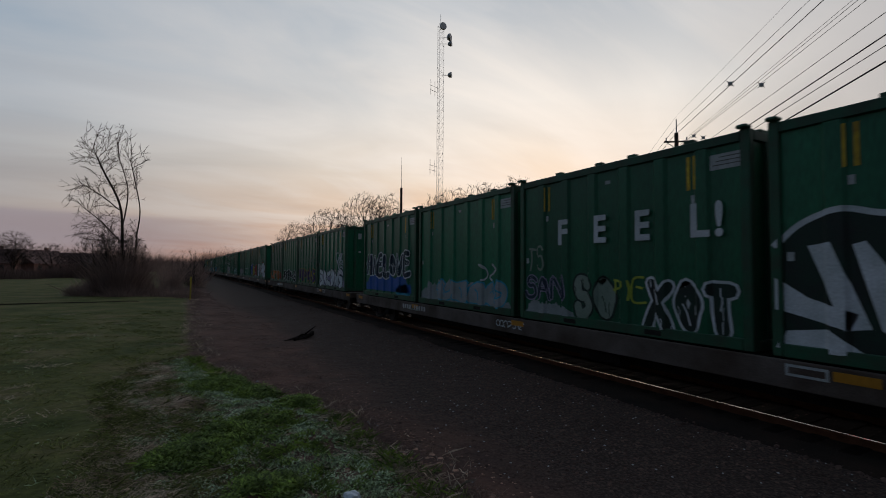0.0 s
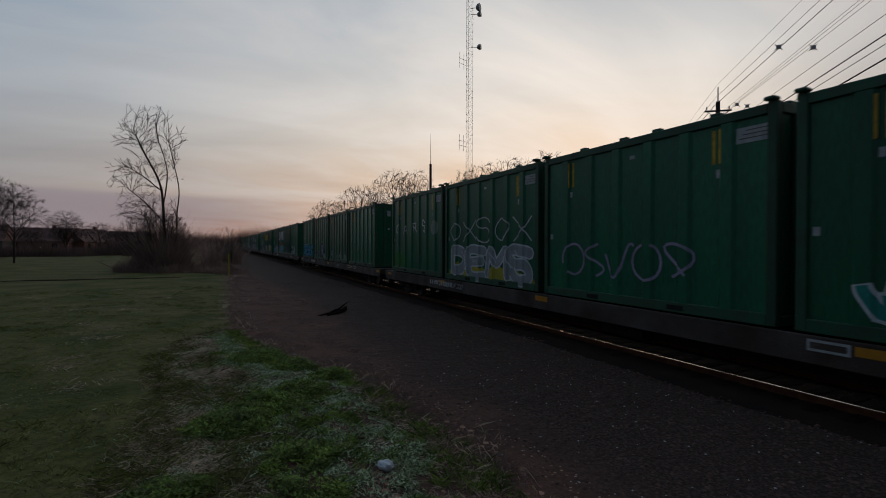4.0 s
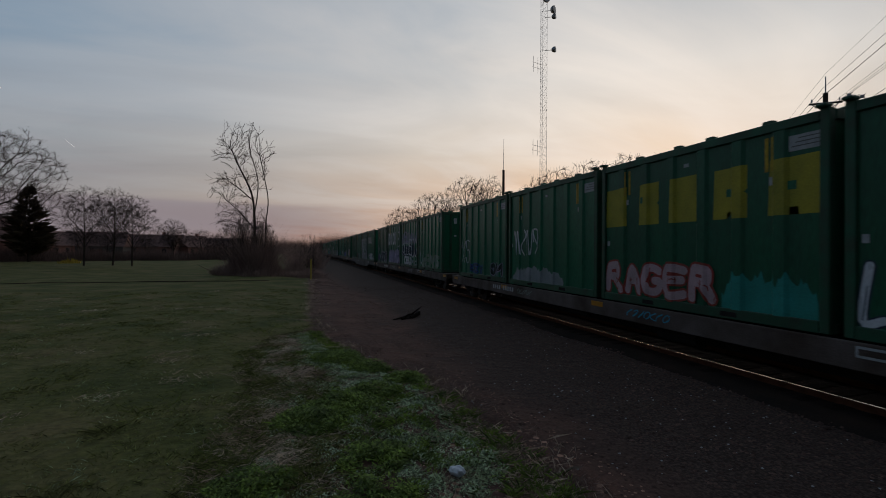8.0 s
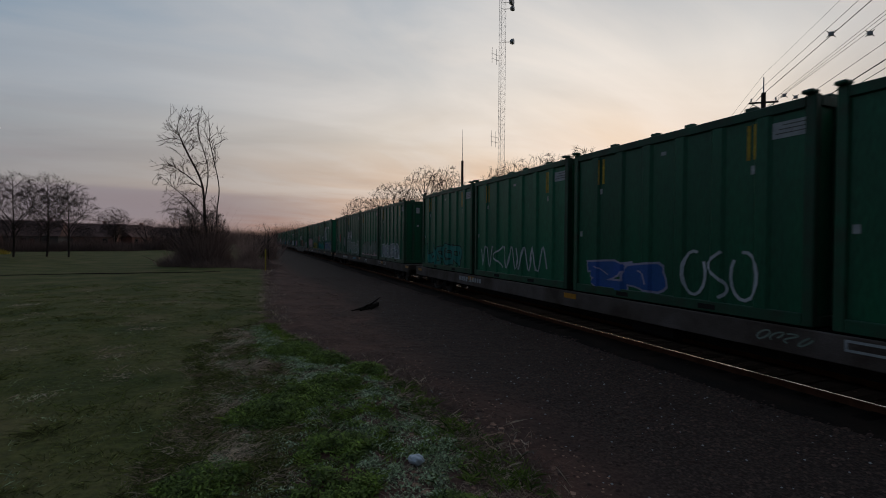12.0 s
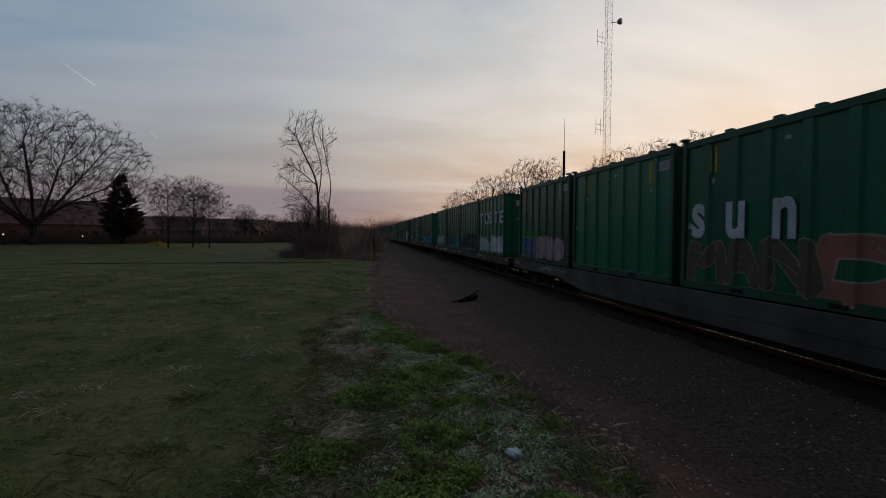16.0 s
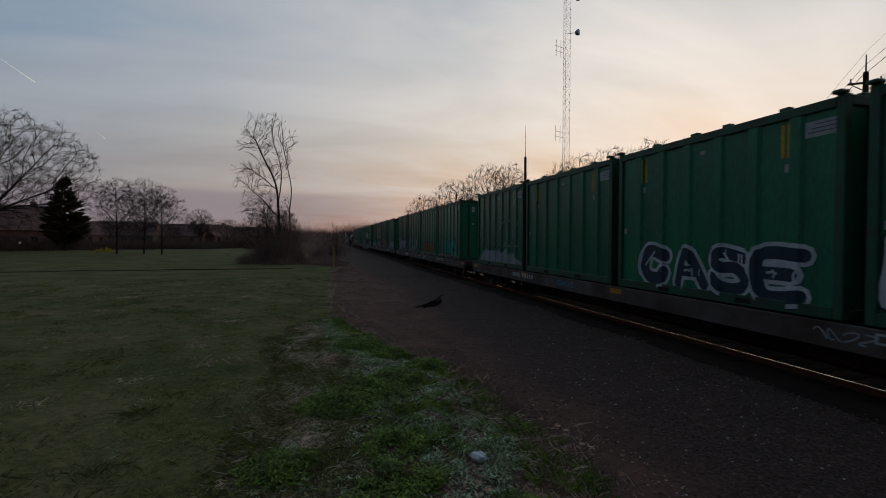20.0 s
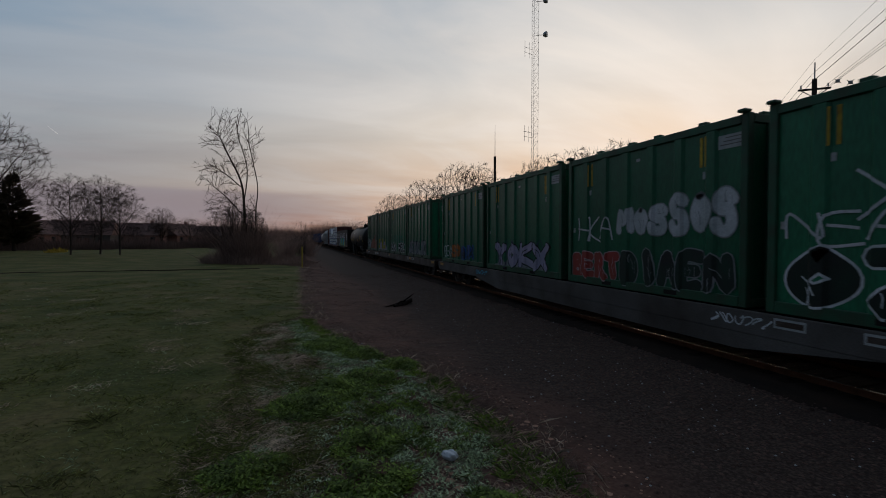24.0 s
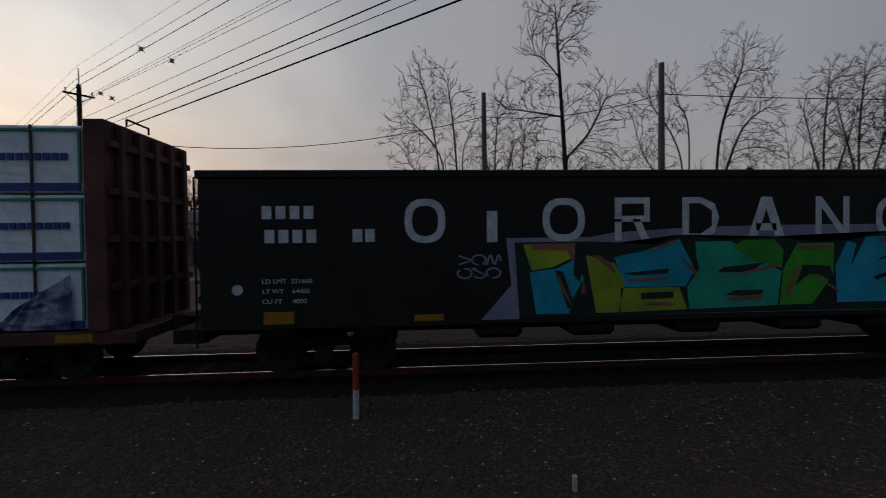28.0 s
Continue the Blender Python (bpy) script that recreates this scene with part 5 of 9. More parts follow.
def paint(e, rows, seed):
    rng = random.Random(seed)
    for kind, *a in rows:
        if kind == "piece":
            s0, s1, z0, z1, n, fill, line = a
            piece(e, s0, s1, z0, z1, n, fill, line, rng, lean=rng.uniform(-0.05, 0.12))
        elif kind == "word":
            s0, s1, z0, z1, t, fill, line, *more = a
            throw(e, s0, s1, z0, z1, t, fill, line, rng, *more)
        elif kind == "script":
            s0, s1, z0, z1, t, c, *more = a
            script(e, s0, s1, z0, z1, t, c, rng, *more)
        elif kind == "haze":
            haze(e, *a, rng)
        elif kind == "bubbles":
            bubbles(e, *a, rng)
        elif kind == "tag":
            s0, s1, z0, z1, n, c = a
            bm = bmesh.new()
            scrawl(bm, s0, s1, z0, z1, n, rng, 0.062)
            drape(bm, e, "graffiti_tag", spray(c, COL[c]), 0.016)
        elif kind == "kaps":
            s, z = a
            for i, ch in enumerate("KARS"):
                script(e, s + 0.1 + i * 1.15, s + 0.55 + i * 1.15, z - 0.02, z + 0.48, ch, "white", rng, 0.055)
            bm = bmesh.new()
            poly(bm, blob(5.2, z + 0.2, 0.36, 0.32, rng, 18, 1.0, 0.02))
            drape(bm, e, "graffiti_patch", spray("pale", COL["pale"]), 0.004)
        elif kind == "blocks":
            s0, s1, z0, z1, n, c = a
            spots = ((0.15, 1.02), (1.5, 2.2), (2.58, 3.35), (3.78, 4.57), (5.0, 5.94))
            bm = bmesh.new()
            for i, (x0, x1) in enumerate(spots):
                nx, nz = x1 - x0, z1 - z0
                low = [(x0, z0)] if i < 3 else [(x0, z0), (x0 + nx * 0.42, z0), (x0 + nx * 0.42, z0 + nz * 0.13), (x0 + nx * 0.6, z0 + nz * 0.13), (x0 + nx * 0.6, z0)]
                right = [(x1, z0), (x1, z1)] if i % 2 == 0 else [(x1, z0), (x1, z0 + nz * 0.45), (x1 - 0.06, z0 + nz * 0.5), (x1, z0 + nz * 0.56), (x1, z1)]
                poly(bm, low + right + [(x0 + 0.03, z1 - 0.02)])
            drape(bm, e, "graffiti_blocks", spray(c, COL[c]), 0.004)
            bm = bmesh.new()
            for x, z in ((1.62, z0 + 0.55), (4.17, z0 + 0.45), (5.45, z0 + 0.45)):
                poly(bm, [(x - 0.07, z), (x + 0.08, z), (x + 0.08, z + 0.16), (x - 0.07, z + 0.16)])
            drape(bm, e, "graffiti_line", GREEN, 0.008)
        elif kind == "giant":
            # one huge black shape edged and cut by white strokes
            arc = smooth_path([(0.05, 1.75), (0.42, 2.1), (0.95, 2.28), (1.6, 2.16), (3.2, 2.3), (4.9, 2.2), (5.9, 1.7)], 5)
            bm = bmesh.new()
            poly(bm, [(x, z) for x, z in arc] + [(5.9, 0.12), (0.05, 0.12)])
            drape(bm, e, "graffiti_fill", spray("black", COL["black"]), 0.004)
            bm = bmesh.new()
            ribbon(bm, arc, 0.09)
            for pts in ([(0.5, 1.75), (0.8, 1.8), (1.25, 0.55), (0.95, 0.5)], [(0.06, 1.25), (0.5, 0.95), (1.1, 0.75), (1.0, 0.5), (0.06, 0.75)], [(1.05, 1.75), (1.2, 1.8), (1.75, 0.9), (1.5, 0.45), (1.35, 0.55)],
                        [(1.75, 1.7), (2.05, 2.0), (2.3, 1.5), (2.0, 1.2)], [(0.06, 0.14), (0.2, 0.42), (0.75, 0.5), (1.15, 0.2), (0.9, 0.14)], [(2.6, 0.4), (2.9, 1.8), (3.3, 1.75), (3.1, 0.4)], [(3.6, 0.5), (3.8, 1.7), (4.5, 1.5), (4.3, 0.6)],
                        [(4.9, 0.3), (5.0, 1.5), (5.5, 1.2), (5.6, 0.4)]):
                poly(bm, pts)
            drape(bm, e, "graffiti_line", spray("white", COL["white"]), 0.010)
        elif kind == "rose":
            s, z = a
            for r, c, up in ((0.44, "pink", 0.003), (0.40, "salmon", 0.006), (0.17, "red", 0.010)):
                bm = bmesh.new()
                poly(bm, blob(s, z, r, r * 1.05, rng, 18, 1.0, 0.05))
                drape(bm, e, "graffiti_patch", spray(c, COL[c]), up)
        elif kind == "text":
            t, s, z, h, c, wide = a
            sign(e, t, s, z, h, c, wide)


CAR_U, CAR_PITCH = -2.15, 28.42
CAR_SHIFT = {1: -0.05, 2: 0.1, 4: -0.15, 5: 0.72, 6: 0.72, 7: 0.75, 8: 0.1, 9: -0.42, 10: -0.25, 11: 0.1, 12: -0.5, 13: -0.65, 14: -0.43, 15: 0.05, 16: 0.5, 17: 0.98, 18: 0.58, 19: 0.28}
BOX_PITCH = {1: 6.32, 4: 6.48, 5: 6.32, 6: 6.32, 7: 6.36, 8: 6.42, 10: 6.48, 12: 6.45, 14: 6.42, 15: 6.43, 18: 6.5, 19: 6.48}  # containers sit closer or wider on each car
LOW = {8, 12, 18}
MASTER_BOX = container()
art = {(k, c): rows for k, c, *rows in ART}


def build_container_cars():
    kinds = {False: flat_car(False), True: flat_car(True)}
    used = set()
    first = True
    for k in range(20):
        u = CAR_U + CAR_PITCH * k + CAR_SHIFT.get(k, 0)
        low = k in LOW
        if low in used:
            f = copy_thing(kinds[low], pose(0, 0, 0))
        else:
            f = kinds[low]
            used.add(low)
        rolls(f, TRACK_X, u, 0)
        for c in range(4):
            e = MASTER_BOX if first else copy_thing(MASTER_BOX, pose(0, 0, 0))
            if first:
                keep = e
            first = False
            rolls(e, TRACK_X, u + BOX_PITCH.get(k, 6.38) * c, DECK + 0.01)
    boxes_ = [m[0] for m in MOVING if m[0].name.startswith("waste_container")]
    for i, e in enumerate(boxes_):
        rows = art.get((i // 4, i % 4), ())
        if rows:
            paint(e, rows, 100 + i)
            tagged(e, "tall ribbed green steel waste container sprayed with graffiti")
        else:
            tagged(e, "tall ribbed plain green steel waste container")


build_container_cars()


def tag_sills():
    """Scrawls along the flat cars' side sills."""
    cars = [m[0] for m in MOVING if "flat_car" in m[0].name]
    for i, e in enumerate(cars):
        rng = random.Random(500 + i)
        for c in rng.sample(("white", "grey", "cyan", "pale", "white"), 2):
            s = rng.uniform(1.0, 20.0)
            bm = bmesh.new()
            step = rng.uniform(0.17, 0.25)
            for k in range(rng.randrange(4, 8)):
                a0, f0, g0 = rng.uniform(0, 6.3), rng.uniform(4, 8), rng.uniform(3, 7)
                path = [(s + k * step + step * (0.45 + 0.5 * math.sin(a0 + f0 * j / 11)), DECK - 0.22 + 0.09 * math.sin(1.3 * a0 + g0 * j / 11)) for j in range(12)]
                ribbon(bm, path, 0.028, 0.0003 * k)
            drape(bm, e, "sill_tag", spray(c, COL[c]), 0.003, plain=(-1.30, FLAT - 1.2))


tag_sills()


# ---- the cars that follow the containers ----
def tank_car(u0, u1, mat, radius, label, pale=False):
    e = thing("tank_car", label, "tank car", group="mixed freight cars")
    L = u1 - u0
    zc = 1.02 + radius
    sh = bmesh.new()
    prof = [(0.0, 0.0), (0.03, 0.42), (0.12, 0.72), (0.30, 0.92), (0.52, 1.0), (L - 0.52, 1.0), (L - 0.30, 0.92), (L - 0.12, 0.72), (L - 0.03, 0.42), (L, 0.0)]
    rings = []
    for y, k in prof:
        if k == 0:
            rings.append([sh.verts.new((0, y, zc))])
        else:
            rings.append([sh.verts.new((radius * k * math.cos(a), y, zc + radius * k * math.sin(a))) for a in [2 * math.pi * i / 32 for i in range(32)]])
    for a, b in zip(rings, rings[1:]):
        for i in range(32):
            j = (i + 1) % 32
            if len(a) == 1:
                sh.faces.new((a[0], b[j], b[i]))
            elif len(b) == 1:
                sh.faces.new((a[i], a[j], b[0]))
            else:
                sh.faces.new((a[i], a[j], b[j], b[i]))
    bmesh.ops.recalc_face_normals(sh, faces=sh.faces)
    o = part("tank_shell", sh, mat, e)
    for p in o.data.polygons:
        p.use_smooth = True
    for y in (1.9, L - 1.9):
        part("saddle", boxes((-radius * 0.86, radius * 0.86, y - 0.5, y + 0.5, 0.72, 1.55), bevel=0.03), DARK, e)
    part("center_sill", boxes((-0.32, 0.32, -0.9, L + 0.9, 0.66, 1.0)), DARK, e)
    for y, s in ((-0.9, 1), (L + 0.9, -1)):
        part("end_platform", boxes((-1.45, 1.45, min(y, y + s * 0.9), max(y, y + s * 0.9), 0.98, 1.04), bevel=0.01), DARK, e)
        for sx in (-1, 1):
            part("end_railing", tubes(((sx * 1.42, y + s * 0.05, 1.0), (sx * 1.42, y + s * 0.05, 2.0), 0.022), ((sx * 1.42, y + s * 0.05, 1.75), (sx * 0.4, y + s * 0.05, 1.75), 0.022), n=6), DARK, e)
    m = L / 2 - (0.0 if pale else 0.32)
    half, tall = (1.9, 0.95) if pale else (2.3, 0.66)
    top = zc + radius
    part("dome", tubes(((0, m, top - 0.15), (0, m, top + 0.28), 0.42), ((0, m, top + 0.28), (0, m, top + 0.36), 0.47), n=16), mat, e)
    part("valve", tubes(((0.1, m - 0.3, top + 0.3), (0.1, m - 0.3, top + 0.52), 0.09), n=10), DARK, e)
    part("walkway", boxes((-0.75, 0.75, m - half, m + half, top - 0.06, top - 0.02)), DARK, e)
    for x in (-0.85, 0.85):
        for y in (m - half, m - 0.6, m + 0.6, m + half):
            part("railing_post", tubes(((x, y, top - 0.25), (x, y, top + tall), 0.022), n=6), DARK, e)
        part("hand_rail", tubes(((x, m - half, top + tall), (x, m + half, top + tall), 0.022), n=6), DARK, e)
        part("knee_rail", tubes(((x, m - half, top + tall * 0.5), (x, m - 0.6, top + tall * 0.5), 0.018), n=6), DARK, e)
    for y in (m - half, m + half):
        part("end_rail", tubes(((-0.85, y, top + tall), (0.85, y, top + tall), 0.022), n=6), DARK, e)
    part("side_ladder", tubes(*[((-radius - 0.12, m + dy, 1.0), (-0.80, m + dy, top), 0.02) for dy in (-0.22, 0.22)], *[((-radius - 0.10 + 0.07 * i, m - 0.22, 1.2 + 0.33 * i), (-radius - 0.10 + 0.07 * i, m + 0.22, 1.2 + 0.33 * i), 0.014) for i in range(7)], n=5), DARK, e)

    def on_shell(name, y0, y1, z0, z1, mt, lab="", lift=0.006):
        bm = bmesh.new()
        last = None
        for i in range(7):
            z = z0 + (z1 - z0) * i / 6
            dz = max(-0.99, min(0.99, (z - zc) / radius))
            x = -radius * math.sqrt(1 - dz * dz) * (1 + lift / radius)
            zz = zc + (z - zc) * (1 + lift / radius)
            pair = (bm.verts.new((x, y0, zz)), bm.verts.new((x, y1, zz)))
            if last:
                bm.faces.new((last[0], last[1], pair[1], pair[0]))
            last = pair
        part(name, bm, mt, e, lab)
    if not pale:
        for y in (0.9, 3.0, L - 4.0, L - 0.45):
            on_shell("yellow_stripe", y - 0.06, y + 0.06, 1.95, 2.75, YELLOW, "yellow reflective stripe")
        on_shell("amber_panel", 4.6, 5.3, 1.92, 2.2, REFLECT)
        on_shell("data_panel", 1.1, 2.25, 2.1, 2.66, SILL, "grey data stencils")
        for i in range(5):
            on_shell("data_bar", 1.18, 2.1, 2.16 + i * 0.11, 2.19 + i * 0.11, PLATE, lift=0.012)
        on_shell("small_sign", 3.9, 4.3, 1.75, 1.95, SILL)
        on_shell("stencil_underline", L - 2.25, L - 1.45, 1.97, 2.0, YELLOW, lift=0.01)
        for i in range(11):
            y = L - 1.52 - 0.2 * i
            if i == 4:
                continue
            on_shell("stencil_bar", y - 0.062, y + 0.062, 2.06, 2.24, YELLOW, "yellow stencilled bar", lift=0.01)
        # small grey metallic patch high on the shell
        on_shell("faded_sign", 8.75, 9.4, 2.95, 3.12, GALV)
        part("hazard_placard", boxes((-0.13, 0.13, -0.004, 0.004, -0.13, 0.13)), LETTER, e, "white diamond placard").matrix_basis = pose(-radius - 0.03, 1.7, 1.28) @ Matrix.Rotation(radians(90), 4, "Z") @ Matrix.Rotation(radians(45), 4, "Y")
        part("lamp_box", boxes((-0.55, -0.3, m - 2.1, m - 1.8, top - 0.3, top + 0.42), bevel=0.02), DARK, e)
    add_trucks(e, (1.5, L - 1.5))
    couplers(e, -0.9, L + 0.9)
    rolls(e, TRACK_X, u0, 0)
    return e


def gondola(u0, u1):
    e = thing("gondola_car", "black steel gondola car with white letters and a bright mural", "gondola", group="mixed freight cars")
    L, w, z0, z1 = u1 - u0, 1.60, 0.95, 3.62
    for sx in (-1, 1):
        a, b = (sx * w - 0.07, sx * w) if sx > 0 else (sx * w, sx * w + 0.07)
        part("side_wall", boxes((a, b, 0.0, L, z0, z1 - 0.14)), BLACKGON, e)
        part("top_chord", boxes((a - 0.03, b + 0.03, -0.05, L + 0.05, z1 - 0.14, z1), bevel=0.02), BLACKGON, e)
    part("floor", boxes((-w + 0.07, w - 0.07, 0, L, z0, z0 + 0.1)), DARK, e)
    for y in (4.9, 6.6, 8.6, 10.6, 12.3):
        part("floor_pan", boxes((-w + 0.1, w - 0.1, y - 0.42, y + 0.42, z0 - 0.28, z0), bevel=0.08), BLACKGON, e)
    for y, s in ((0.0, -1), (L, 1)):
        part("end_wall", boxes((-w + 0.07, w - 0.07, min(y, y - s * 0.07), max(y, y - s * 0.07), z0, z1), bevel=0.01), BLACKGON, e)
        for i in range(4):
            z = z0 + 0.45 + 0.55 * i
            part("end_rib", boxes((-w + 0.1, w - 0.1, min(y, y + s * 0.09), max(y, y + s * 0.09), z, z + 0.13), bevel=0.03), BLACKGON, e)
        part("ladder", tubes(*[((x, y + s * 0.1, z0 - 0.3), (x, y + s * 0.1, z1 - 0.1), 0.018) for x in (-w + 0.08, -w + 0.5)], *[((-w + 0.08, y + s * 0.1, z0 - 0.2 + 0.33 * i), (-w + 0.5, y + s * 0.1, z0 - 0.2 + 0.33 * i), 0.014) for i in range(8)], n=5), DARK, e)
        part("end_platform", boxes((-w + 0.1, w - 0.1, min(y, y + s * 0.5), max(y, y + s * 0.5), 0.72, 0.95)), DARK, e)
    part("center_sill", boxes((-0.32, 0.32, -0.5, L + 0.5, 0.62, 0.95)), DARK, e)
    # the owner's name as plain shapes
    x = -w - 0.001

    def flat(name, pts_list, mat, label="", lift=0.004, parent=None):
        bm = bmesh.new()
        for pts in pts_list:
            vs = [bm.verts.new((x - lift, L - s, z)) for s, z in pts]
            bm.faces.new(vs)
        bmesh.ops.triangulate(bm, faces=bm.faces)
        part(name, bm, mat, parent or e, label)

    def rect(s0, s1, a, b):
        return [(s0, a), (s1, a), (s1, b), (s0, b)]

    def oval(cx, cz, rx, rz, k=0.8):
        return [(cx + rx * math.copysign(abs(math.cos(t)) ** k, math.cos(t)), cz + rz * math.copysign(abs(math.sin(t)) ** k, math.sin(t))) for t in [2 * math.pi * i / 20 for i in range(20)]]
    zl, zh = 2.37, 3.13
    spots = [(3.4, 4.1, "ring"), (4.82, 5.0, "low"), (5.8, 6.56, "ring"), (7.1, 7.74, "box"), (8.34, 9.03, "arch"), (9.56, 10.29, "peak"), (10.87, 11.53, "bars"), (12.05, 12.82, "ring"), (12.9, 13.08, "tick"), (13.28, 13.89, "wave")]
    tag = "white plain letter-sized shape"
    for a, b, k in spots:
        c, r, m = (a + b) / 2, (b - a) / 2, (zl + zh) / 2
        if k == "ring":
            flat("letter_shape", [oval(c, m, r, (zh - zl) / 2)], LETTER, tag)
            flat("letter_gap", [oval(c, m, r - 0.125, (zh - zl) / 2 - 0.12)], BLACKGON, lift=0.008)
        elif k == "low":
            flat("letter_shape", [rect(a, b, zl, zh - 0.22)], LETTER, tag)
        elif k == "tick":
            flat("letter_shape", [[(a, zh - 0.22), (a + 0.07, zh - 0.22), (b, zh + 0.05), (a + 0.05, zh + 0.05)]], LETTER, tag)
        elif k == "box":
            flat("letter_shape", [rect(a, a + 0.125, zl, m), [(c, m), (c + 0.14, m), (b, zl), (b - 0.15, zl)], rect(a, b, m - 0.05, zh)], LETTER, tag)
            flat("letter_gap", [rect(a + 0.125, b - 0.11, m + 0.06, zh - 0.11)], BLACKGON, lift=0.008)
        elif k == "arch":
            flat("letter_shape", [[(a, zl), (c, zl), (b - 0.08, zl + 0.12), (b, m), (b - 0.08, zh - 0.12), (c, zh), (a, zh)]], LETTER, tag)
            flat("letter_gap", [[(a + 0.125, zl + 0.11), (c, zl + 0.11), (b - 0.14, m - 0.14), (b - 0.14, m + 0.14), (c, zh - 0.11), (a + 0.125, zh - 0.11)]], BLACKGON, lift=0.008)
        elif k == "peak":
            flat("letter_shape", [[(a, zl), (a + 0.18, zl), (c, zh - 0.22), (b - 0.18, zl), (b, zl), (c + 0.1, zh), (c - 0.1, zh)], rect(a + 0.17, b - 0.17, zl + 0.15, zl + 0.28)], LETTER, tag)
        elif k == "bars":
            flat("letter_shape", [rect(a, a + 0.12, zl, zh), rect(b - 0.12, b, zl, zh), [(a + 0.12, zh), (a + 0.12, zh - 0.2), (b - 0.12, zl), (b - 0.12, zl + 0.2)]], LETTER, tag)
        else:
            flat("letter_shape", [oval(c, m + 0.18, r * 0.95, 0.20), oval(c, m - 0.16, r, 0.22)], LETTER, tag)
            flat("letter_gap", [oval(c + 0.02, m + 0.17, r - 0.13, 0.085), oval(c - 0.02, m - 0.15, r - 0.13, 0.10), rect(c + 0.08, b + 0.02, m + 0.03, m + 0.16), rect(a - 0.02, c - 0.08, m - 0.14, m - 0.02)], BLACKGON, lift=0.008)
    # six-sided emblem
    hexo = lambda r: [(15.9 + r * math.sin(2 * math.pi * i / 6), 2.70 + r * 1.08 * math.cos(2 * math.pi * i / 6)) for i in range(6)]
    flat("emblem", [hexo(0.44)], LETTER, "six-sided white red and blue emblem")
    h = hexo(0.36)
    flat("emblem_red", [[(15.9, 2.70), h[0], h[1], h[2]]], spray("red", COL["red"]), lift=0.008)
    flat("emblem_blue", [[(15.9, 2.70), h[3], h[4]], [(15.9, 2.70), h[4], h[5], h[0]]], spray("dusk", COL["dusk"]), lift=0.008)
    flat("emblem_core", [oval(15.9, 2.70, 0.18, 0.2, 0.6)], LETTER, lift=0.012)
    at = lambda s, z: Matrix(((0, 0, -1, x - 0.003), (-1, 0, 0, L - s), (0, 1, 0, z), (0, 0, 0, 1)))
    words("place_lettering", "VINELAND, NJ", 0.105, LETTER, e, at(15.33, 2.05), width=1.2)
    for i, t in enumerate(("LD LMT  221600", "LT WT    64400", "CU FT     4000")):
        words("weight_lettering", t, 0.075, LETTER, e, at(1.0, 1.72 - 0.17 * i), width=1.12)
    for s, z in ((1.02, 2.80), (1.25, 2.80), (1.48, 2.80), (1.71, 2.80), (1.06, 2.40), (1.29, 2.40), (1.52, 2.40), (1.75, 2.40), (2.52, 2.40), (2.73, 2.40)):
        flat("mark_bar", [rect(s, s + 0.16, z, z + 0.22)], LETTER, "white stencilled bar")
    flat("round_mark", [oval(0.6, 1.62, 0.09, 0.09, 1.0)], LETTER)
    flat("round_mark", [oval(15.95, 1.62, 0.10, 0.10, 1.0)], LETTER)
    for i in range(5):
        flat("data_bar", [rect(15.45, 15.75, 1.5 + i * 0.06, 1.53 + i * 0.06)], LETTER)
    for s in (1.02, 3.55, 13.85, 15.9):
        flat("amber_tape", [rect(s, s + 0.5, 1.03, 1.03 + (0.21 if s in (1.02, 15.9) else 0.11))], REFLECT, "amber reflective tape")
    MURAL = {"teal": (0.02, 0.46, 0.30), "cyan": (0.01, 0.46, 0.66), "green": (0.06, 0.38, 0.02), "lime": (0.42, 0.52, 0.03)}
    COL.update({"mural_" + q: v for q, v in MURAL.items()})
    # the mural: lilac cloud, black drop shade, overlapping coloured letters with pink lines
    rng = random.Random(5)
    at2 = lambda px, pz: (5.6 + 7.45 * px, 1.06 + 1.30 * pz)
    mural = lambda name, polys, mat, lift, label="": [flat(name, [[at2(*p) for p in q]], mat, label, lift=lift) for q in polys]
    mural("mural_cloud", [[(-0.04, 0.0), (-0.06, 1.06), (0.14, 1.06), (0.2, 1.12), (0.3, 1.04), (0.4, 1.18), (0.5, 1.08), (0.6, 1.2), (0.7, 1.06), (0.8, 1.04), (0.9, 1.2), (1.02, 1.12), (1.01, 0.85), (1.06, 0.72), (1.08, 0.5), (1.12, 0.2), (1.15, -0.02)],
                          [(-0.12, -0.03), (-0.075, 0.14), (-0.05, 0.42), (-0.03, 0.42), (-0.03, -0.03)]], spray("lilac", COL["lilac"]), 0.003, "sprayed mural in blue green and pink")
    mural("mural_shade", [[(-0.03, 0.0), (-0.04, 1.0), (0.15, 1.0), (0.21, 0.98), (0.3, 0.95), (0.36, 1.08), (0.48, 1.0), (0.6, 1.04), (0.7, 0.96), (0.8, 0.98), (0.9, 1.1), (1.0, 1.06), (0.985, 0.62), (1.01, 0.64), (1.055, 0.5), (1.085, 0.27), (1.09, -0.01)]], spray("black", COL["black"]), 0.005)
    ink = lambda c: spray("mural_" + c, MURAL[c])
    mural("mural_colour", [[(0.0, 0.62), (-0.02, 0.97), (0.11, 0.98), (0.105, 0.8), (0.05, 0.66)], [(0.13, 0.82), (0.20, 0.7), (0.225, 0.45), (0.21, 0.03), (0.155, 0.03), (0.14, 0.5)], [(0.215, 0.03), (0.215, 0.36), (0.36, 0.36), (0.38, 0.05)],
                           [(0.935, 0.04), (0.94, 0.32), (0.97, 0.56), (1.0, 0.58), (1.045, 0.46), (1.07, 0.25), (1.078, 0.04)]], ink("lime"), 0.0095)
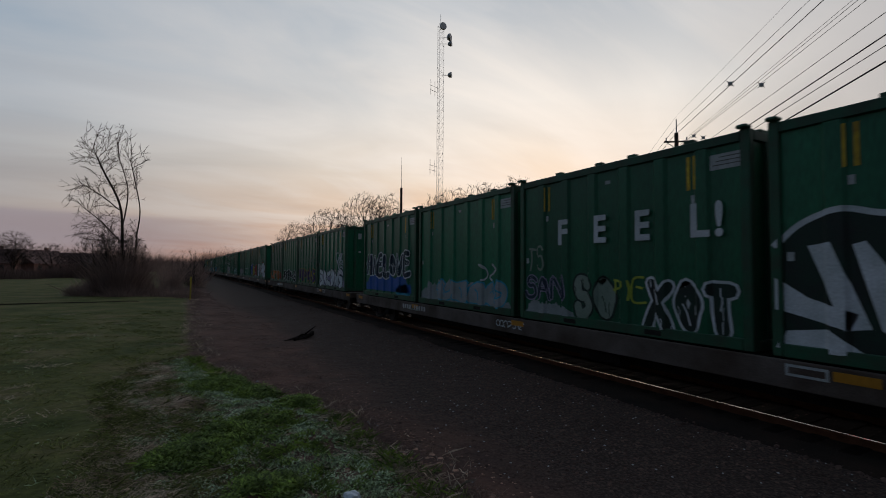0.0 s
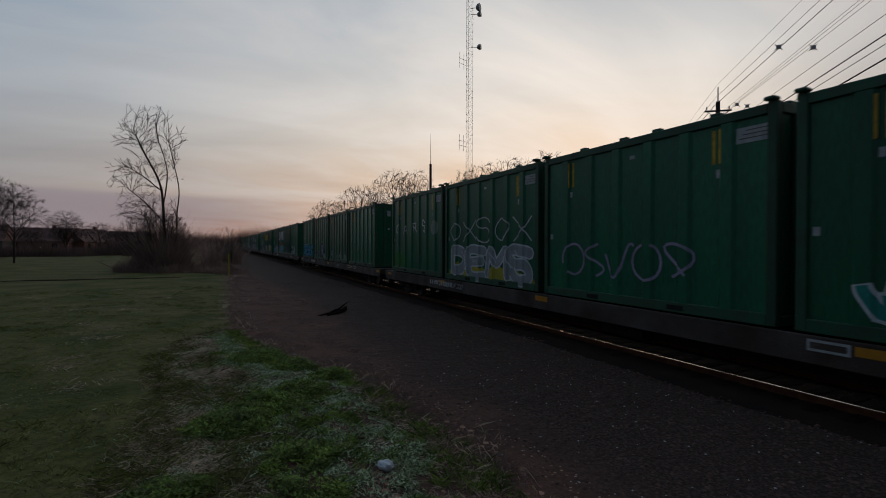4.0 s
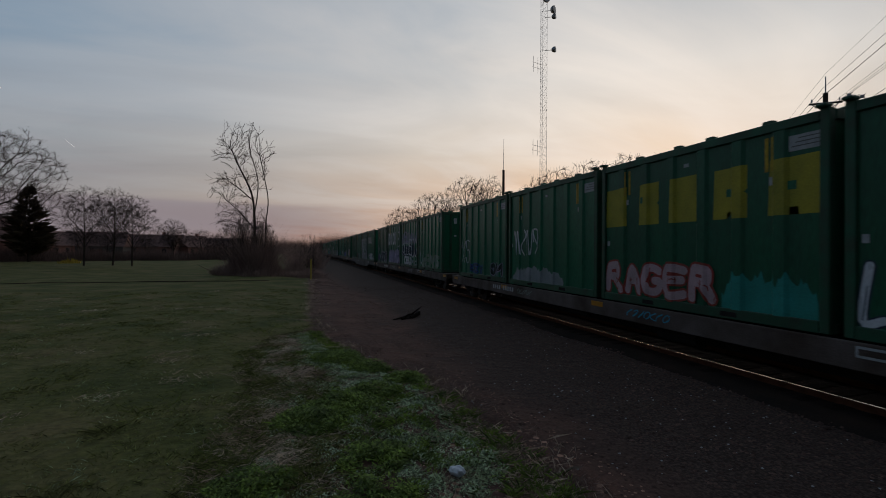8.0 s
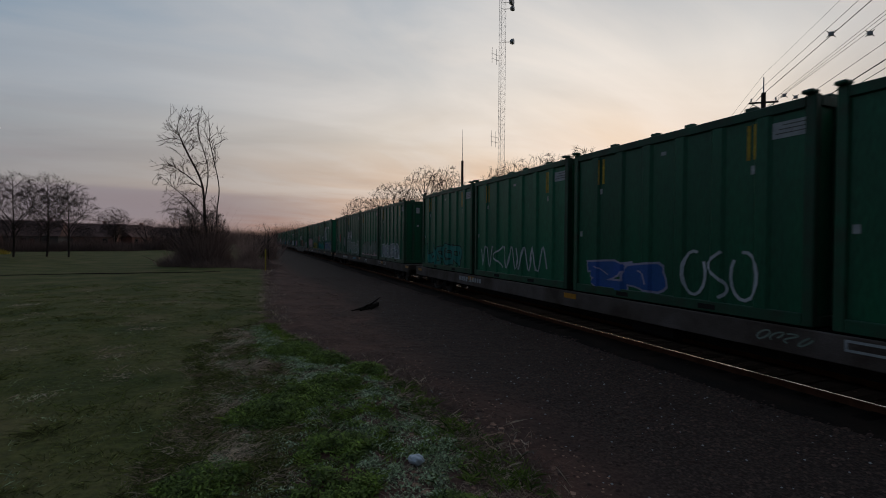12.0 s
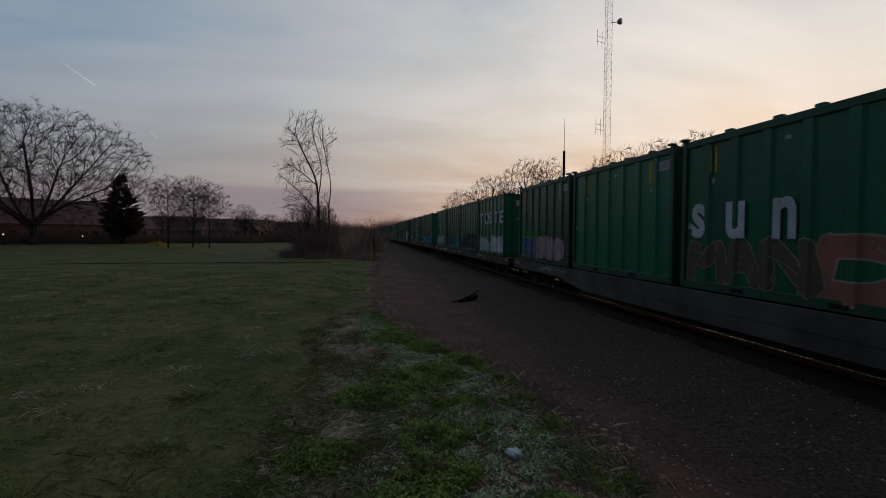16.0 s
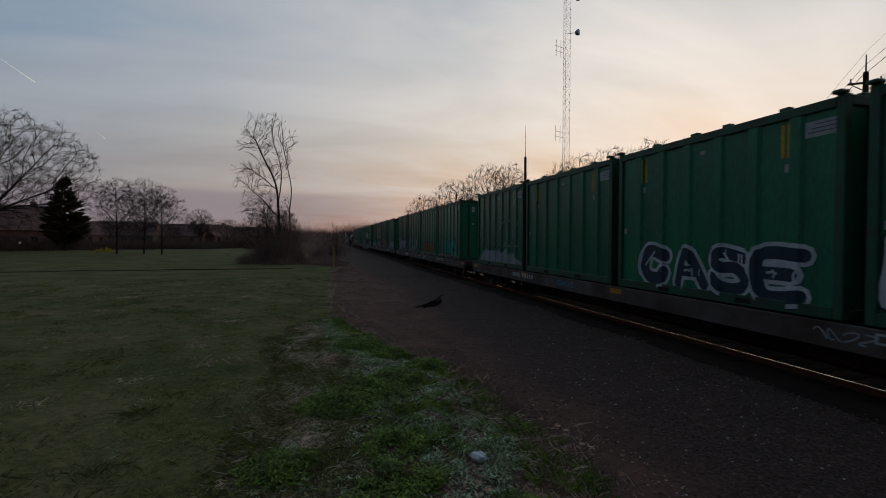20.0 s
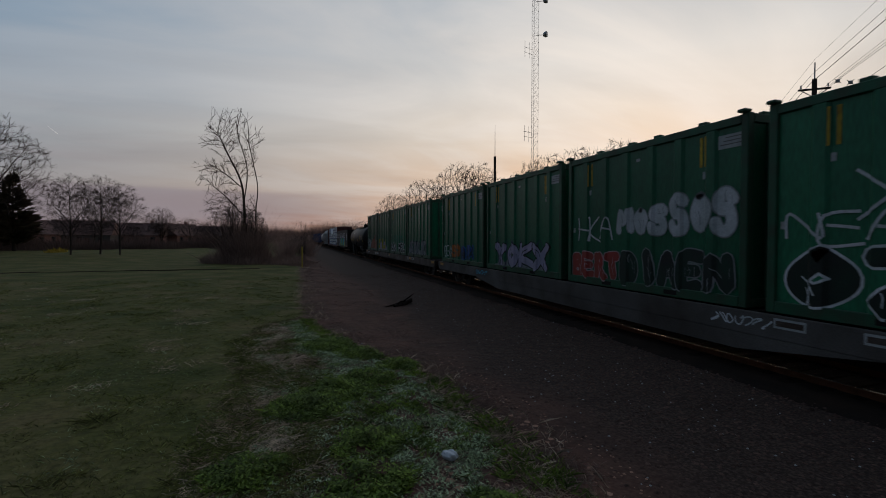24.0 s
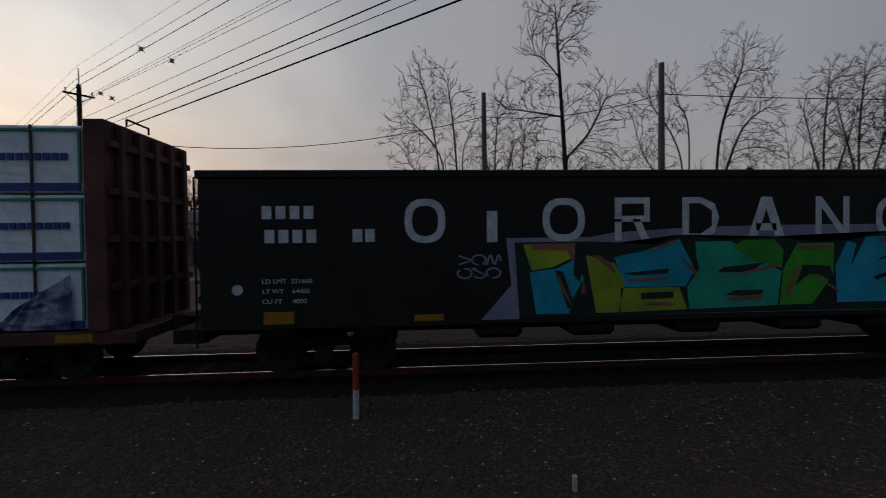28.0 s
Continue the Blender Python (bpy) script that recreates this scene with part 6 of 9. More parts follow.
    mural("mural_colour", [[(0.01, 0.03), (-0.005, 0.6), (0.06, 0.64), (0.11, 0.78), (0.125, 0.5), (0.095, 0.2), (0.09, 0.03)], [(0.22, 0.5), (0.2, 0.78), (0.27, 0.86), (0.36, 1.02), (0.40, 0.6), (0.375, 0.37), (0.22, 0.37)],
                           [(0.765, 0.1), (0.76, 0.62), (0.79, 0.96), (0.815, 0.93), (0.80, 0.6), (0.84, 0.7), (0.84, 1.02), (0.99, 1.05), (0.975, 0.1)]], ink("cyan"), 0.008)
    mural("mural_colour", [[(0.385, 0.05), (0.38, 0.36), (0.41, 0.6), (0.395, 0.98), (0.49, 0.98), (0.62, 0.55), (0.61, 0.08)]], ink("teal"), 0.008)
    mural("mural_colour", [[(0.495, 0.9), (0.52, 0.99), (0.60, 1.0), (0.625, 0.85), (0.62, 0.6), (0.55, 0.7)], [(0.615, 0.08), (0.625, 0.6), (0.66, 0.94), (0.755, 0.94), (0.755, 0.5), (0.70, 0.09)]], ink("green"), 0.009)
    mural("mural_gap", [[(0.055, 0.62), (0.075, 0.6), (0.105, 0.1), (0.085, 0.1)], [(0.105, 0.98), (0.14, 0.97), (0.115, 0.45), (0.10, 0.55)], [(0.22, 0.56), (0.335, 0.62), (0.33, 0.55), (0.25, 0.53)], [(0.265, 0.2), (0.265, 0.29), (0.345, 0.30), (0.345, 0.21)],
                        [(0.455, 0.55), (0.47, 0.62), (0.575, 0.68), (0.54, 0.55)], [(0.475, 0.24), (0.5, 0.30), (0.575, 0.30), (0.56, 0.20)], [(0.655, 0.35), (0.675, 0.64), (0.745, 0.62), (0.762, 0.36), (0.715, 0.5), (0.69, 0.5)],
                        [(0.86, 0.45), (0.945, 0.5), (0.935, 0.58), (0.87, 0.40)], [(0.87, 0.68), (0.935, 0.78), (0.93, 0.85), (0.88, 0.72)], [(0.38, 0.99), (0.40, 0.98), (0.405, 0.6), (0.395, 0.6)]], spray("black", COL["black"]), 0.012)
    mural("mural_pink", [[(0.0, 0.9), (0.0, 0.98), (0.105, 0.98), (0.10, 0.7), (0.085, 0.88)], [(0.06, 0.6), (0.07, 0.35), (0.10, 0.1), (0.08, 0.35)], [(0.125, 0.5), (0.13, 0.3), (0.118, 0.3)], [(0.145, 0.82), (0.17, 0.8), (0.205, 0.55), (0.19, 0.7)],
                         [(0.34, 1.0), (0.36, 0.98), (0.27, 0.82), (0.30, 0.9)], [(0.225, 0.48), (0.33, 0.5), (0.33, 0.46), (0.24, 0.44)], [(0.27, 0.15), (0.34, 0.16), (0.345, 0.1), (0.28, 0.12)], [(0.36, 0.8), (0.4, 0.5), (0.405, 0.56)],
                         [(0.46, 0.48), (0.6, 0.6), (0.61, 0.66), (0.5, 0.5)], [(0.47, 0.2), (0.57, 0.24), (0.57, 0.17), (0.5, 0.15)], [(0.66, 0.9), (0.75, 0.92), (0.745, 0.86), (0.67, 0.85)], [(0.64, 0.2), (0.665, 0.6), (0.655, 0.6), (0.63, 0.3)],
                         [(0.70, 0.5), (0.765, 0.3), (0.77, 0.24), (0.71, 0.45)], [(0.87, 1.0), (0.985, 1.02), (0.98, 0.97), (0.88, 0.94)], [(0.9, 0.76), (0.95, 0.84), (0.95, 0.78), (0.91, 0.7)], [(0.88, 0.37), (0.96, 0.46), (0.96, 0.41), (0.9, 0.33)]], spray("salmon", COL["salmon"]), 0.015)
    bm = bmesh.new()
    scrawl(bm, 4.3, 5.05, 1.98, 2.15, 3, rng, 0.03)
    scrawl(bm, 4.3, 5.05, 1.75, 1.92, 3, rng, 0.03)
    drape(bm, e, "small_tag", spray("lilac", COL["lilac"]), 0.004, plain=(x, L))
    add_trucks(e, (1.9, L - 1.9))
    couplers(e, -0.5, L + 0.5)
    rolls(e, TRACK_X, u0, 0)
    return e


def lumber_car(u0, u1):
    e = thing("lumber_car", "brown centre-beam flat car with tall end walls", "lumber car", group="mixed freight cars")
    L, w = u1 - u0, 1.4
    part("deck", boxes((-w, w, -0.4, L + 0.4, 0.72, 0.95), bevel=0.02), BROWN, e)
    part("center_beam", boxes((-0.07, 0.07, 0.4, L - 0.4, 0.95, 4.35)), BROWN, e)
    for y, s in ((0.0, 1), (L, -1)):
        a, b = min(y, y + s * 0.35), max(y, y + s * 0.35)
        part("end_wall", boxes((-w - 0.05, w + 0.05, a, b, 0.95, 4.50), bevel=0.02), BROWN, e)
        for x in (-1.1, -0.55, 0, 0.55, 1.1):
            part("end_rib", boxes((x - 0.08, x + 0.08, min(y, y - s * 0.12), max(y, y - s * 0.12), 0.95, 4.45), bevel=0.02), BROWN, e)
        for z in (1.7, 2.5, 3.3, 4.1):
            part("end_beam", boxes((-w, w, min(y, y - s * 0.09), max(y, y - s * 0.09), z - 0.06, z + 0.06), bevel=0.01), BROWN, e)
    part("top_railing", tubes(((-0.9, -0.05, 4.5), (-0.9, -0.05, 4.62), 0.02), ((-0.9, -0.05, 4.62), (-0.2, -0.05, 4.62), 0.02), ((-0.2, -0.05, 4.62), (-0.2, -0.05, 4.5), 0.02), n=6), BROWN, e)
    for y in (0.6, 6.0, 12.0, 18.0, L - 1.0):
        part("amber_tape", boxes((-w - 0.006, -w + 0.002, y - 0.3, y + 0.3, 0.77, 0.91)), REFLECT, e, "amber reflective tape")
    add_trucks(e, (1.9, L - 1.9))
    couplers(e, -0.4, L + 0.4)
    rolls(e, TRACK_X, u0, 0)
    tiers = [(0.97, 2.10), (2.13, 3.26), (3.29, 4.40)]
    rng = random.Random(8)
    proto = {}
    n = int((L - 0.9) // 4.9)
    for sx in (-1, 1):
        for i in range(n + 0):
            y = 0.42 + i * 4.95
            for ti, (a, b) in enumerate(tiers):
                if ti == 2 and i == 2:
                    continue
                h = b - a
                if not proto:
                    p = thing("lumber_bundle", "white plastic-wrapped lumber bundle with blue print bars", "lumber", group="lumber bundles")
                    bm = bmesh.new()
                    box(bm, -0.6, 0.6, 0, 4.85, 0, h, bevel=0.03)
                    bmesh.ops.subdivide_edges(bm, edges=[q for q in bm.edges if q.calc_length() > 1.0], cuts=15, use_grid_fill=True)
                    for v in bm.verts:
                        v.co += Vector([noise.noise(v.co * 2.1 + Vector((k * 7, 0, 0))) * 0.012 for k in range(3)])
                        fold = abs(noise.noise(Vector((v.co.y * 1.1 + v.co.z * 1.7, v.co.y * 0.3 - v.co.z * 0.9, 4)) * 1.6))
                        v.co.x *= 1.0 - 0.07 * max(0.0, 0.35 - fold)
                    part("wrap", bm, WRAP, p)
                    part("blue_band", boxes((-0.634, -0.60, 0.05, 4.8, 0.03, 0.16)), WRAP_BLUE, p)
                    part("green_edge", boxes((-0.634, -0.60, 0.03, 4.82, h - 0.10, h - 0.06)), WRAP_GREEN, p)
                    part("green_edge", boxes((-0.634, -0.60, 0.03, 0.07, 0.16, h - 0.1)), WRAP_GREEN, p)
                    for q in range(3):
                        for k in range(9):
                            y0 = 0.25 + q * 1.55 + k * 0.14
                            part("print_bar", boxes((-0.632, -0.60, y0, y0 + 0.10, 0.55, 0.66)), WRAP_BLUE, p)
                    for q in (0.8, 2.4, 4.0):
                        part("strap", boxes((-0.636, -0.60, q, q + 0.03, 0, h)), SILL, p)
                    proto["p"] = p
                    o = p
                else:
                    o = copy_thing(proto["p"], pose(0, 0, 0))
                if sx > 0:
                    rolls(o, TRACK_X + 0.72, u0 + y + 4.85, a, 180)
                else:
                    rolls(o, TRACK_X - 0.72, u0 + y, a)
    # the wrap of the lowest bundle by the end wall hangs torn
    bm = bmesh.new()
    n = 9
    grid = [[bm.verts.new((-0.655 - 0.07 * abs(noise.noise(Vector((i * 0.5, j * 0.6, 2)))) - 0.02 * (i % 2), 0.22 + 1.25 * i / n * (1 - 0.35 * j / n) + 0.10 * noise.noise(Vector((i, j, 7))), 0.02 + 0.92 * j / n * (1 - 0.55 * i / n))) for j in range(n + 1)] for i in range(n + 1)]
    for i in range(n):
        for j in range(n):
            bm.faces.new((grid[i][j], grid[i][j + 1], grid[i + 1][j + 1], grid[i + 1][j]))
    part("torn_wrap", bm, TORN, proto["p"], "torn grey and blue plastic hanging loose")
    return e


def hopper(u0, u1):
    e = thing("hopper_car", "pale grey covered hopper car with rounded sides", "hopper car", group="mixed freight cars")
    L = u1 - u0
    bm = bmesh.new()
    prof = [(-1.2, 1.0), (-1.55, 1.7), (-1.6, 2.6), (-1.5, 3.5), (-1.15, 4.1), (-0.5, 4.35), (0.5, 4.35), (1.15, 4.1), (1.5, 3.5), (1.6, 2.6), (1.55, 1.7), (1.2, 1.0)]
    rows = [[bm.verts.new((x, y, z)) for x, z in prof] for y in (0.8, L - 0.8)]
    for i in range(len(prof) - 1):
        bm.faces.new((rows[0][i], rows[0][i + 1], rows[1][i + 1], rows[1][i]))
    bm.faces.new(rows[0][::-1]), bm.faces.new(rows[1])
    bmesh.ops.recalc_face_normals(bm, faces=bm.faces)
    part("hopper_body", bm, HOPPER, e)
    for i in range(8):
        y = 0.9 + (L - 1.9) * i / 7
        part("side_rib", boxes((-1.64, -1.52, y, y + 0.1, 1.5, 3.3), bevel=0.01), HOPPER, e)
    part("roof_walk", boxes((-0.4, 0.4, 0.4, L - 0.4, 4.42, 4.47)), GALV, e)
    part("side_sill", boxes((-1.5, 1.5, 0, L, 0.85, 1.05)), HOPPER, e)
    for y in (L * 0.3, L * 0.5, L * 0.7):
        b2 = bmesh.new()
        r = bmesh.ops.create_cone(b2, cap_ends=True, segments=4, radius1=0.4, radius2=1.4, depth=0.8)
        bmesh.ops.transform(b2, matrix=Matrix.Translation((0, y, 0.72)) @ Matrix.Rotation(radians(45), 4, "Z"), verts=r["verts"])
        part("discharge_chute", b2, HOPPER, e)
    add_trucks(e, (1.6, L - 1.6))
    couplers(e, 0, L)
    rolls(e, TRACK_X, u0, 0)


def blue_flat(u0):
    e = thing("blue_gondola_car", "faded blue high-sided gondola car far down the train", "gondola", group="blue gondola cars")
    L = 16.0
    for sx in (-1, 1):
        a, b = (sx * 1.55 - 0.06, sx * 1.55) if sx > 0 else (sx * 1.55, sx * 1.55 + 0.06)
        part("side_wall", boxes((a, b, 0, L, 0.95, 3.7)), BLUECAR, e)
        for i in range(11):
            y = 0.2 + i * 1.55
            part("side_rib", boxes((sx * 1.6 - 0.05, sx * 1.6 + 0.05, y, y + 0.12, 0.95, 3.65)), BLUECAR, e)
    part("end_wall", boxes((-1.5, 1.5, 0, 0.06, 0.95, 3.6)), BLUECAR, e)
    part("end_wall", boxes((-1.5, 1.5, L - 0.06, L, 0.95, 3.6)), BLUECAR, e)
    part("floor", boxes((-1.5, 1.5, 0.06, L - 0.06, 0.95, 1.05)), DARK, e)
    add_trucks(e, (1.8, L - 1.8))
    couplers(e, 0, L)
    return e


tank_car(566.2, 579.05, BLACKTANK, 1.40, "black tank car with yellow stripes and a top railing")
gondola(580.85, 598.2)
lumber_car(599.75, 622.4)
hopper(624.2, 637.4)
tank_car(639.2, 651.5, HOPPER, 1.40, "pale grey tank car", pale=True)
bf = rolls(blue_flat(653.4), TRACK_X, 653.4, 0)
for i in range(1, 7):
    rolls(copy_thing(bf, pose(0, 0, 0)), TRACK_X, 653.4 + 17.4 * i, 0)


# ---- beyond the track: tower, poles, wires ----
def polar(az, r, z=0.0):
    """A place by its bearing (degrees left of the track's direction) and distance."""
    a = radians(az)
    return Vector((-math.sin(a) * r, math.cos(a) * r, z))


def radio_tower():
    r = 128.0
    base = polar(-29.05, r)
    H = 2.45 + r * math.tan(radians(28.2))
    e = thing("radio_tower", "tall galvanised lattice radio tower with dishes and antennas", "radio tower", pose(base.x, base.y, -0.1, 0, 0, 20))
    w = 1.02
    cor = [Vector((w * math.cos(a), w * math.sin(a), 0)) for a in (radians(90), radians(210), radians(330))]
    for c in cor:
        part("tower_leg", tubes((c, c + Vector((0, 0, H)), 0.04), n=5), GALV, e)
    n = int(H / 2.0)
    for k in range(3):
        a, b = cor[k], cor[(k + 1) % 3]
        rows = []
        for i in range(n):
            z0, z1 = H * i / n, H * (i + 1) / n
            rows.append((a + Vector((0, 0, z0)), b + Vector((0, 0, z1)), 0.014))
            rows.append((b + Vector((0, 0, z0)), a + Vector((0, 0, z1)), 0.014))
            rows.append((a + Vector((0, 0, z1)), b + Vector((0, 0, z1)), 0.016))
        part("lattice_face", tubes(*rows, n=4), GALV, e)

    def dish(z, side, rad):
        bm = bmesh.new()
        p = Vector((side * (w + 0.9), -w - 0.4, z))
        d = Vector((side * 0.5, -1, 0)).normalized()
        tube(bm, p, p + d * 0.5, rad * 0.6, rad, n=18)
        tube(bm, p + d * 0.5, p + d * 1.0, rad, rad, n=18)
        tube(bm, (side * w * 0.5, 0, z), p, 0.08, n=6)
        part("microwave_dish", bm, GALV, e)
    top = lambda el: 2.45 + r * math.tan(radians(el))
    dish(top(27.6), -0.6, 1.0)
    dish(top(26.9), 0.7, 1.0)
    dish(top(26.3), 0.9, 0.7)
    dish(top(23.0), 0.9, 0.75)
    for el in (21.4, 12.4):
        z = top(el)
        rows = [((-w, 0, z), (-w - 3.2, 0, z), 0.05), ((-w, 0, z - 1.3), (-w - 3.2, 0, z - 1.3), 0.05)]
        for x in (-1.4, -3.1):
            rows.append(((x - 0.8, 0, z - 2.6), (x - 0.8, 0, z + 1.6), 0.045))
        part("whip_array", tubes(*rows, n=5), GALV, e)
    part("lightning_rod", tubes(((0, 0, H), (0, 0, H + 3.0), 0.05), n=5), GALV, e)


radio_tower()


def utility_pole(p, h, arms, label, lamp=False):
    e = thing("utility_pole", label, "utility pole", pose(p.x, p.y, -0.15), group="utility poles")
    part("pole", tubes(((0, 0, 0), (0, 0, h), 0.17, 0.11), n=10), GREYPOLE if "slim" in label else WOODPOLE, e)
    return e


WIRE_DIR = Vector((-0.63, -0.775, 0)).normalized()
P1 = polar(-56.4, 31.0)
P2 = polar(-50.4, 46.0)


def power_line():
    h = 10.85
    e = utility_pole(P1, h, 0, "tall dark wooden utility pole with crossarms and transformer gear")
    side = WIRE_DIR.cross(Vector((0, 0, 1)))
    q = math.degrees(math.atan2(side.y, side.x))

    def arm(z, l, name="crossarm"):
        o = part(name, boxes((-l, l, -0.045, 0.045, z - 0.045, z + 0.045), bevel=0.01), WOODPOLE, e)
        o.matrix_basis = pose(0, 0, 0, 0, 0, q)
    arm(10.33, 0.70)
    arm(6.3, 1.1)
    arm(5.6, 0.9)
    part("ridge_pin", tubes(((0, 0, h - 0.1), (0, 0, h + 0.85), 0.04, 0.03), n=6), GALV, e)
    for s in (-0.58, 0.58):
        v = side * s
        part("insulator", tubes(((v.x, v.y, 10.40), (v.x, v.y, 10.58), 0.035), n=8), PLATE, e)
    part("cable_drum", tubes(((0.5, 0.4, 8.05), (0.75, 0.6, 8.05), 0.2), n=12), DARK, e)
    for s in (-1, 1):
        part("arm_brace", tubes(((0, 0, 9.9), tuple(side * 0.55 * s + Vector((0, 0, 10.28))), 0.025), n=5), GALV, e)
    e2 = utility_pole(P2, 9.6, 0, "lower dark wooden utility pole farther along the road")
    part("transformer", tubes(((0.45, 0, 7.0), (0.45, 0, 8.0), 0.3), n=12), GALV, e2)
    o = part("crossarm", boxes((-0.9, 0.9, -0.06, 0.06, 9.1, 9.24)), WOODPOLE, e2)
    o.matrix_basis = pose(0, 0, 0, 0, 0, q)
    # next pole, beyond the camera, carries the wires on
    P0 = P1 + WIRE_DIR * 46
    e0 = utility_pole(P0, 13.0, 0, "tall dark wooden utility pole behind the verge")
    part("crossarm", boxes((-0.8, 0.8, -0.06, 0.06, 11.3, 11.45)), WOODPOLE, e0).matrix_basis = pose(0, 0, 0, 0, 0, q)
    P3 = P2 + (P2 - P1) * 1.3
    specs = [(0.0, 11.72, 0.006, 0.12), (0.12, 10.95, 0.010, 0.12), (0.17, 10.50, 0.016, 0.12), (-0.62, 10.44, 0.008, 0.12), (-0.75, 10.42, 0.009, 0.12), (-0.86, 10.46, 0.009, 0.3),
             (-0.12, 8.98, 0.010, 0.12), (-0.15, 8.42, 0.020, 0.12), (-0.12, 8.12, 0.012, 0.12), (-0.15, 7.72, 0.024, 0.12)]
    for i, (s, z, r, sag) in enumerate(specs):
        a = P0 + side * s + Vector((0, 0, z + 0.9))
        b = P1 + side * s + Vector((0, 0, z))
        c = P2 + side * s * 0.8 + Vector((0, 0, z * 0.81))
        d = P3 + side * s * 0.8 + Vector((0, 0, z * 0.78))
        pts = []
        for p, q_, n in ((a, b, 26), (b, c, 12), (c, d, 12)):
            for k in range(n + (1 if q_ is d else 0)):
                t = k / n
                v = p.lerp(q_, t)
                v.z -= sag * 4 * t * (1 - t) * ((q_ - p).length / 46) ** 2
                pts.append(v)
        o = pyd("overhead_wire", *wire_mesh(pts, r * 1.15), WIRE)
        tagged(o, "dark overhead cable sagging between poles", "cable", group="overhead wires")
    # spacers clipped on the upper wires
    for az, el, k in ((-61.58, 19.1, 22.9), (-64.29, 18.46, 23.2), (-58.1, 14.4, 29.8), (-59.0, 14.1, 29.4)):
        d = polar(az, 1)
        m = thing("line_spacer", "small four-armed spacer clipped on the wires", "spacer", pose(d.x * k, d.y * k, EYE + k * math.tan(radians(el)), 0, 0, q), group="line spacers")
        part("spacer_arms", tubes(((-0.14, 0, -0.12), (0.14, 0, 0.12), 0.015), ((-0.14, 0, 0.12), (0.14, 0, -0.12), 0.015), n=5), WIRE, m)
        part("spacer_clip", boxes((-0.08, 0.08, -0.05, 0.05, -0.08, 0.08), bevel=0.02), PLATE, m)


power_line()


def side_poles():
    """Poles on the far side, and the cable that hangs from the corner pole to them."""
    pr = [polar(-99.3, 23.0), polar(-119.3, 21.0)]
    hs = [EYE + 23 * math.tan(radians(17.1)) + 0.15, EYE + 21 * math.tan(radians(18.4)) + 0.15]
    for p, h in zip(pr, hs):
        utility_pole(p, h, 0, "slim grey wooden pole among bare trees")
    chain = [P1 + Vector((0, 0, 8.1)), pr[0] + Vector((0, 0, hs[0] - 1.3)), pr[1] + Vector((0, 0, hs[1] - 1.4)), polar(-160, 40, 7.5)]
    pts = []
    for a, b in zip(chain, chain[1:]):
        for k in range(14):
            t = k / 14
            v = a.lerp(b, t)
            v.z -= (1.1 if a is chain[0] else 0.4) * 4 * t * (1 - t)
            pts.append(v)
    tagged(pyd("overhead_wire", *wire_mesh(pts, 0.018), WIRE), "dark overhead cable sagging between poles", "cable", group="overhead wires")
    # the lamp pole behind the line pole
    p = polar(-56.6, 33.0) + Vector((0.4, -0.3, 0))
    e = thing("street_lamp", "wooden pole with a curved street lamp arm", "street lamp", pose(p.x, p.y, -0.15))
    H = 7.0
    part("pole", tubes(((0, 0, 0), (0, 0, H), 0.16, 0.12), n=10), WOODPOLE, e)
    d = (polar(-59.8, 33.0) - polar(-56.6, 33.0)).normalized() * 2.3
    part("lamp_arm", tubes(((0, 0, H - 0.5), (d.x * 0.5, d.y * 0.5, H - 0.12), 0.035), ((d.x * 0.5, d.y * 0.5, H - 0.12), (d.x, d.y, H - 0.05), 0.035), n=6), GALV, e)
    part("lamp_head", tubes(((d.x * 0.95, d.y * 0.95, H - 0.05), (d.x * 1.25, d.y * 1.25, H - 0.08), 0.13, 0.16), n=10), GALV, e)
    for z in (H - 0.7, H - 1.25):
        part("crossarm", boxes((-0.7, 0.7, -0.05, 0.05, z - 0.05, z + 0.05)), WOODPOLE, e).matrix_basis = pose(0, 0, 0, 0, 0, -25)
    # pole with a whip antenna beyond the train
    p = polar(-24.35, 60.0)
    e = thing("antenna_mast", "dark mast with a thin whip antenna", "mast", pose(p.x, p.y, -0.15))
    part("mast", tubes(((0, 0, 0), (0, 0, EYE + 60 * math.tan(radians(9.8)) + 0.15), 0.22, 0.16), n=8), WOODPOLE, e)
    part("whip_antenna", tubes(((0, 0, 12.7), (0, 0, EYE + 60 * math.tan(radians(13.6))), 0.04, 0.015), n=5), GALV, e)
    # electricity pole with a box, seen between the cars
    p = polar(-47.2, 34.0)
    e = utility_pole(p, 8.2, 0, "dark wooden pole with a metal box")
    part("meter_box", boxes((-0.35, 0.35, -0.4, -0.15, 5.6, 6.3), bevel=0.03), GALV, e)


side_poles()


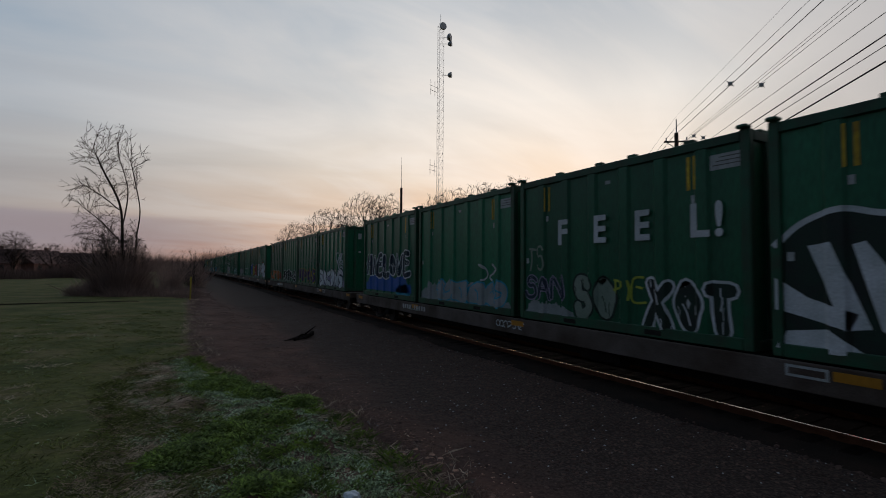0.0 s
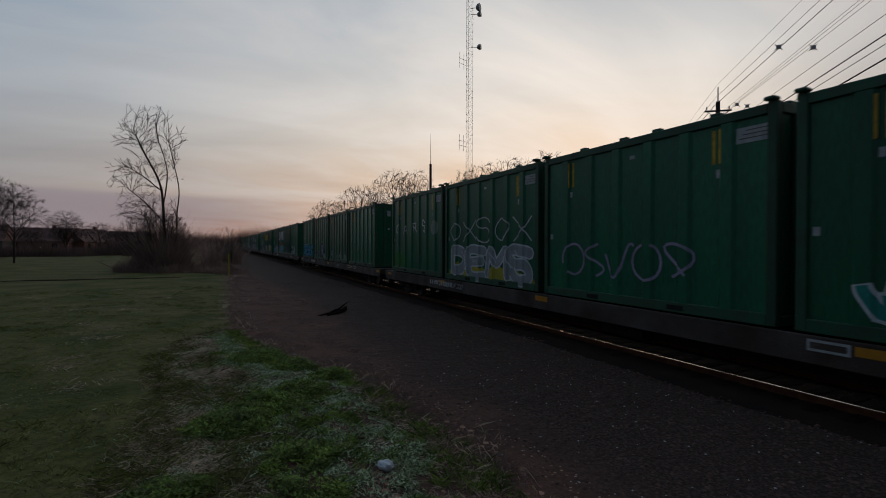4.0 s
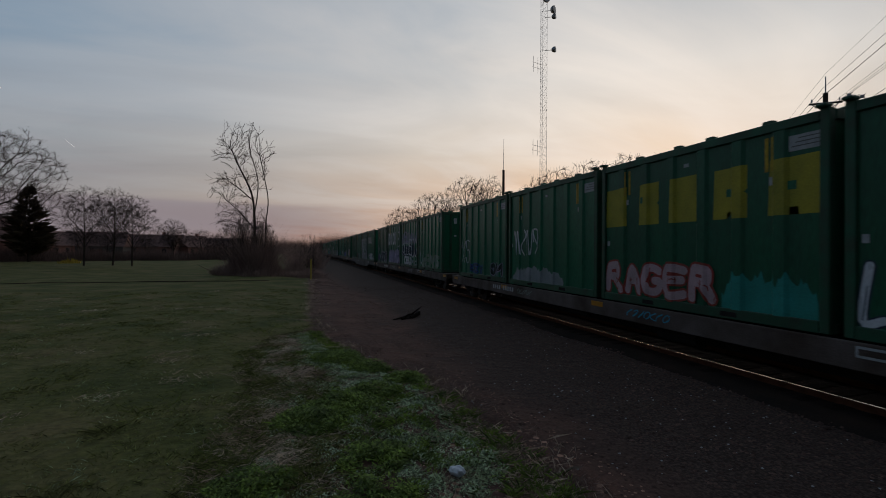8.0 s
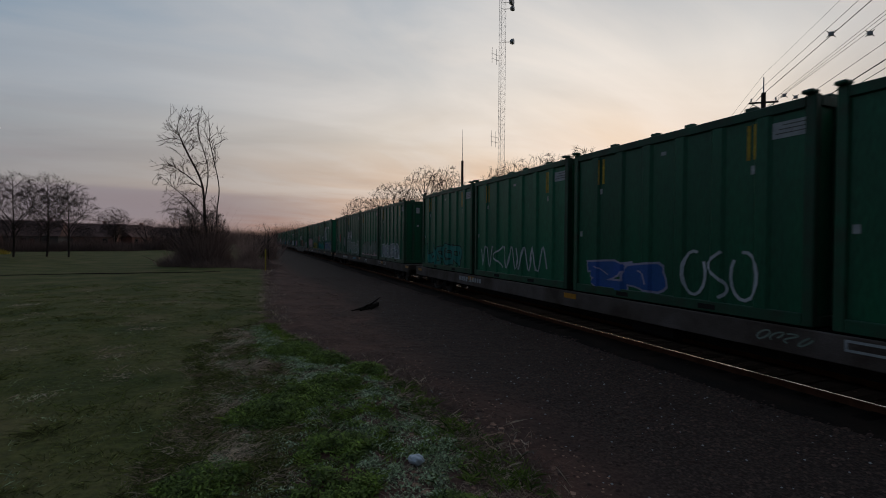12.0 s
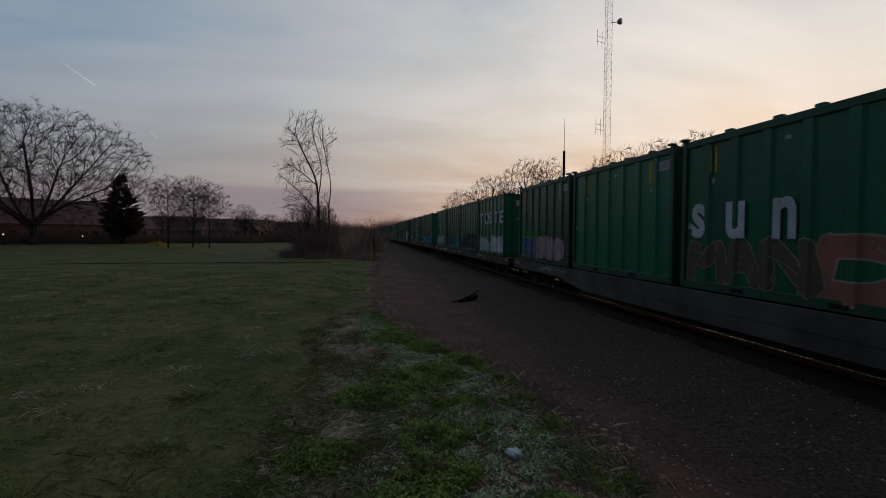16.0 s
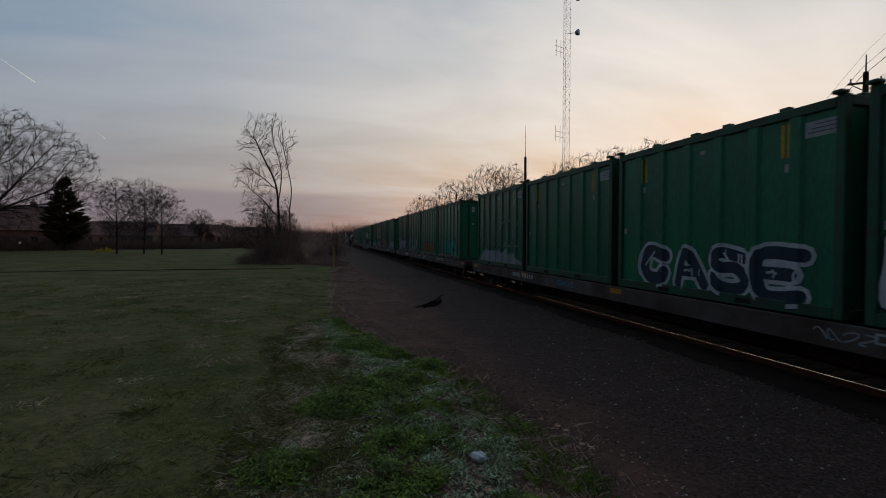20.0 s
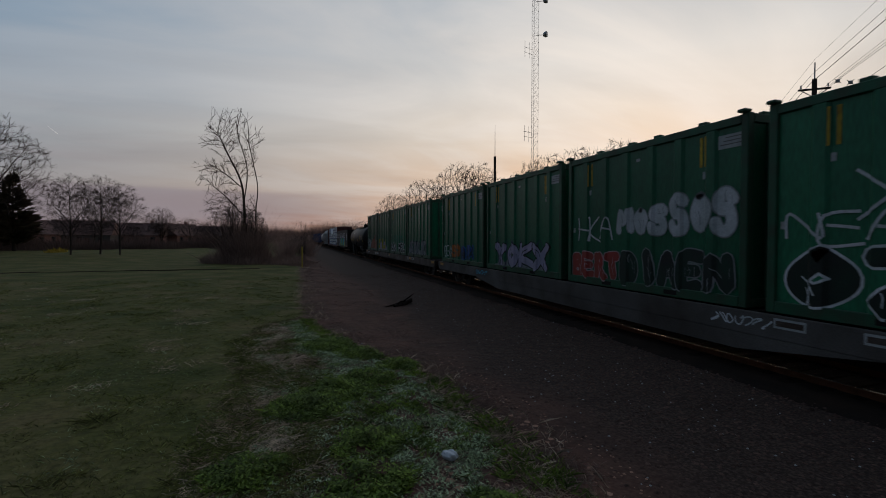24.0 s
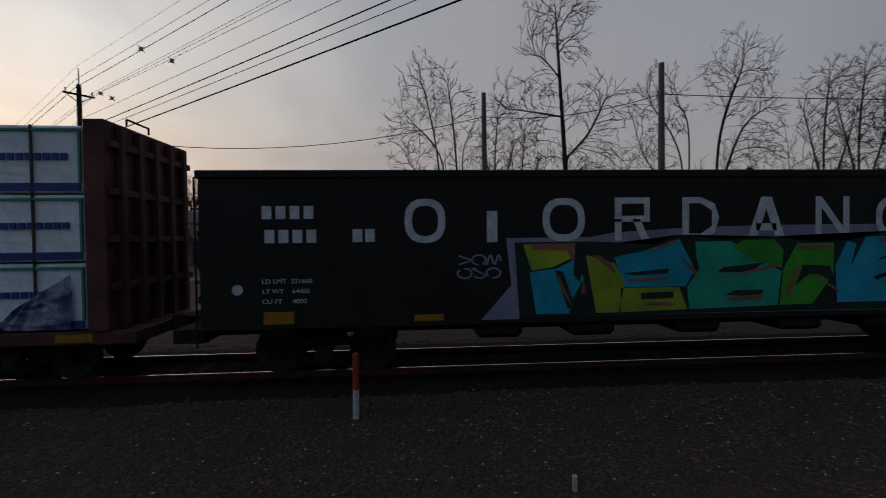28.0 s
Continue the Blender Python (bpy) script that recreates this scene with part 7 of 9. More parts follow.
# ---- trees ----
def limbs(seed, stems, r0=0.16, reach=0.42, depth=3, twig=0.016, start=0.22, rise=0.25, kink=0.22, thick=2, nodes=9, small=0.3, branch=0.25, right=9.0):
    """A bare tree from its main stems (each a curve of x, z in tree heights): tapered limbs, then side shoots and twigs."""
    rng = random.Random(seed)
    wood, twigs = ([], []), ([], [])
    H = 12.0

    def rod(store, pts, ra, rb, n):
        v, f = store
        last = None
        for i, p in enumerate(pts):
            d = (pts[min(i + 1, len(pts) - 1)] - pts[max(i - 1, 0)]).normalized()
            s = d.cross(Vector((0.31, 0.52, 0.79))).normalized()
            u = s.cross(d)
            r = ra + (rb - ra) * (i / (len(pts) - 1)) ** 0.6
            k = len(v)
            for j in range(n):
                t = 2 * math.pi * j / n
                v.append(p + (s * math.cos(t) + u * math.sin(t)) * r)
            if last is not None:
                for j in range(n):
                    f.append((last + j, last + (j + 1) % n, k + (j + 1) % n, k + j))
            last = k

    def shoots(pts, length, ra, lev, begin):
        m = len(pts) - 1
        for i in range(1, m + 1):
            t = i / m
            if t < begin:
                continue
            for _ in range(rng.choice((1, 2, 2))):
                d = (pts[i] - pts[i - 1]).normalized()
                side = Vector((rng.gauss(0, 1), rng.gauss(0, 1), rng.gauss(0, 0.4))).normalized()
                d = (d * rng.uniform(0.7, 1.1) + side * rng.uniform(0.5, 0.9) + Vector((0, 0, rise * 0.6))).normalized()
                l = length * (reach if lev == 1 else 0.68) * (1.15 - 0.6 * t) * rng.uniform(0.5, 1.2)
                if pts[i].x + d.x * l > right * H:
                    l *= 0.35
                if l < small:
                    continue
                q, out = pts[i].copy(), [pts[i].copy()]
                cuts = 5 if lev == 1 else (4 if lev == 2 else (2 if lev == 3 and depth > 3 else 1))
                for c in range(cuts):
                    d = (d + Vector((rng.gauss(0, kink), rng.gauss(0, kink), rng.gauss(0, kink) + rise * 0.35))).normalized()
                    q = q + d * (l / cuts)
                    out.append(q)
                r = max(twig, ra * (1 - 0.6 * t) * (branch if lev == 1 else 0.55))
                rod(wood if lev < thick else twigs, out, r, max(twig * 0.7, r * 0.35), 4 if lev == 1 else 3)
                if lev < depth:
                    shoots(out, l, r, lev + 1, 0.15)

    for stem in stems:
        flat = smooth_path([(x * H, z * H) for x, z in stem], max(2, nodes // (len(stem) - 1)))
        bow = rng.uniform(-0.10, 0.10) * H
        pts = [Vector((x, bow * math.sin(1.6 * i / len(flat)) + rng.gauss(0, 0.03), z)) for i, (x, z) in enumerate(flat)]
        length = sum((b - a).length for a, b in zip(pts, pts[1:]))
        r = r0 * (length / H) ** 0.5
        rod(wood, pts, r, max(0.02, r * 0.16), 7)
        shoots(pts, length, r, 1, start)
    return wood, twigs


def grown(seed, stems, heads, twig=0.012, step=0.30, kill=0.42, far=2.4, curl=0.25, shoots=2, shoot=0.55, depth=0.7, fork=2.2, out=0.3, low=0.22, side=2):
    """A bare tree grown from its stems towards points strewn through its crown. heads: middle x, z, half width, half height in tree heights, and number of points."""
    rng = np.random.default_rng(seed)
    H = 12.0
    nodes, parent = [], []
    for stem in stems:
        path = smooth_path([(x * H, z * H) for x, z in stem], 8)
        bow = rng.uniform(-0.5, 0.5)
        last = -1
        if stem[0][1] > 0.02 and nodes:
            last = int(np.argmin([math.hypot(n[0] - path[0][0], n[2] - path[0][1]) for n in nodes]))
        for i, (x, z) in enumerate(path):
            nodes.append(np.array((x, bow * math.sin(1.5 * i / len(path)), z)))
            parent.append(last)
            last = len(nodes) - 1
    goals = []
    for cx, cz, rx, rz, n in heads:
        d = rng.normal(size=(n, 3))
        d = d / np.linalg.norm(d, axis=1)[:, None] * rng.random(n)[:, None] ** 0.36
        goals.append(d * (rx * H, rx * H * depth, rz * H) + (cx * H, 0, cz * H))
    goals = np.vstack(goals)
    goals = goals[goals[:, 2] > 0.6]
    near, dist = np.zeros(len(goals), int), np.full(len(goals), 1e9)
    fresh = list(range(len(nodes)))
    births = {}
    for _ in range(90):
        if not fresh:
            break
        new_pts = np.array([nodes[i] for i in fresh])
        d = np.linalg.norm(goals[:, None, :] - new_pts[None, :, :], axis=2)
        k = d.argmin(axis=1)
        best = d[np.arange(len(goals)), k]
        hit = best < dist
        dist[hit], near[hit] = best[hit], np.array(fresh)[k[hit]]
        keep = dist > kill
        goals, near, dist = goals[keep], near[keep], dist[keep]
        live = dist < far
        if not live.any():
            if not len(goals):
                break
            live = dist <= dist.min() + 0.3
        pull = {}
        for g, i in zip(goals[live], near[live]):
            v = g - nodes[i]
            pull[i] = pull.get(i, 0) + v / np.linalg.norm(v)
        fresh = []
        for i, v in pull.items():
            p = parent[i]
            births[i] = births.get(i, 0) + 1
            if births[i] > 3:
                continue
            v = v / (np.linalg.norm(v) + 1e-6)
            if p >= 0:
                w = nodes[i] - nodes[p]
                v = v + 1.0 * w / (np.linalg.norm(w) + 1e-6)
            w = nodes[i] - np.array((0, 0, low * H))
            v = v + out * w / (np.linalg.norm(w) + 0.5) + rng.normal(size=3) * curl
            nodes.append(nodes[i] + step * v / np.linalg.norm(v))
            parent.append(i)
            fresh.append(len(nodes) - 1)
    n = len(nodes)
    kids = [[] for _ in range(n)]
    for i, p in enumerate(parent):
        if p >= 0:
            kids[p].append(i)
    rad = np.zeros(n)
    for i in range(n - 1, -1, -1):
        rad[i] = twig if not kids[i] else max(twig, sum(rad[k] ** fork for k in kids[i]) ** (1 / fork))
    wood, twigs = ([], []), ([], [])

    def rod(store, pts, rs, m):
        v, f = store
        last = None
        for i, p in enumerate(pts):
            d = (pts[min(i + 1, len(pts) - 1)] - pts[max(i - 1, 0)]).normalized()
            s = d.cross(Vector((0.31, 0.52, 0.79))).normalized()
            u = s.cross(d)
            k = len(v)
            for j in range(m):
                t = 2 * math.pi * j / m
                v.append(p + (s * math.cos(t) + u * math.sin(t)) * rs[i])
            if last is not None:
                for j in range(m):
                    f.append((last + j, last + (j + 1) % m, k + (j + 1) % m, k + j))
            last = k
    starts = [(i, parent[i]) for i in range(n) if parent[i] < 0]
    while starts:
        i, p = starts.pop()
        chain = [p, i] if p >= 0 else [i]
        while kids[chain[-1]]:
            ks = sorted(kids[chain[-1]], key=lambda q: -rad[q])
            starts += [(q, chain[-1]) for q in ks[1:]]
            chain.append(ks[0])
        if len(chain) < 2:
            continue
        pts = [Vector(nodes[q]) for q in chain]
        rs = [min(rad[q], rad[chain[1]]) for q in chain]
        thick = rs[0] > 0.045
        rod(wood if thick else twigs, pts, rs, 6 if rs[0] > 0.09 else 4 if thick else 3)
    for i in range(n):
        if rad[i] < twig * 2.6 and parent[i] >= 0:
            w = nodes[i] - nodes[parent[i]]
            w = w / np.linalg.norm(w)
            back_ = i
            for _ in range(4):
                back_ = parent[back_] if parent[back_] >= 0 else back_
            w = w + (nodes[i] - nodes[back_]) / (np.linalg.norm(nodes[i] - nodes[back_]) + 1e-6)
            w = w / (np.linalg.norm(w) + 1e-6)
            for _ in range(shoots if not kids[i] else rng.integers(0, 2)):
                v = w + rng.normal(size=3) * 0.40 + (0, 0, 0.12)
                v = v / np.linalg.norm(v) * shoot * rng.uniform(0.5, 1.4)
                mid = nodes[i] + v * 0.5 + rng.normal(size=3) * 0.02
                rod(twigs, [Vector(nodes[i]), Vector(mid), Vector(nodes[i] + v)], (twig, twig * 0.8, twig * 0.5), 3)
                for q in range(side):
                    u = v / np.linalg.norm(v) + rng.normal(size=3) * 0.55
                    at = nodes[i] + v * rng.uniform(0.2, 0.8)
                    rod(twigs, [Vector(at), Vector(at + u / np.linalg.norm(u) * shoot * rng.uniform(0.25, 0.6))], (twig * 0.7, twig * 0.45), 3)
    return wood, twigs


def fan(seed, n, wide, bole=0.25, low=0.35, split=1):
    """Stems of a round-headed tree: n limbs leaving the bole and curving up to an arched crown."""
    rng = random.Random(seed)
    out = [[(0.0, 0.0), (0.01, bole), (0.0, bole * 1.5), (0.02, 0.95)]]
    for i in range(n):
        t = (i + 0.5) / n * 2 - 1 + rng.gauss(0, 0.08)
        h = low + (1 - low) * math.sqrt(max(0.0, 1 - t * t)) * rng.uniform(0.9, 1.0)
        b = bole * rng.uniform(0.75, 1.5)
        out.append([(0.0, b * 0.6), (t * wide * 0.18, b + 0.04), (t * wide * 0.62, b + (h - b) * 0.5), (t * wide, h)])
    for k in range(1, split):
        out.append([(0.03 * k, 0.0), (0.05 * k, 0.3), (0.10 * k * rng.choice((-1, 1)), 0.62), (0.16 * k * rng.choice((-1, 1)), rng.uniform(0.85, 1.0))])
    return out


TREES = {}


def tree(kind, p, scale, rot, label, squash=1.0):
    if kind not in TREES:
        e = thing("tree", label, "tree", group="bare trees")
        wood, tw = (grown if "heads" in KINDS[kind] else limbs)(**KINDS[kind])
        pyd("trunk", *wood, BARK, e)
        pyd("crown", *tw, TWIG, e)
        zs = max(v.z for v in tw[0])
        TREES[kind] = (e, zs)
        o = e
    else:
        o = copy_thing(TREES[kind][0], pose(0, 0, 0))
        tagged(o, label)
    k = scale / TREES[kind][1]
    o.matrix_basis = pose(p.x, p.y, p.z, 0, 0, rot) @ Matrix.Diagonal((k * squash, k * squash, k, 1))
    return o


KINDS = {
    "tall": dict(seed=4, twig=0.0125, step=0.26, kill=0.34, far=1.6, curl=0.07, shoots=2, shoot=0.6, depth=0.8, fork=2.3, out=0.25, low=0.3, stems=[
        [(0.05, 0), (0.04, 0.30), (0.055, 0.50), (0.025, 0.68), (0.0, 0.80)], [(-0.02, 0), (-0.03, 0.36), (-0.05, 0.54), (-0.13, 0.72), (-0.18, 0.84)], [(-0.03, 0.40), (-0.01, 0.62), (-0.06, 0.82)],
        [(-0.03, 0.30), (-0.13, 0.42), (-0.22, 0.5)], [(-0.05, 0.5), (-0.14, 0.58), (-0.22, 0.63)], [(-0.04, 0.05), (-0.09, 0.22), (-0.12, 0.32)], [(0.02, 0.02), (-0.02, 0.2), (-0.03, 0.3)]],
        heads=[(-0.15, 0.83, 0.11, 0.14, 200), (-0.06, 0.86, 0.09, 0.14, 190), (0.0, 0.76, 0.075, 0.15, 150), (-0.20, 0.57, 0.10, 0.10, 170), (-0.07, 0.60, 0.10, 0.12, 90), (-0.13, 0.36, 0.11, 0.10, 300), (-0.02, 0.28, 0.10, 0.13, 260)]),
    "mast": dict(seed=9, twig=0.0105, step=0.24, kill=0.34, far=1.5, shoots=2, shoot=0.5, depth=0.9, curl=0.07, fork=2.15, out=0.35, low=0.35, stems=[[(0.02, 0), (0, 0.4), (-0.02, 0.75), (-0.03, 0.95)], [(-0.01, 0.56), (-0.10, 0.58), (-0.2, 0.60)], [(0.01, 0.42), (0.08, 0.5), (0.13, 0.6)], [(-0.02, 0.7), (-0.08, 0.78), (-0.14, 0.8)]],
        heads=[(-0.13, 0.62, 0.14, 0.09, 150), (-0.03, 0.88, 0.13, 0.13, 240), (0.11, 0.56, 0.10, 0.12, 170), (-0.08, 0.45, 0.07, 0.1, 70), (0.08, 0.40, 0.09, 0.1, 90)]),
    "cluster": dict(seed=13, twig=0.0105, step=0.24, kill=0.34, far=1.5, shoots=2, shoot=0.5, depth=0.8, curl=0.07, out=0.35, low=0.2, stems=[[(0, 0), (-0.02, 0.5), (-0.07, 0.8)], [(0.02, 0), (0, 0.5), (-0.14, 0.7)], [(0.08, 0), (0.06, 0.55), (0.03, 0.85)], [(0.1, 0), (0.09, 0.5), (0.12, 0.62)], [(-0.02, 0), (-0.1, 0.4), (-0.15, 0.5)]],
        heads=[(-0.06, 0.82, 0.14, 0.18, 260), (-0.15, 0.62, 0.12, 0.2, 200), (0.06, 0.62, 0.13, 0.25, 260)]),
    "pair": dict(seed=15, twig=0.0105, step=0.24, kill=0.34, far=1.5, shoots=2, shoot=0.5, depth=0.8, curl=0.07, out=0.35, low=0.25, stems=[[(-0.06, 0), (-0.07, 0.5), (-0.18, 0.75)], [(-0.05, 0), (-0.04, 0.6), (-0.08, 0.75)], [(0.06, 0), (0.07, 0.55), (0.15, 0.85)], [(0.07, 0.35), (0.15, 0.6), (0.24, 0.68)], [(-0.06, 0.3), (-0.2, 0.5), (-0.24, 0.6)]],
        heads=[(-0.16, 0.74, 0.14, 0.18, 260), (0.15, 0.82, 0.14, 0.18, 260), (0.2, 0.58, 0.12, 0.15, 170), (-0.2, 0.52, 0.1, 0.13, 120)]),
    "slim": dict(seed=17, twig=0.011, step=0.24, kill=0.34, far=1.5, shoots=2, shoot=0.5, depth=0.9, curl=0.07, out=0.3, low=0.2, stems=[[(0, 0), (-0.02, 0.55), (0, 0.9)], [(0, 0.3), (-0.06, 0.6), (-0.09, 0.75)], [(0, 0.35), (0.06, 0.6), (0.09, 0.72)]], heads=[(0.0, 0.74, 0.12, 0.26, 260), (0.0, 0.45, 0.12, 0.18, 130)]),
    "round": dict(seed=11, twig=0.0080, side=1, step=0.28, kill=0.34, far=1.6, shoots=3, shoot=0.6, depth=0.9, fork=2.4, curl=0.08, out=0.7, low=0.15, stems=[[(0.0, 0.0), (0.01, 0.3), (0.0, 0.8)]] + [[(0.0, 0.22 + 0.035 * k), (0.07 * (-1) ** k, 0.36 + 0.03 * k), (0.16 * (-1) ** k, 0.52 + 0.02 * k)] for k in range(6)], heads=[(0.0, 0.58, 0.33, 0.30, 950), (0.0, 0.80, 0.22, 0.18, 420)]),
    "wide": dict(seed=21, twig=0.0075, side=1, step=0.28, kill=0.30, far=1.6, shoots=3, shoot=0.5, depth=0.6, fork=2.35, curl=0.08, out=0.7, low=0.12, stems=[[(0.0, 0.0), (0.01, 0.16), (0.0, 0.4), (-0.03, 0.7)]] + [[(0.0, 0.10 + 0.012 * k), (0.05 * t, 0.22 + 0.02 * abs(t)), (0.13 * t, 0.62 - 0.045 * abs(t) ** 1.3)] for k, t in enumerate((-4.2, 4.0, -3.2, 3.0, -2.2, 2.0, -1.2, 1.1))], heads=[(0.0, 0.56, 0.66, 0.42, 2900), (0.0, 0.42, 0.72, 0.20, 900)]),
    "wood_a": dict(seed=31, twig=0.0115, step=0.30, kill=0.38, far=2.0, side=1, shoots=3, shoot=0.55, depth=0.8, curl=0.05, out=0.45, stems=[[(0.0, 0.0), (0.015, 0.35), (0.0, 0.72)], [(0.0, 0.22), (0.09, 0.45), (0.13, 0.66)], [(0.0, 0.28), (-0.08, 0.5), (-0.11, 0.68)]], heads=[(0.0, 0.70, 0.22, 0.30, 900), (0.08, 0.50, 0.20, 0.22, 420)]),
    "wood_b": dict(seed=44, twig=0.0115, step=0.30, kill=0.38, far=2.0, side=1, shoots=3, shoot=0.55, depth=0.8, curl=0.05, out=0.45, stems=[[(0.0, 0.0), (-0.02, 0.3), (0.02, 0.66)], [(0.0, 0.2), (-0.12, 0.42), (-0.2, 0.6)], [(0.0, 0.24), (0.14, 0.46), (0.22, 0.62)]], heads=[(0.0, 0.63, 0.34, 0.36, 1500)]),
    "scrub": dict(twig=0.018, reach=0.42, start=0.2, nodes=6, small=0.5, seed=52, r0=0.07, rise=0.3, kink=0.2, depth=2, stems=fan(52, 6, 0.6, 0.06, 0.55)),
}


def plant_trees():
    rng = random.Random(77)
    # each stands with its broad side across the view
    tree("tall", polar(4.6, 47, 0.15), 14.3, 4.6, "tall bare many-stemmed tree rising out of dark brush")
    for az, r, h, rot in ((20.7, 72, 10.0, 10), (18.4, 72, 10.1, 40), (16.8, 69, 9.0, 5)):
        tree("round", polar(az, r, 0.3), h, rot, "small round-headed bare tree on the lawn")
    tree("wide", polar(31.6, 92, 0.3), 21.6, 28, "large spreading bare tree beside houses", 1.12)
    tree("wide", polar(41.5, 80, 0.3), 15.0, 200, "large spreading bare tree beside houses", 0.8)
    tree("round", polar(13.2, 120, 0.3), 9.0, 60, "bare tree in front of distant houses", 1.3)
    for i in range(14):
        az = 8.5 + i * 2.6 + rng.uniform(-0.8, 0.8)
        tree("wood_b" if i % 3 else "round", polar(az, rng.uniform(105, 128), 0.2), rng.uniform(5.0, 8.0), rng.uniform(0, 360), "bare tree in front of distant houses", 1.4)
    # rank of woods beyond the track
    for az, top, kind in ((-12.1, 5.6, "wood_b"), (-15.7, 7.4, "wood_b"), (-17.6, 5.4, "wood_a"), (-20.2, 9.3, "wood_b"), (-22.6, 9.3, "wood_a"), (-24.4, 6.8, "wood_b"), (-26.6, 7.6, "wood_b"), (-28.8, 9.4, "wood_a"), (-30.9, 10.2, "wood_a"),
                          (-32.4, 7.4, "wood_b"), (-34.0, 10.8, "wood_a"), (-36.2, 10.6, "wood_b"), (-38.6, 11.4, "wood_a"), (-40.6, 9.0, "wood_b"), (-42.4, 11.0, "wood_a"), (-44.6, 9.6, "wood_b"), (-46.4, 10.2, "wood_a")):
        r = rng.uniform(66, 84)
        tree(kind, polar(az, r, -0.1), EYE + r * math.tan(radians(top)), rng.choice((0, 180)) + az + rng.uniform(-20, 20), "bare dark tree in the woods beyond the track")
    for i in range(7):
        az = -58.5 - i * 2.0
        r = rng.uniform(70, 95)
        tree("wood_b", polar(az, r, -0.1), EYE + r * math.tan(radians(rng.uniform(5.5, 8.0))), rng.uniform(0, 360), "bare tree behind the road")
    for az, r, el, kind in ((-94.2, 33, 22.0, "cluster"), (-101.0, 33, 17.2, "slim"), (-104.2, 33, 14.6, "slim"), (-108.9, 31, 28.5, "mast"), (-106.3, 38, 12, "scrub"), (-112.0, 37, 12, "scrub"), (-97.5, 38, 11.5, "scrub"), (-116.5, 38, 11.0, "scrub"),
                            (-123.0, 33, 21.0, "pair"), (-128.5, 46, 10, "scrub"), (-131.6, 40, 12, "scrub"), (-133.8, 35, 16.7, "slim"), (-136.3, 35, 17, "slim"), (-140, 36, 15, "wood_a"), (-150, 36, 16, "wood_b")):
        tree(kind, polar(az, r, -0.1), EYE + r * math.tan(radians(el)), az, "tall bare tree on the far side of the track")
    for az, r, h in ((6.6, 46, 5.2), (5.2, 46.5, 5.6), (4.4, 47.5, 5.2), (6.0, 47.5, 6.2)):
        tree("scrub", polar(az, r, 0.1), h, rng.uniform(0, 360), "tangled brown shrub at the tree's foot", 0.55)
    for az, h, k in ((6.4, 6.4, "slim"), (5.6, 5.2, "wood_b"), (4.2, 5.0, "wood_b"), (7.4, 5.0, "wood_b"), (3.4, 4.2, "slim")):
        tree(k, polar(az, 46.5, 0.1), h, az * 70, "tangled bare shrub at the tree's foot", 0.9)
    for az, r, h in ((-0.75, 55, 4.3), (-0.2, 57, 3.4), (-1.5, 60, 3.2), (0.6, 60, 2.6), (-1.2, 75, 4.0), (0.2, 70, 3.6), (1.6, 66, 2.8), (-1.7, 95, 4.6), (-2.2, 120, 5.0)):
        tree("scrub", polar(az, r, 0.1), h, rng.uniform(0, 360), "tangled brown shrub beside the track", 1.2)


plant_trees()


def conifer(p, h, w):
    e = thing("conifer", "dark dense evergreen tree beside houses", "tree", pose(p.x, p.y, p.z))
    part("trunk", tubes(((0, 0, 0), (0, 0, h * 0.9), 0.25, 0.05), n=8), BARK, e)
    rng = random.Random(9)
    v, f = [], []
    boughs = [(rng.uniform(0, 6.283), rng.uniform(0.05, 0.95), rng.uniform(0.55, 1.1)) for _ in range(110)]
    for i in range(2200):
        ba, bt, bl = boughs[i % 110]
        t = min(0.99, max(0.0, bt + rng.gauss(0, 0.03)))
        z = h * (0.08 + 0.9 * t)
        r = w * bl * (1.03 - t) ** 0.72 * min(1.0, 0.55 + 2.2 * t) * rng.uniform(0.45, 1.1)
        a = ba + rng.gauss(0, 0.30)
        tip = Vector((r * math.cos(a), r * math.sin(a), z + 0.16 * r + rng.uniform(-0.25, 0.25)))
        root = Vector((0.45 * r * math.cos(ba), 0.45 * r * math.sin(ba), z + 0.02 * r))
        s = (tip - root).cross(Vector((0, 0, 1))).normalized() * 0.13
        m = root.lerp(tip, 0.6)
        k = len(v)
        v += [root, m + s, tip, m - s, m + Vector((0, 0, -0.2)), m + Vector((0, 0, 0.16))]
        f += [(k, k + 1, k + 2), (k, k + 2, k + 3), (k, k + 4, k + 2), (k, k + 2, k + 5)]
    pyd("crown", v, f, NEEDLE, e)


conifer(polar(24.7, 95, 0.3), 12.2, 4.3)
conifer(polar(-127.5, 60, 0), 10.0, 3.0)


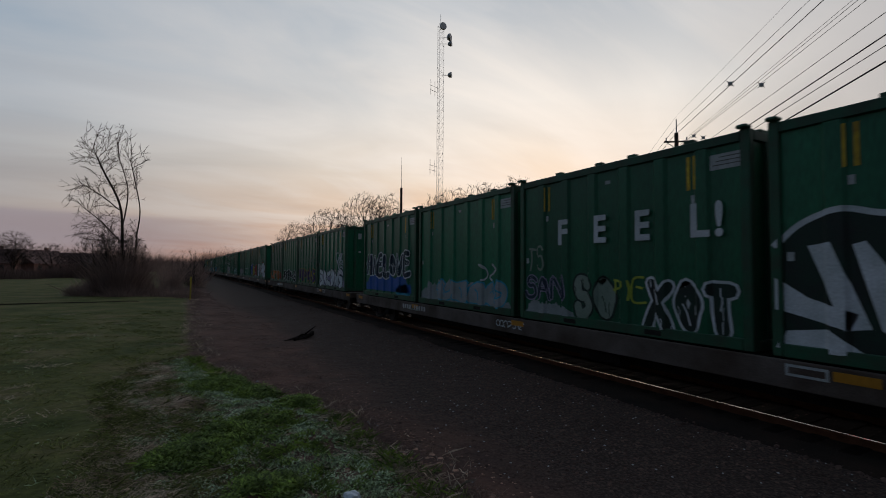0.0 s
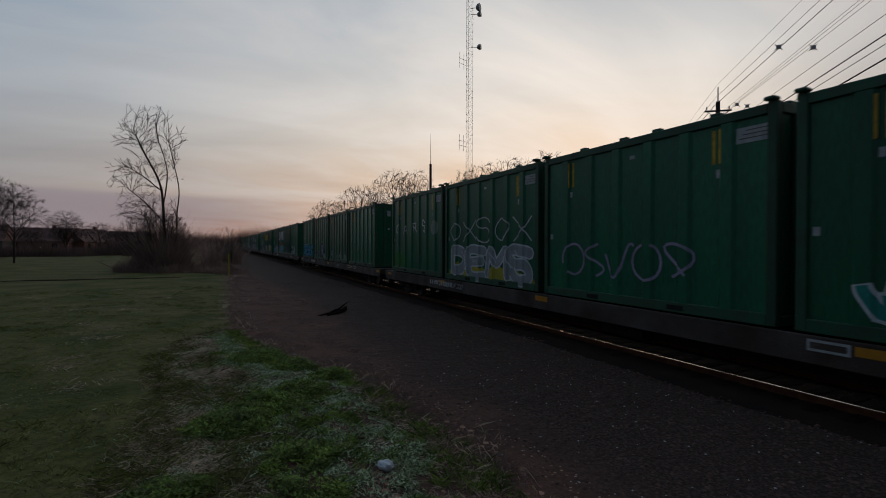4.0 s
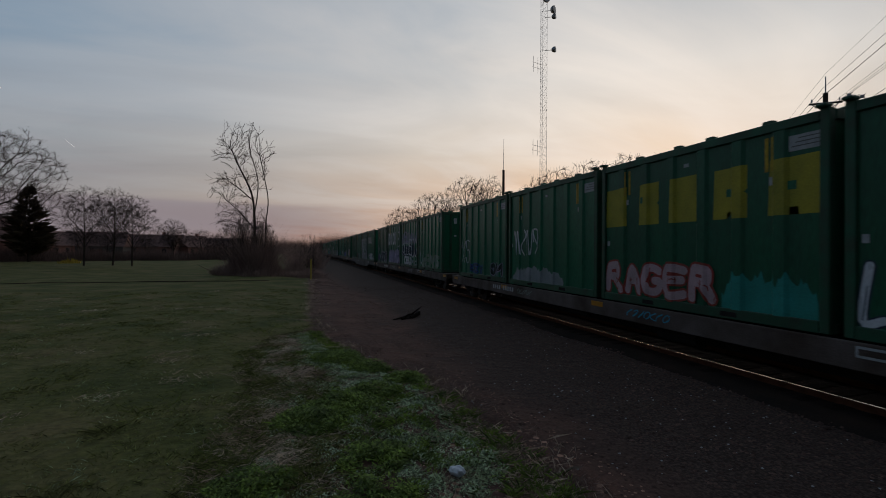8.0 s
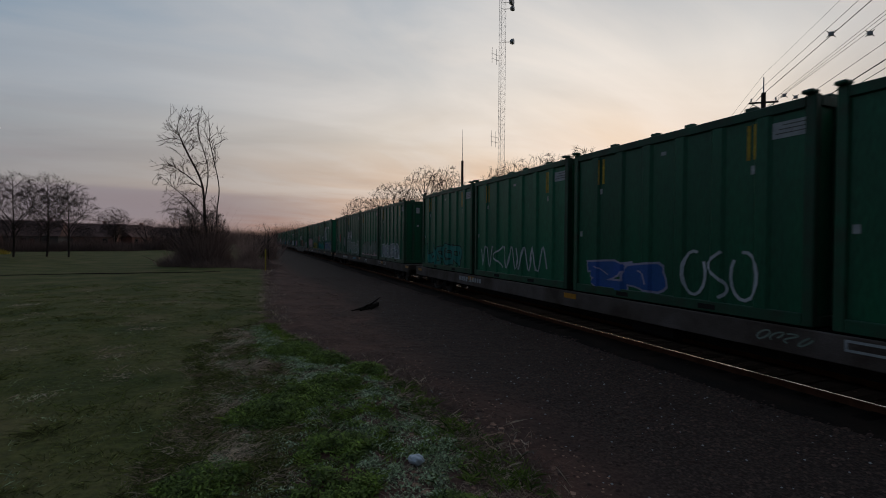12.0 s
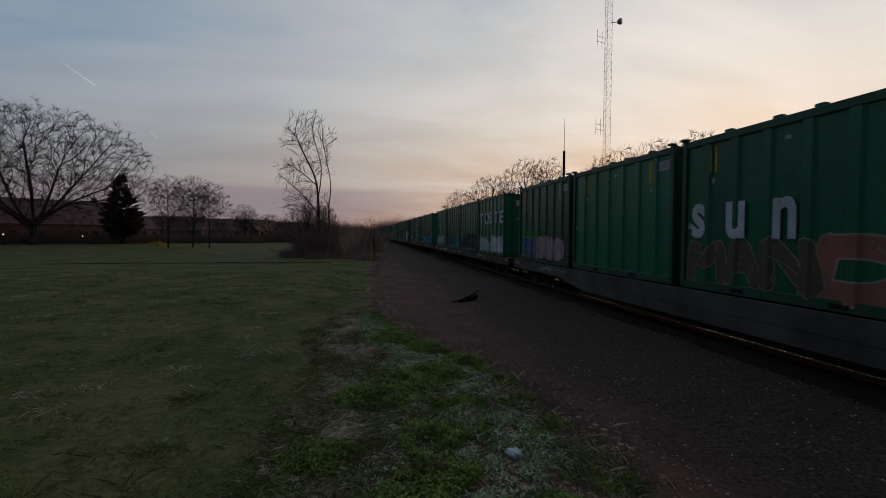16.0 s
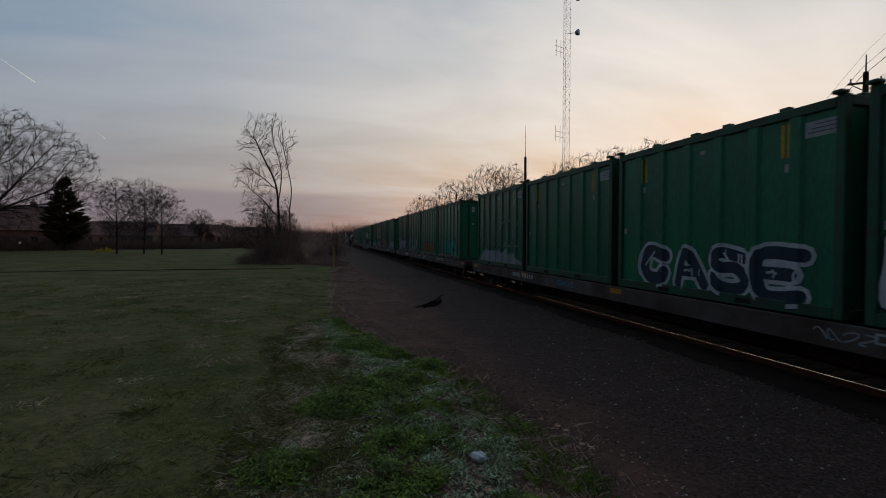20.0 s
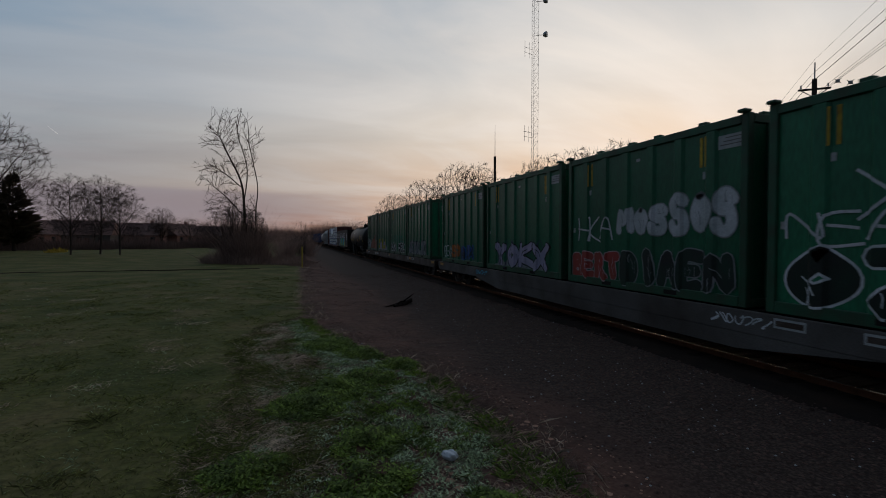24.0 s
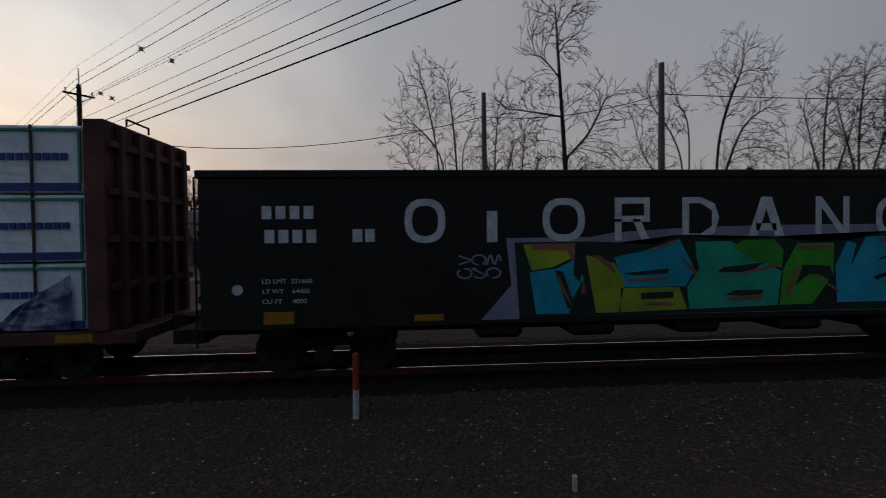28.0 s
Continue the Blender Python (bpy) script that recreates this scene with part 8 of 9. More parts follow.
def thicket(name, spots, label, mat=BRUSH, blades=60, thin=1.0, lean=0.22):
    """Tangled brush or far woods: many thin upright slivers, one object."""
    rng = random.Random(len(spots) * 7 + blades)
    v, f = [], []
    for x, y, z, rad, h in spots:
        for _ in range(blades):
            a, q = rng.uniform(0, 6.283), rad * math.sqrt(rng.random())
            bx, by = x + q * math.cos(a), y + q * math.sin(a)
            hh = h * rng.uniform(0.35, 1.0) * (1 - 0.45 * (q / rad) ** 2)
            w = max(0.03, rad * rng.uniform(0.02, 0.06)) * thin
            lx, ly = rng.gauss(0, lean) * hh, rng.gauss(0, lean) * hh
            t = rng.uniform(0, 3.14)
            dx, dy = math.cos(t) * w, math.sin(t) * w
            k = len(v)
            v += [(bx - dx, by - dy, z - 0.1), (bx + dx, by + dy, z - 0.1), (bx + dx * 1.6 + lx * 0.6, by + dy * 1.6 + ly * 0.6, z + hh * 0.6), (bx + lx, by + ly, z + hh), (bx - dx * 1.4 + lx * 0.5, by - dy * 1.4 + ly * 0.5, z + hh * 0.5)]
            f.append((k, k + 1, k + 2, k + 3, k + 4))
    o = pyd(name, v, f, mat)
    return tagged(o, label, "brush", kind="stuff")


def plant_brush():
    rng = random.Random(5)
    sp = []
    for _ in range(48):
        off = rng.gauss(0, 1.1)
        p = polar(5.1 + off, rng.uniform(44.5, 48))
        sp.append((p.x, p.y, 0.1, rng.uniform(0.5, 1.1), rng.uniform(3.0, 6.6) * max(0.3, 1 - 0.36 * abs(off))))
    thicket("brush_thicket", sp, "dense dark brown winter brush round the bare tree", mat=REDBRUSH, blades=240, thin=0.16, lean=0.36)
    sp = []
    for _ in range(22):
        p = polar(rng.gauss(5.3, 1.3), rng.uniform(43.0, 48))
        sp.append((p.x, p.y, 0.1, rng.uniform(0.6, 1.1), rng.uniform(0.4, 1.3)))
    thicket("brush_thicket", sp, "low reddish brown weeds round the bare tree's foot", mat=REDBRUSH, blades=300, thin=0.22, lean=0.7)
    sp = []
    for _ in range(26):
        y = rng.uniform(52, 200)
        p = polar(rng.uniform(-1.9, 1.5), y)
        sp.append((p.x, p.y, 0.1, rng.uniform(0.6, 1.3), rng.uniform(1.4, 3.6) * (1 + y / 160)))
    thicket("trackside_brush", sp, "brown winter brush crowding the edge of the track", mat=REDBRUSH, blades=300, thin=0.22, lean=0.45)
    sp = []
    for _ in range(24):
        p = polar(rng.uniform(-1.5, 3.5), rng.uniform(40, 60))
        sp.append((p.x, p.y, 0.1, rng.uniform(0.5, 1.2), rng.uniform(0.3, 0.8)))
    thicket("dry_weeds", sp, "pale dry weeds along the lawn's edge", mat=REDBRUSH, blades=260, thin=0.25, lean=0.6)
    sp = []
    for az in np.arange(-13, 66, 0.32):
        r = rng.uniform(190, 330)
        el = 1.45 + 0.6 * noise.noise(Vector((az * 0.16, 0, 0))) + (1.1 if -8 < az < -2 else 0) + rng.uniform(0, 0.35)
        p = polar(az, r)
        sp.append((p.x, p.y, 0, r * 0.018, EYE + r * math.tan(radians(el))))
    thicket("far_woods", sp, "distant bare woods along the horizon", blades=260, thin=0.16, lean=0.30)
    sp = []
    for az in np.arange(-170, -11, 0.55):
        r = rng.uniform(95, 150)
        el = 1.6 + 0.9 * noise.noise(Vector((az * 0.11, 3, 0))) + rng.uniform(0, 0.8)
        p = polar(az, r)
        sp.append((p.x, p.y, 0, r * 0.02, EYE + r * math.tan(radians(el))))
    thicket("far_woods", sp, "bare woods beyond the track and road", blades=150, thin=0.14, lean=0.30)
    sp = []
    for az in np.arange(66, 190, 0.9):
        r = rng.uniform(95, 170)
        p = polar(az, r)
        sp.append((p.x, p.y, 0.2, r * 0.02, 6 + rng.uniform(0, 4)))
    thicket("far_woods", sp, "bare woods behind the lawn", blades=40)


plant_brush()


# ---- houses across the lawn, shops across the road ----
def house(p, rot, w, d, h, roof, wall, label):
    e = thing("house", label, "house", pose(p.x, p.y, p.z, 0, 0, rot), group="houses across the lawn")
    part("wall", boxes((-w / 2, w / 2, -d / 2, d / 2, 0, h)), wall, e)
    bm = bmesh.new()
    o = 0.35
    a = [bm.verts.new(c) for c in ((-w / 2 - o, -d / 2 - o, h), (w / 2 + o, -d / 2 - o, h), (w / 2 + o, d / 2 + o, h), (-w / 2 - o, d / 2 + o, h))]
    b = [bm.verts.new(c) for c in ((-w / 2 - o, 0, h + roof), (w / 2 + o, 0, h + roof))]
    for q in ((a[0], a[1], b[1], b[0]), (a[2], a[3], b[0], b[1]), (a[1], a[2], b[1]), (a[3], a[0], b[0]), (a[3], a[2], a[1], a[0])):
        bm.faces.new(q)
    part("roof", bm, ROOF, e)
    n = max(2, int(w / 3.2))
    for i in range(n):
        x = -w / 2 + w * (i + 0.5) / n
        win = part("window", boxes((x - 0.55, x + 0.55, -d / 2 - 0.04, -d / 2 + 0.02, 1.0, 2.3)), SIDING, e)
        part("pane", boxes((x - 0.45, x + 0.45, -d / 2 - 0.055, -d / 2 - 0.03, 1.1, 2.2)), PANE, win)
        if h > 4.5:
            win = part("window", boxes((x - 0.5, x + 0.5, -d / 2 - 0.04, -d / 2 + 0.02, 3.6, 4.7)), SIDING, e)
            part("pane", boxes((x - 0.4, x + 0.4, -d / 2 - 0.055, -d / 2 - 0.03, 3.7, 4.6)), PANE, win)
    part("door", boxes((w * 0.12 - 0.5, w * 0.12 + 0.5, -d / 2 - 0.05, -d / 2 + 0.02, 0, 2.05)), BROWN, e)
    part("chimney", boxes((w * 0.3 - 0.4, w * 0.3 + 0.4, 0.4, 1.1, h, h + roof + 0.7)), BRICK, e)
    return e


def place_buildings():
    rows = [(29.6, 112, 19, 3.4, 4.6, BRICK), (37.2, 105, 17, 3.2, 4.8, BRICK), (45.5, 100, 18, 3.2, 4.4, SIDING), (24.0, 138, 13, 2.8, 3.4, BRICK), (19.6, 142, 12, 2.7, 3.6, SIDING),
            (15.6, 150, 14, 2.7, 3.4, BRICK), (11.6, 160, 13, 2.7, 3.6, BRICK), (8.4, 168, 12, 2.7, 3.2, SIDING)]
    for az, r, w, h, roof, wall in rows:
        house(polar(az, r, 0.2), az + (16 if w > 15 else -12) + (0 if w in (19, 14, 12) else 62), w, 10, h, roof, wall, "low brick house with dark roof" if wall is BRICK else "low pale-sided house with dark roof")
    for az, r, z in ((33.5, 88, 1.6), (27.9, 100, 1.3), (15.0, 128, 1.2)):
        p = polar(az, r, z)
        o = thing("porch_lamp", "small lit porch lamp on a post", "lamp", pose(p.x, p.y, 0.2), group="porch lamps")
        part("post", tubes(((0, 0, 0), (0, 0, z), 0.05), n=6), DARK, o)
        part("bulb", tubes(((0, 0, z), (0, 0, z + 0.14), 0.06), n=8), WARMGLOW, o)
    # hedge along the houses
    sp = []
    rng = random.Random(4)
    for az in np.arange(6.5, 50, 0.36):
        p = polar(az, rng.uniform(96, 108))
        sp.append((p.x, p.y, 0.2, rng.uniform(1.2, 2.6), rng.uniform(1.6, 3.6) + 4.0 * max(0.0, noise.noise(Vector((az * 0.5, 2, 0))))))
    thicket("hedge_row", sp, "dark hedges and shrubs before the houses", blades=330, thin=0.15, lean=0.35)
    p = polar(21.6, 84, 0.3)
    thicket("yellow_shrub", [(p.x, p.y, 0.2, 0.9, 1.0), (p.x - 0.9, p.y, 0.2, 0.7, 0.8)], "yellow flowering shrub on the lawn", mat=YELLOWPOST, blades=120)
    # a low dark step across the lawn
    v, f = [], []
    for i in range(81):
        x = -21.5 + i * 0.24
        y = 37.5 + 0.06 * x + 0.3 * math.sin(x * 0.3)
        g = lie(x, y)
        k = 1 + 0.5 * noise.noise(Vector((x * 0.9, 0, 6)))
        v += [(x, y - 0.10, g - 0.05), (x, y, g + 0.045 * k), (x, y + 0.5, g - 0.03)]
        if i:
            j = 3 * i
            f += [(j - 3, j, j + 1, j - 2), (j - 2, j + 1, j + 2, j - 1)]
    o = pyd("lawn_furrow", v, f, BEDSTONE)
    tagged(o, "low dark earth step across the lawn", "furrow", kind="structure")


place_buildings()


def road_side():
    # road and parking beyond the track
    bm = boxes((14.2, 46, -60, 13.5, -0.30, -0.10))
    tagged(ob_from("road", bm, ASPHALT), "grey asphalt road and parking lot beyond the track", "road", kind="structure")
    v = [(46, 2, 0), (160, 120, 0), (150, 134, 0), (36, 13.4, 0)]
    tagged(pyd("side_road", [(x, y, -0.11) for x, y, z in v], [(0, 1, 2, 3)], ASPHALT), "asphalt street running away under the wires", "road", kind="structure")
    ln = thing("road_lines", "worn white road markings", "road marking", kind="structure")
    for i in range(9):
        part("line", boxes((19.0, 19.12, -20 + i * 4, -17.6 + i * 4, -0.098, -0.092)), ROADLINE, ln)
        part("stall_line", boxes((27, 31.5, -18 + i * 3.2, -17.88 + i * 3.2, -0.098, -0.092)), ROADLINE, ln)
    part("stop_line", boxes((15.2, 15.6, -2, 9, -0.098, -0.092)), ROADLINE, ln)
    part("edge_line", boxes((14.8, 26, 12.4, 12.52, -0.098, -0.092)), ROADLINE, ln)
    tagged(ob_from("kerb", boxes((13.9, 14.2, -60, 3.0, -0.25, 0.03), bevel=0.02), CONCRETE), "pale concrete kerb along the road", "kerb", kind="structure")
    tagged(ob_from("kerb", boxes((14.0, 44, 13.5, 13.8, -0.25, 0.05), bevel=0.02), CONCRETE), "pale concrete kerb along the road", "kerb", kind="structure")
    # shop building
    c = polar(-79, 46)
    e = thing("shop_building", "low flat-roofed brick shop with pale cornice and red sign", "shop", pose(c.x, c.y, -0.1, 0, 0, -79 + 180 + 180))
    part("wall", boxes((-11, 11, 0, 12, 0, 4.6)), BRICK, e)
    part("upper_wall", boxes((-11.03, 11.03, -0.03, 12.03, 3.15, 4.22)), SHOPWALL, e)
    part("parapet", boxes((-3.5, 2.5, -0.15, 0.6, 5.18, 5.75), bevel=0.04), CONCRETE, e)
    part("cornice", boxes((-11.2, 11.2, -0.2, 12.2, 4.2, 5.2), bevel=0.04), CONCRETE, e)
    part("awning", boxes((-10.5, 10.5, -1.3, 0, 2.8, 3.1)), CONCRETE, e)
    for i in range(6):
        x = -9.4 + i * 3.6
        w = part("shop_window", boxes((x - 1.4, x + 1.4, -0.06, 0.02, 0.5, 2.6)), SIDING, e)
        part("pane", boxes((x - 1.3, x + 1.3, -0.09, -0.05, 0.6, 2.5)), PANE, w)
    s = part("sign_panel", boxes((-6.5, -1.5, -0.16, 0.0, 3.25, 3.95), bevel=0.02), REDSIGN, e)
    for i in range(5):
        part("sign_bar", boxes((-6.1 + i * 0.9, -5.5 + i * 0.9, -0.19, -0.15, 3.42, 3.8)), LETTER, s)
    c = polar(-63, 88)
    e = thing("far_shop", "long low dark building behind the car park", "shop", pose(c.x, c.y, -0.1, 0, 0, -63))
    part("wall", boxes((-18, 18, 0, 10, 0, 4.2)), BRICK, e)
    part("roof", boxes((-18.3, 18.3, -0.3, 10.3, 4.2, 4.7)), ROOF, e)
    for i in range(8):
        x = -15 + i * 4.2
        w = part("shop_window", boxes((x - 1.5, x + 1.5, -0.06, 0.02, 0.6, 2.6)), SIDING, e)
        part("pane", boxes((x - 1.4, x + 1.4, -0.09, -0.05, 0.7, 2.5)), PANE, w)
    for az, r, z in ((-58.0, 80, 5.2), (-58.2, 78, 3.9), (-50.0, 75, 2.0), (-49.0, 70, 0.9), (-60.5, 84, 4.4), (-74.2, 60, 5.0)):
        p = polar(az, r)
        o = thing("lot_lamp", "tall parking lot lamp, lit", "lamp", pose(p.x, p.y, -0.1), group="parking lot lamps")
        part("post", tubes(((0, 0, 0), (0, 0, z), 0.07), n=6), DARK, o)
        part("lamp_head", boxes((-0.28, 0.28, -0.14, 0.14, z, z + 0.16), bevel=0.03), WARMGLOW if r > 74 else REDGLOW, o)
    # level crossing signal
    p = polar(-69.5, 20.8)
    e = thing("crossing_signal", "railway crossing signal with white crossbuck and red lamps", "crossing signal", pose(p.x, p.y, -0.15, 0, 0, -40))
    part("mast", tubes(((0, 0, 0), (0, 0, 4.7), 0.07), n=10), GALV, e)
    for a in (45, -45):
        part("crossbuck_blade", boxes((-0.62, 0.62, -0.10, -0.07, -0.11, 0.11)), LETTER, e).matrix_basis = pose(0, -0.03 if a > 0 else 0.0, 4.25, 0, a, 0)
    part("lamp_bar", boxes((-0.75, 0.75, -0.04, 0.04, 2.78, 2.88)), DARK, e)
    for x, m in ((-0.6, DARK), (0.6, REDGLOW)):
        hood = part("signal_hood", tubes(((x, -0.05, 2.83), (x, -0.22, 2.83), 0.28), n=18), DARK, e)
        part("signal_lens", tubes(((x, -0.222, 2.83), (x, -0.235, 2.83), 0.13), n=16), m, hood)
    part("base_box", boxes((-0.3, 0.3, -0.3, 0.3, 0, 0.5), bevel=0.03), GALV, e)
    # relay cabinet and small signs
    p = polar(-57.2, 30.0)
    e = thing("road_sign", "white square road sign on a post", "road sign", pose(p.x, p.y, -0.1, 0, 0, -60))
    part("post", tubes(((0, 0, 0), (0, 0, 2.5), 0.035), n=6), GALV, e)
    part("sign_face", boxes((-0.32, 0.32, -0.05, -0.03, 1.75, 2.6), bevel=0.01), PLATE, e)
    part("sign_bar", boxes((-0.2, 0.2, -0.06, -0.045, 2.1, 2.25)), DARK, e)
    part("lower_plate", boxes((-0.32, 0.32, -0.05, -0.03, 1.3, 1.6)), PLATE, e)
    for az, r in ((-62.5, 27), (-64.0, 27.5), (-72, 30)):
        p = polar(az, r)
        e = thing("barrier", "low pale concrete road barrier", "barrier", pose(p.x, p.y, -0.1, 0, 0, 30), group="road barriers")
        part("block", boxes((-1.4, 1.4, -0.25, 0.25, 0, 0.55), bevel=0.06), CONCRETE, e)
    guard = thing("guard_rail", "steel guard rail beside the road", "guard rail", kind="structure")
    for i in range(8):
        part("post", boxes((20 + i * 2.2, 20.12 + i * 2.2, 14.4, 14.5, -0.2, 0.7)), GALV, guard)
    part("rail", boxes((19.6, 36, 14.32, 14.4, 0.4, 0.7), bevel=0.02), GALV, guard)


road_side()


# ---- along the verge ----
def verge():
    p = polar(-1.15, 38.0)
    e = thing("marker_post", "yellow plastic marker post at the lawn's edge", "marker post", pose(p.x, p.y, lie(p.x, p.y), 2, 0, 0))
    part("post", tubes(((0, 0, -0.1), (0, 0, 1.62), 0.055), n=10), YELLOWPOST, e)
    part("cap", tubes(((0, 0, 1.62), (0, 0, 1.70), 0.06, 0.03), n=10), YELLOWPOST, e)
    p = polar(-83.2, 6.75)
    g = lie(p.x, p.y)
    e = thing("marker_post", "leaning red and white plastic marker post on the ballast", "marker post", pose(p.x, p.y, g, 0, 3, 0))
    part("lower_tube", tubes(((0, 0, -0.05), (0, 0, 0.42), 0.045), n=12), WHITEPOST, e, "white lower half")
    part("upper_tube", tubes(((0, 0, 0.42), (0, 0, 0.92), 0.047), n=12), REDPOST, e, "faded red upper half")
    part("cap", tubes(((0, 0, 0.92), (0, 0, 0.95), 0.047, 0.02), n=12), REDPOST, e)
    p = polar(-109.8, 4.75)
    e = thing("survey_stake", "short white stake in the ballast", "stake", pose(p.x, p.y, lie(p.x, p.y), 0, 0, 0))
    part("stake", boxes((-0.02, 0.02, -0.02, 0.02, -0.05, 0.16), bevel=0.004), WHITEPOST, e)
    # litter
    x, y = 1.61, 4.7
    bm = bmesh.new()
    bmesh.ops.create_icosphere(bm, subdivisions=3, radius=0.085)
    for v in bm.verts:
        v.co *= 1 + 0.35 * noise.noise(v.co * 22)
        v.co.z *= 0.62
    o = ob_from("paper_cup", bm, PAPER)
    o.matrix_basis = pose(x, y, lie(x, y) + 0.06, 0, 20, 40)
    tagged(o, "crumpled white paper cup in the grass", "litter")
    # a dark timber lying on the ballast
    bm = bmesh.new()
    box(bm, -0.08, 0.08, -0.65, 0.7, -0.05, 0.09, bevel=0.03)
    bmesh.ops.subdivide_edges(bm, edges=bm.edges[:], cuts=3)
    for v in bm.verts:
        v.co += Vector([noise.noise(v.co * 4 + Vector((k * 5, 0, 0))) * 0.14 for k in range(3)])
    tube(bm, (0.0, -0.3, 0.05), (-0.22, -0.9, 0.03), 0.05, 0.015, n=6)
    tube(bm, (0.0, 0.2, 0.08), (0.12, 0.75, 0.26), 0.04, 0.012, n=6)
    tube(bm, (0.03, -0.1, 0.05), (0.3, -0.35, 0.0), 0.035, 0.012, n=6)
    e = ob_from("old_timber", bm, TIE)
    e.matrix_basis = pose(3.95, 17.1, lie(3.95, 17.1) + 0.06, 3, 0, -40)
    tagged(e, "dark rotten timber lying on the ballast", "timber")


verge()


def vapour_trail():
    for (az0, el0), (az1, el1), r in TRAILS:
        bm = tubes((polar(az0, 3000, 3000 * math.tan(radians(el0))), polar(az1, 3000, 3000 * math.tan(radians(el1))), 0.6, r), n=6)
        tagged(ob_from("vapour_trail", bm, TRAILGLOW), "short white vapour trail high in the sky", "vapour trail", kind="structure")


TRAILS = (((29.2, 15.6), (26.7, 14.0), 2.6), ((22.2, 10.3), (21.5, 9.7), 1.6))
# weak emission stands in for sunlight on the trails
TRAILGLOW = glow("self_lit_vapour", (0.9, 0.88, 0.86), 0.45)
vapour_trail()


def blade_field(name, spots, mat, label, per, h, w, lean=0.5):
    rng = random.Random(len(spots) + per)
    v, f = [], []
    for x, y, r, k in spots:
        for _ in range(per):
            a, q = rng.uniform(0, 6.283), r * math.sqrt(rng.random())
            bx, by = x + q * math.cos(a), y + q * math.sin(a)
            z = lie(bx, by) - 0.005
            hh = h * k * rng.uniform(0.4, 1.0) * (1 - 0.4 * (q / r) ** 2)
            t = rng.uniform(0, 6.283)
            dx, dy = math.cos(t) * w * 0.5, math.sin(t) * w * 0.5
            lx, ly = rng.gauss(0, lean) * hh, rng.gauss(0, lean) * hh
            i = len(v)
            v += [(bx - dx, by - dy, z), (bx + dx, by + dy, z), (bx + dx * 0.7 + lx * 0.45, by + dy * 0.7 + ly * 0.45, z + hh * 0.62), (bx + lx, by + ly, z + hh * 0.95)]
            f.append((i, i + 1, i + 2, i + 3))
    return tagged(pyd(name, v, f, mat), label, "grass", kind="stuff")


def leaf_field(name, spots, mat, label, per, size):
    """Low leafy mats: small tilted leaves over little mounds."""
    rng = random.Random(len(spots) + per)
    v, f = [], []
    for x, y, r, h in spots:
        for _ in range(per):
            a, q = rng.uniform(0, 6.283), r * math.sqrt(rng.random())
            bx, by = x + q * math.cos(a), y + q * math.sin(a)
            z = lie(bx, by) + h * (1 - (q / r) ** 2) * rng.uniform(0.55, 1.0) + rng.uniform(0, 0.02)
            s = size * rng.uniform(0.5, 1.3)
            t, p = rng.uniform(0, 6.283), rng.uniform(-0.9, 0.9)
            c, d, u = math.cos(t) * s, math.sin(t) * s, math.sin(p) * s
            i = len(v)
            v += [(bx - c, by - d, z - u), (bx + d * 0.5, by - c * 0.5, z), (bx + c, by + d, z + u), (bx - d * 0.5, by + c * 0.5, z)]
            f.append((i, i + 1, i + 2, i + 3))
    return tagged(pyd(name, v, f, mat), label, "grass", kind="stuff")


# bright tussocks along the verge: x, y, radius
TUSSOCKS = ((0.88, 10.6, 0.62), (1.5, 9.6, 0.5), (0.67, 7.3, 0.5), (1.2, 7.9, 0.38), (0.84, 5.33, 0.42), (0.75, 4.45, 0.40), (0.18, 6.73, 0.52), (-0.43, 4.93, 0.36), (1.9, 8.5, 0.4), (0.3, 3.7, 0.5), (1.55, 3.6, 0.35))


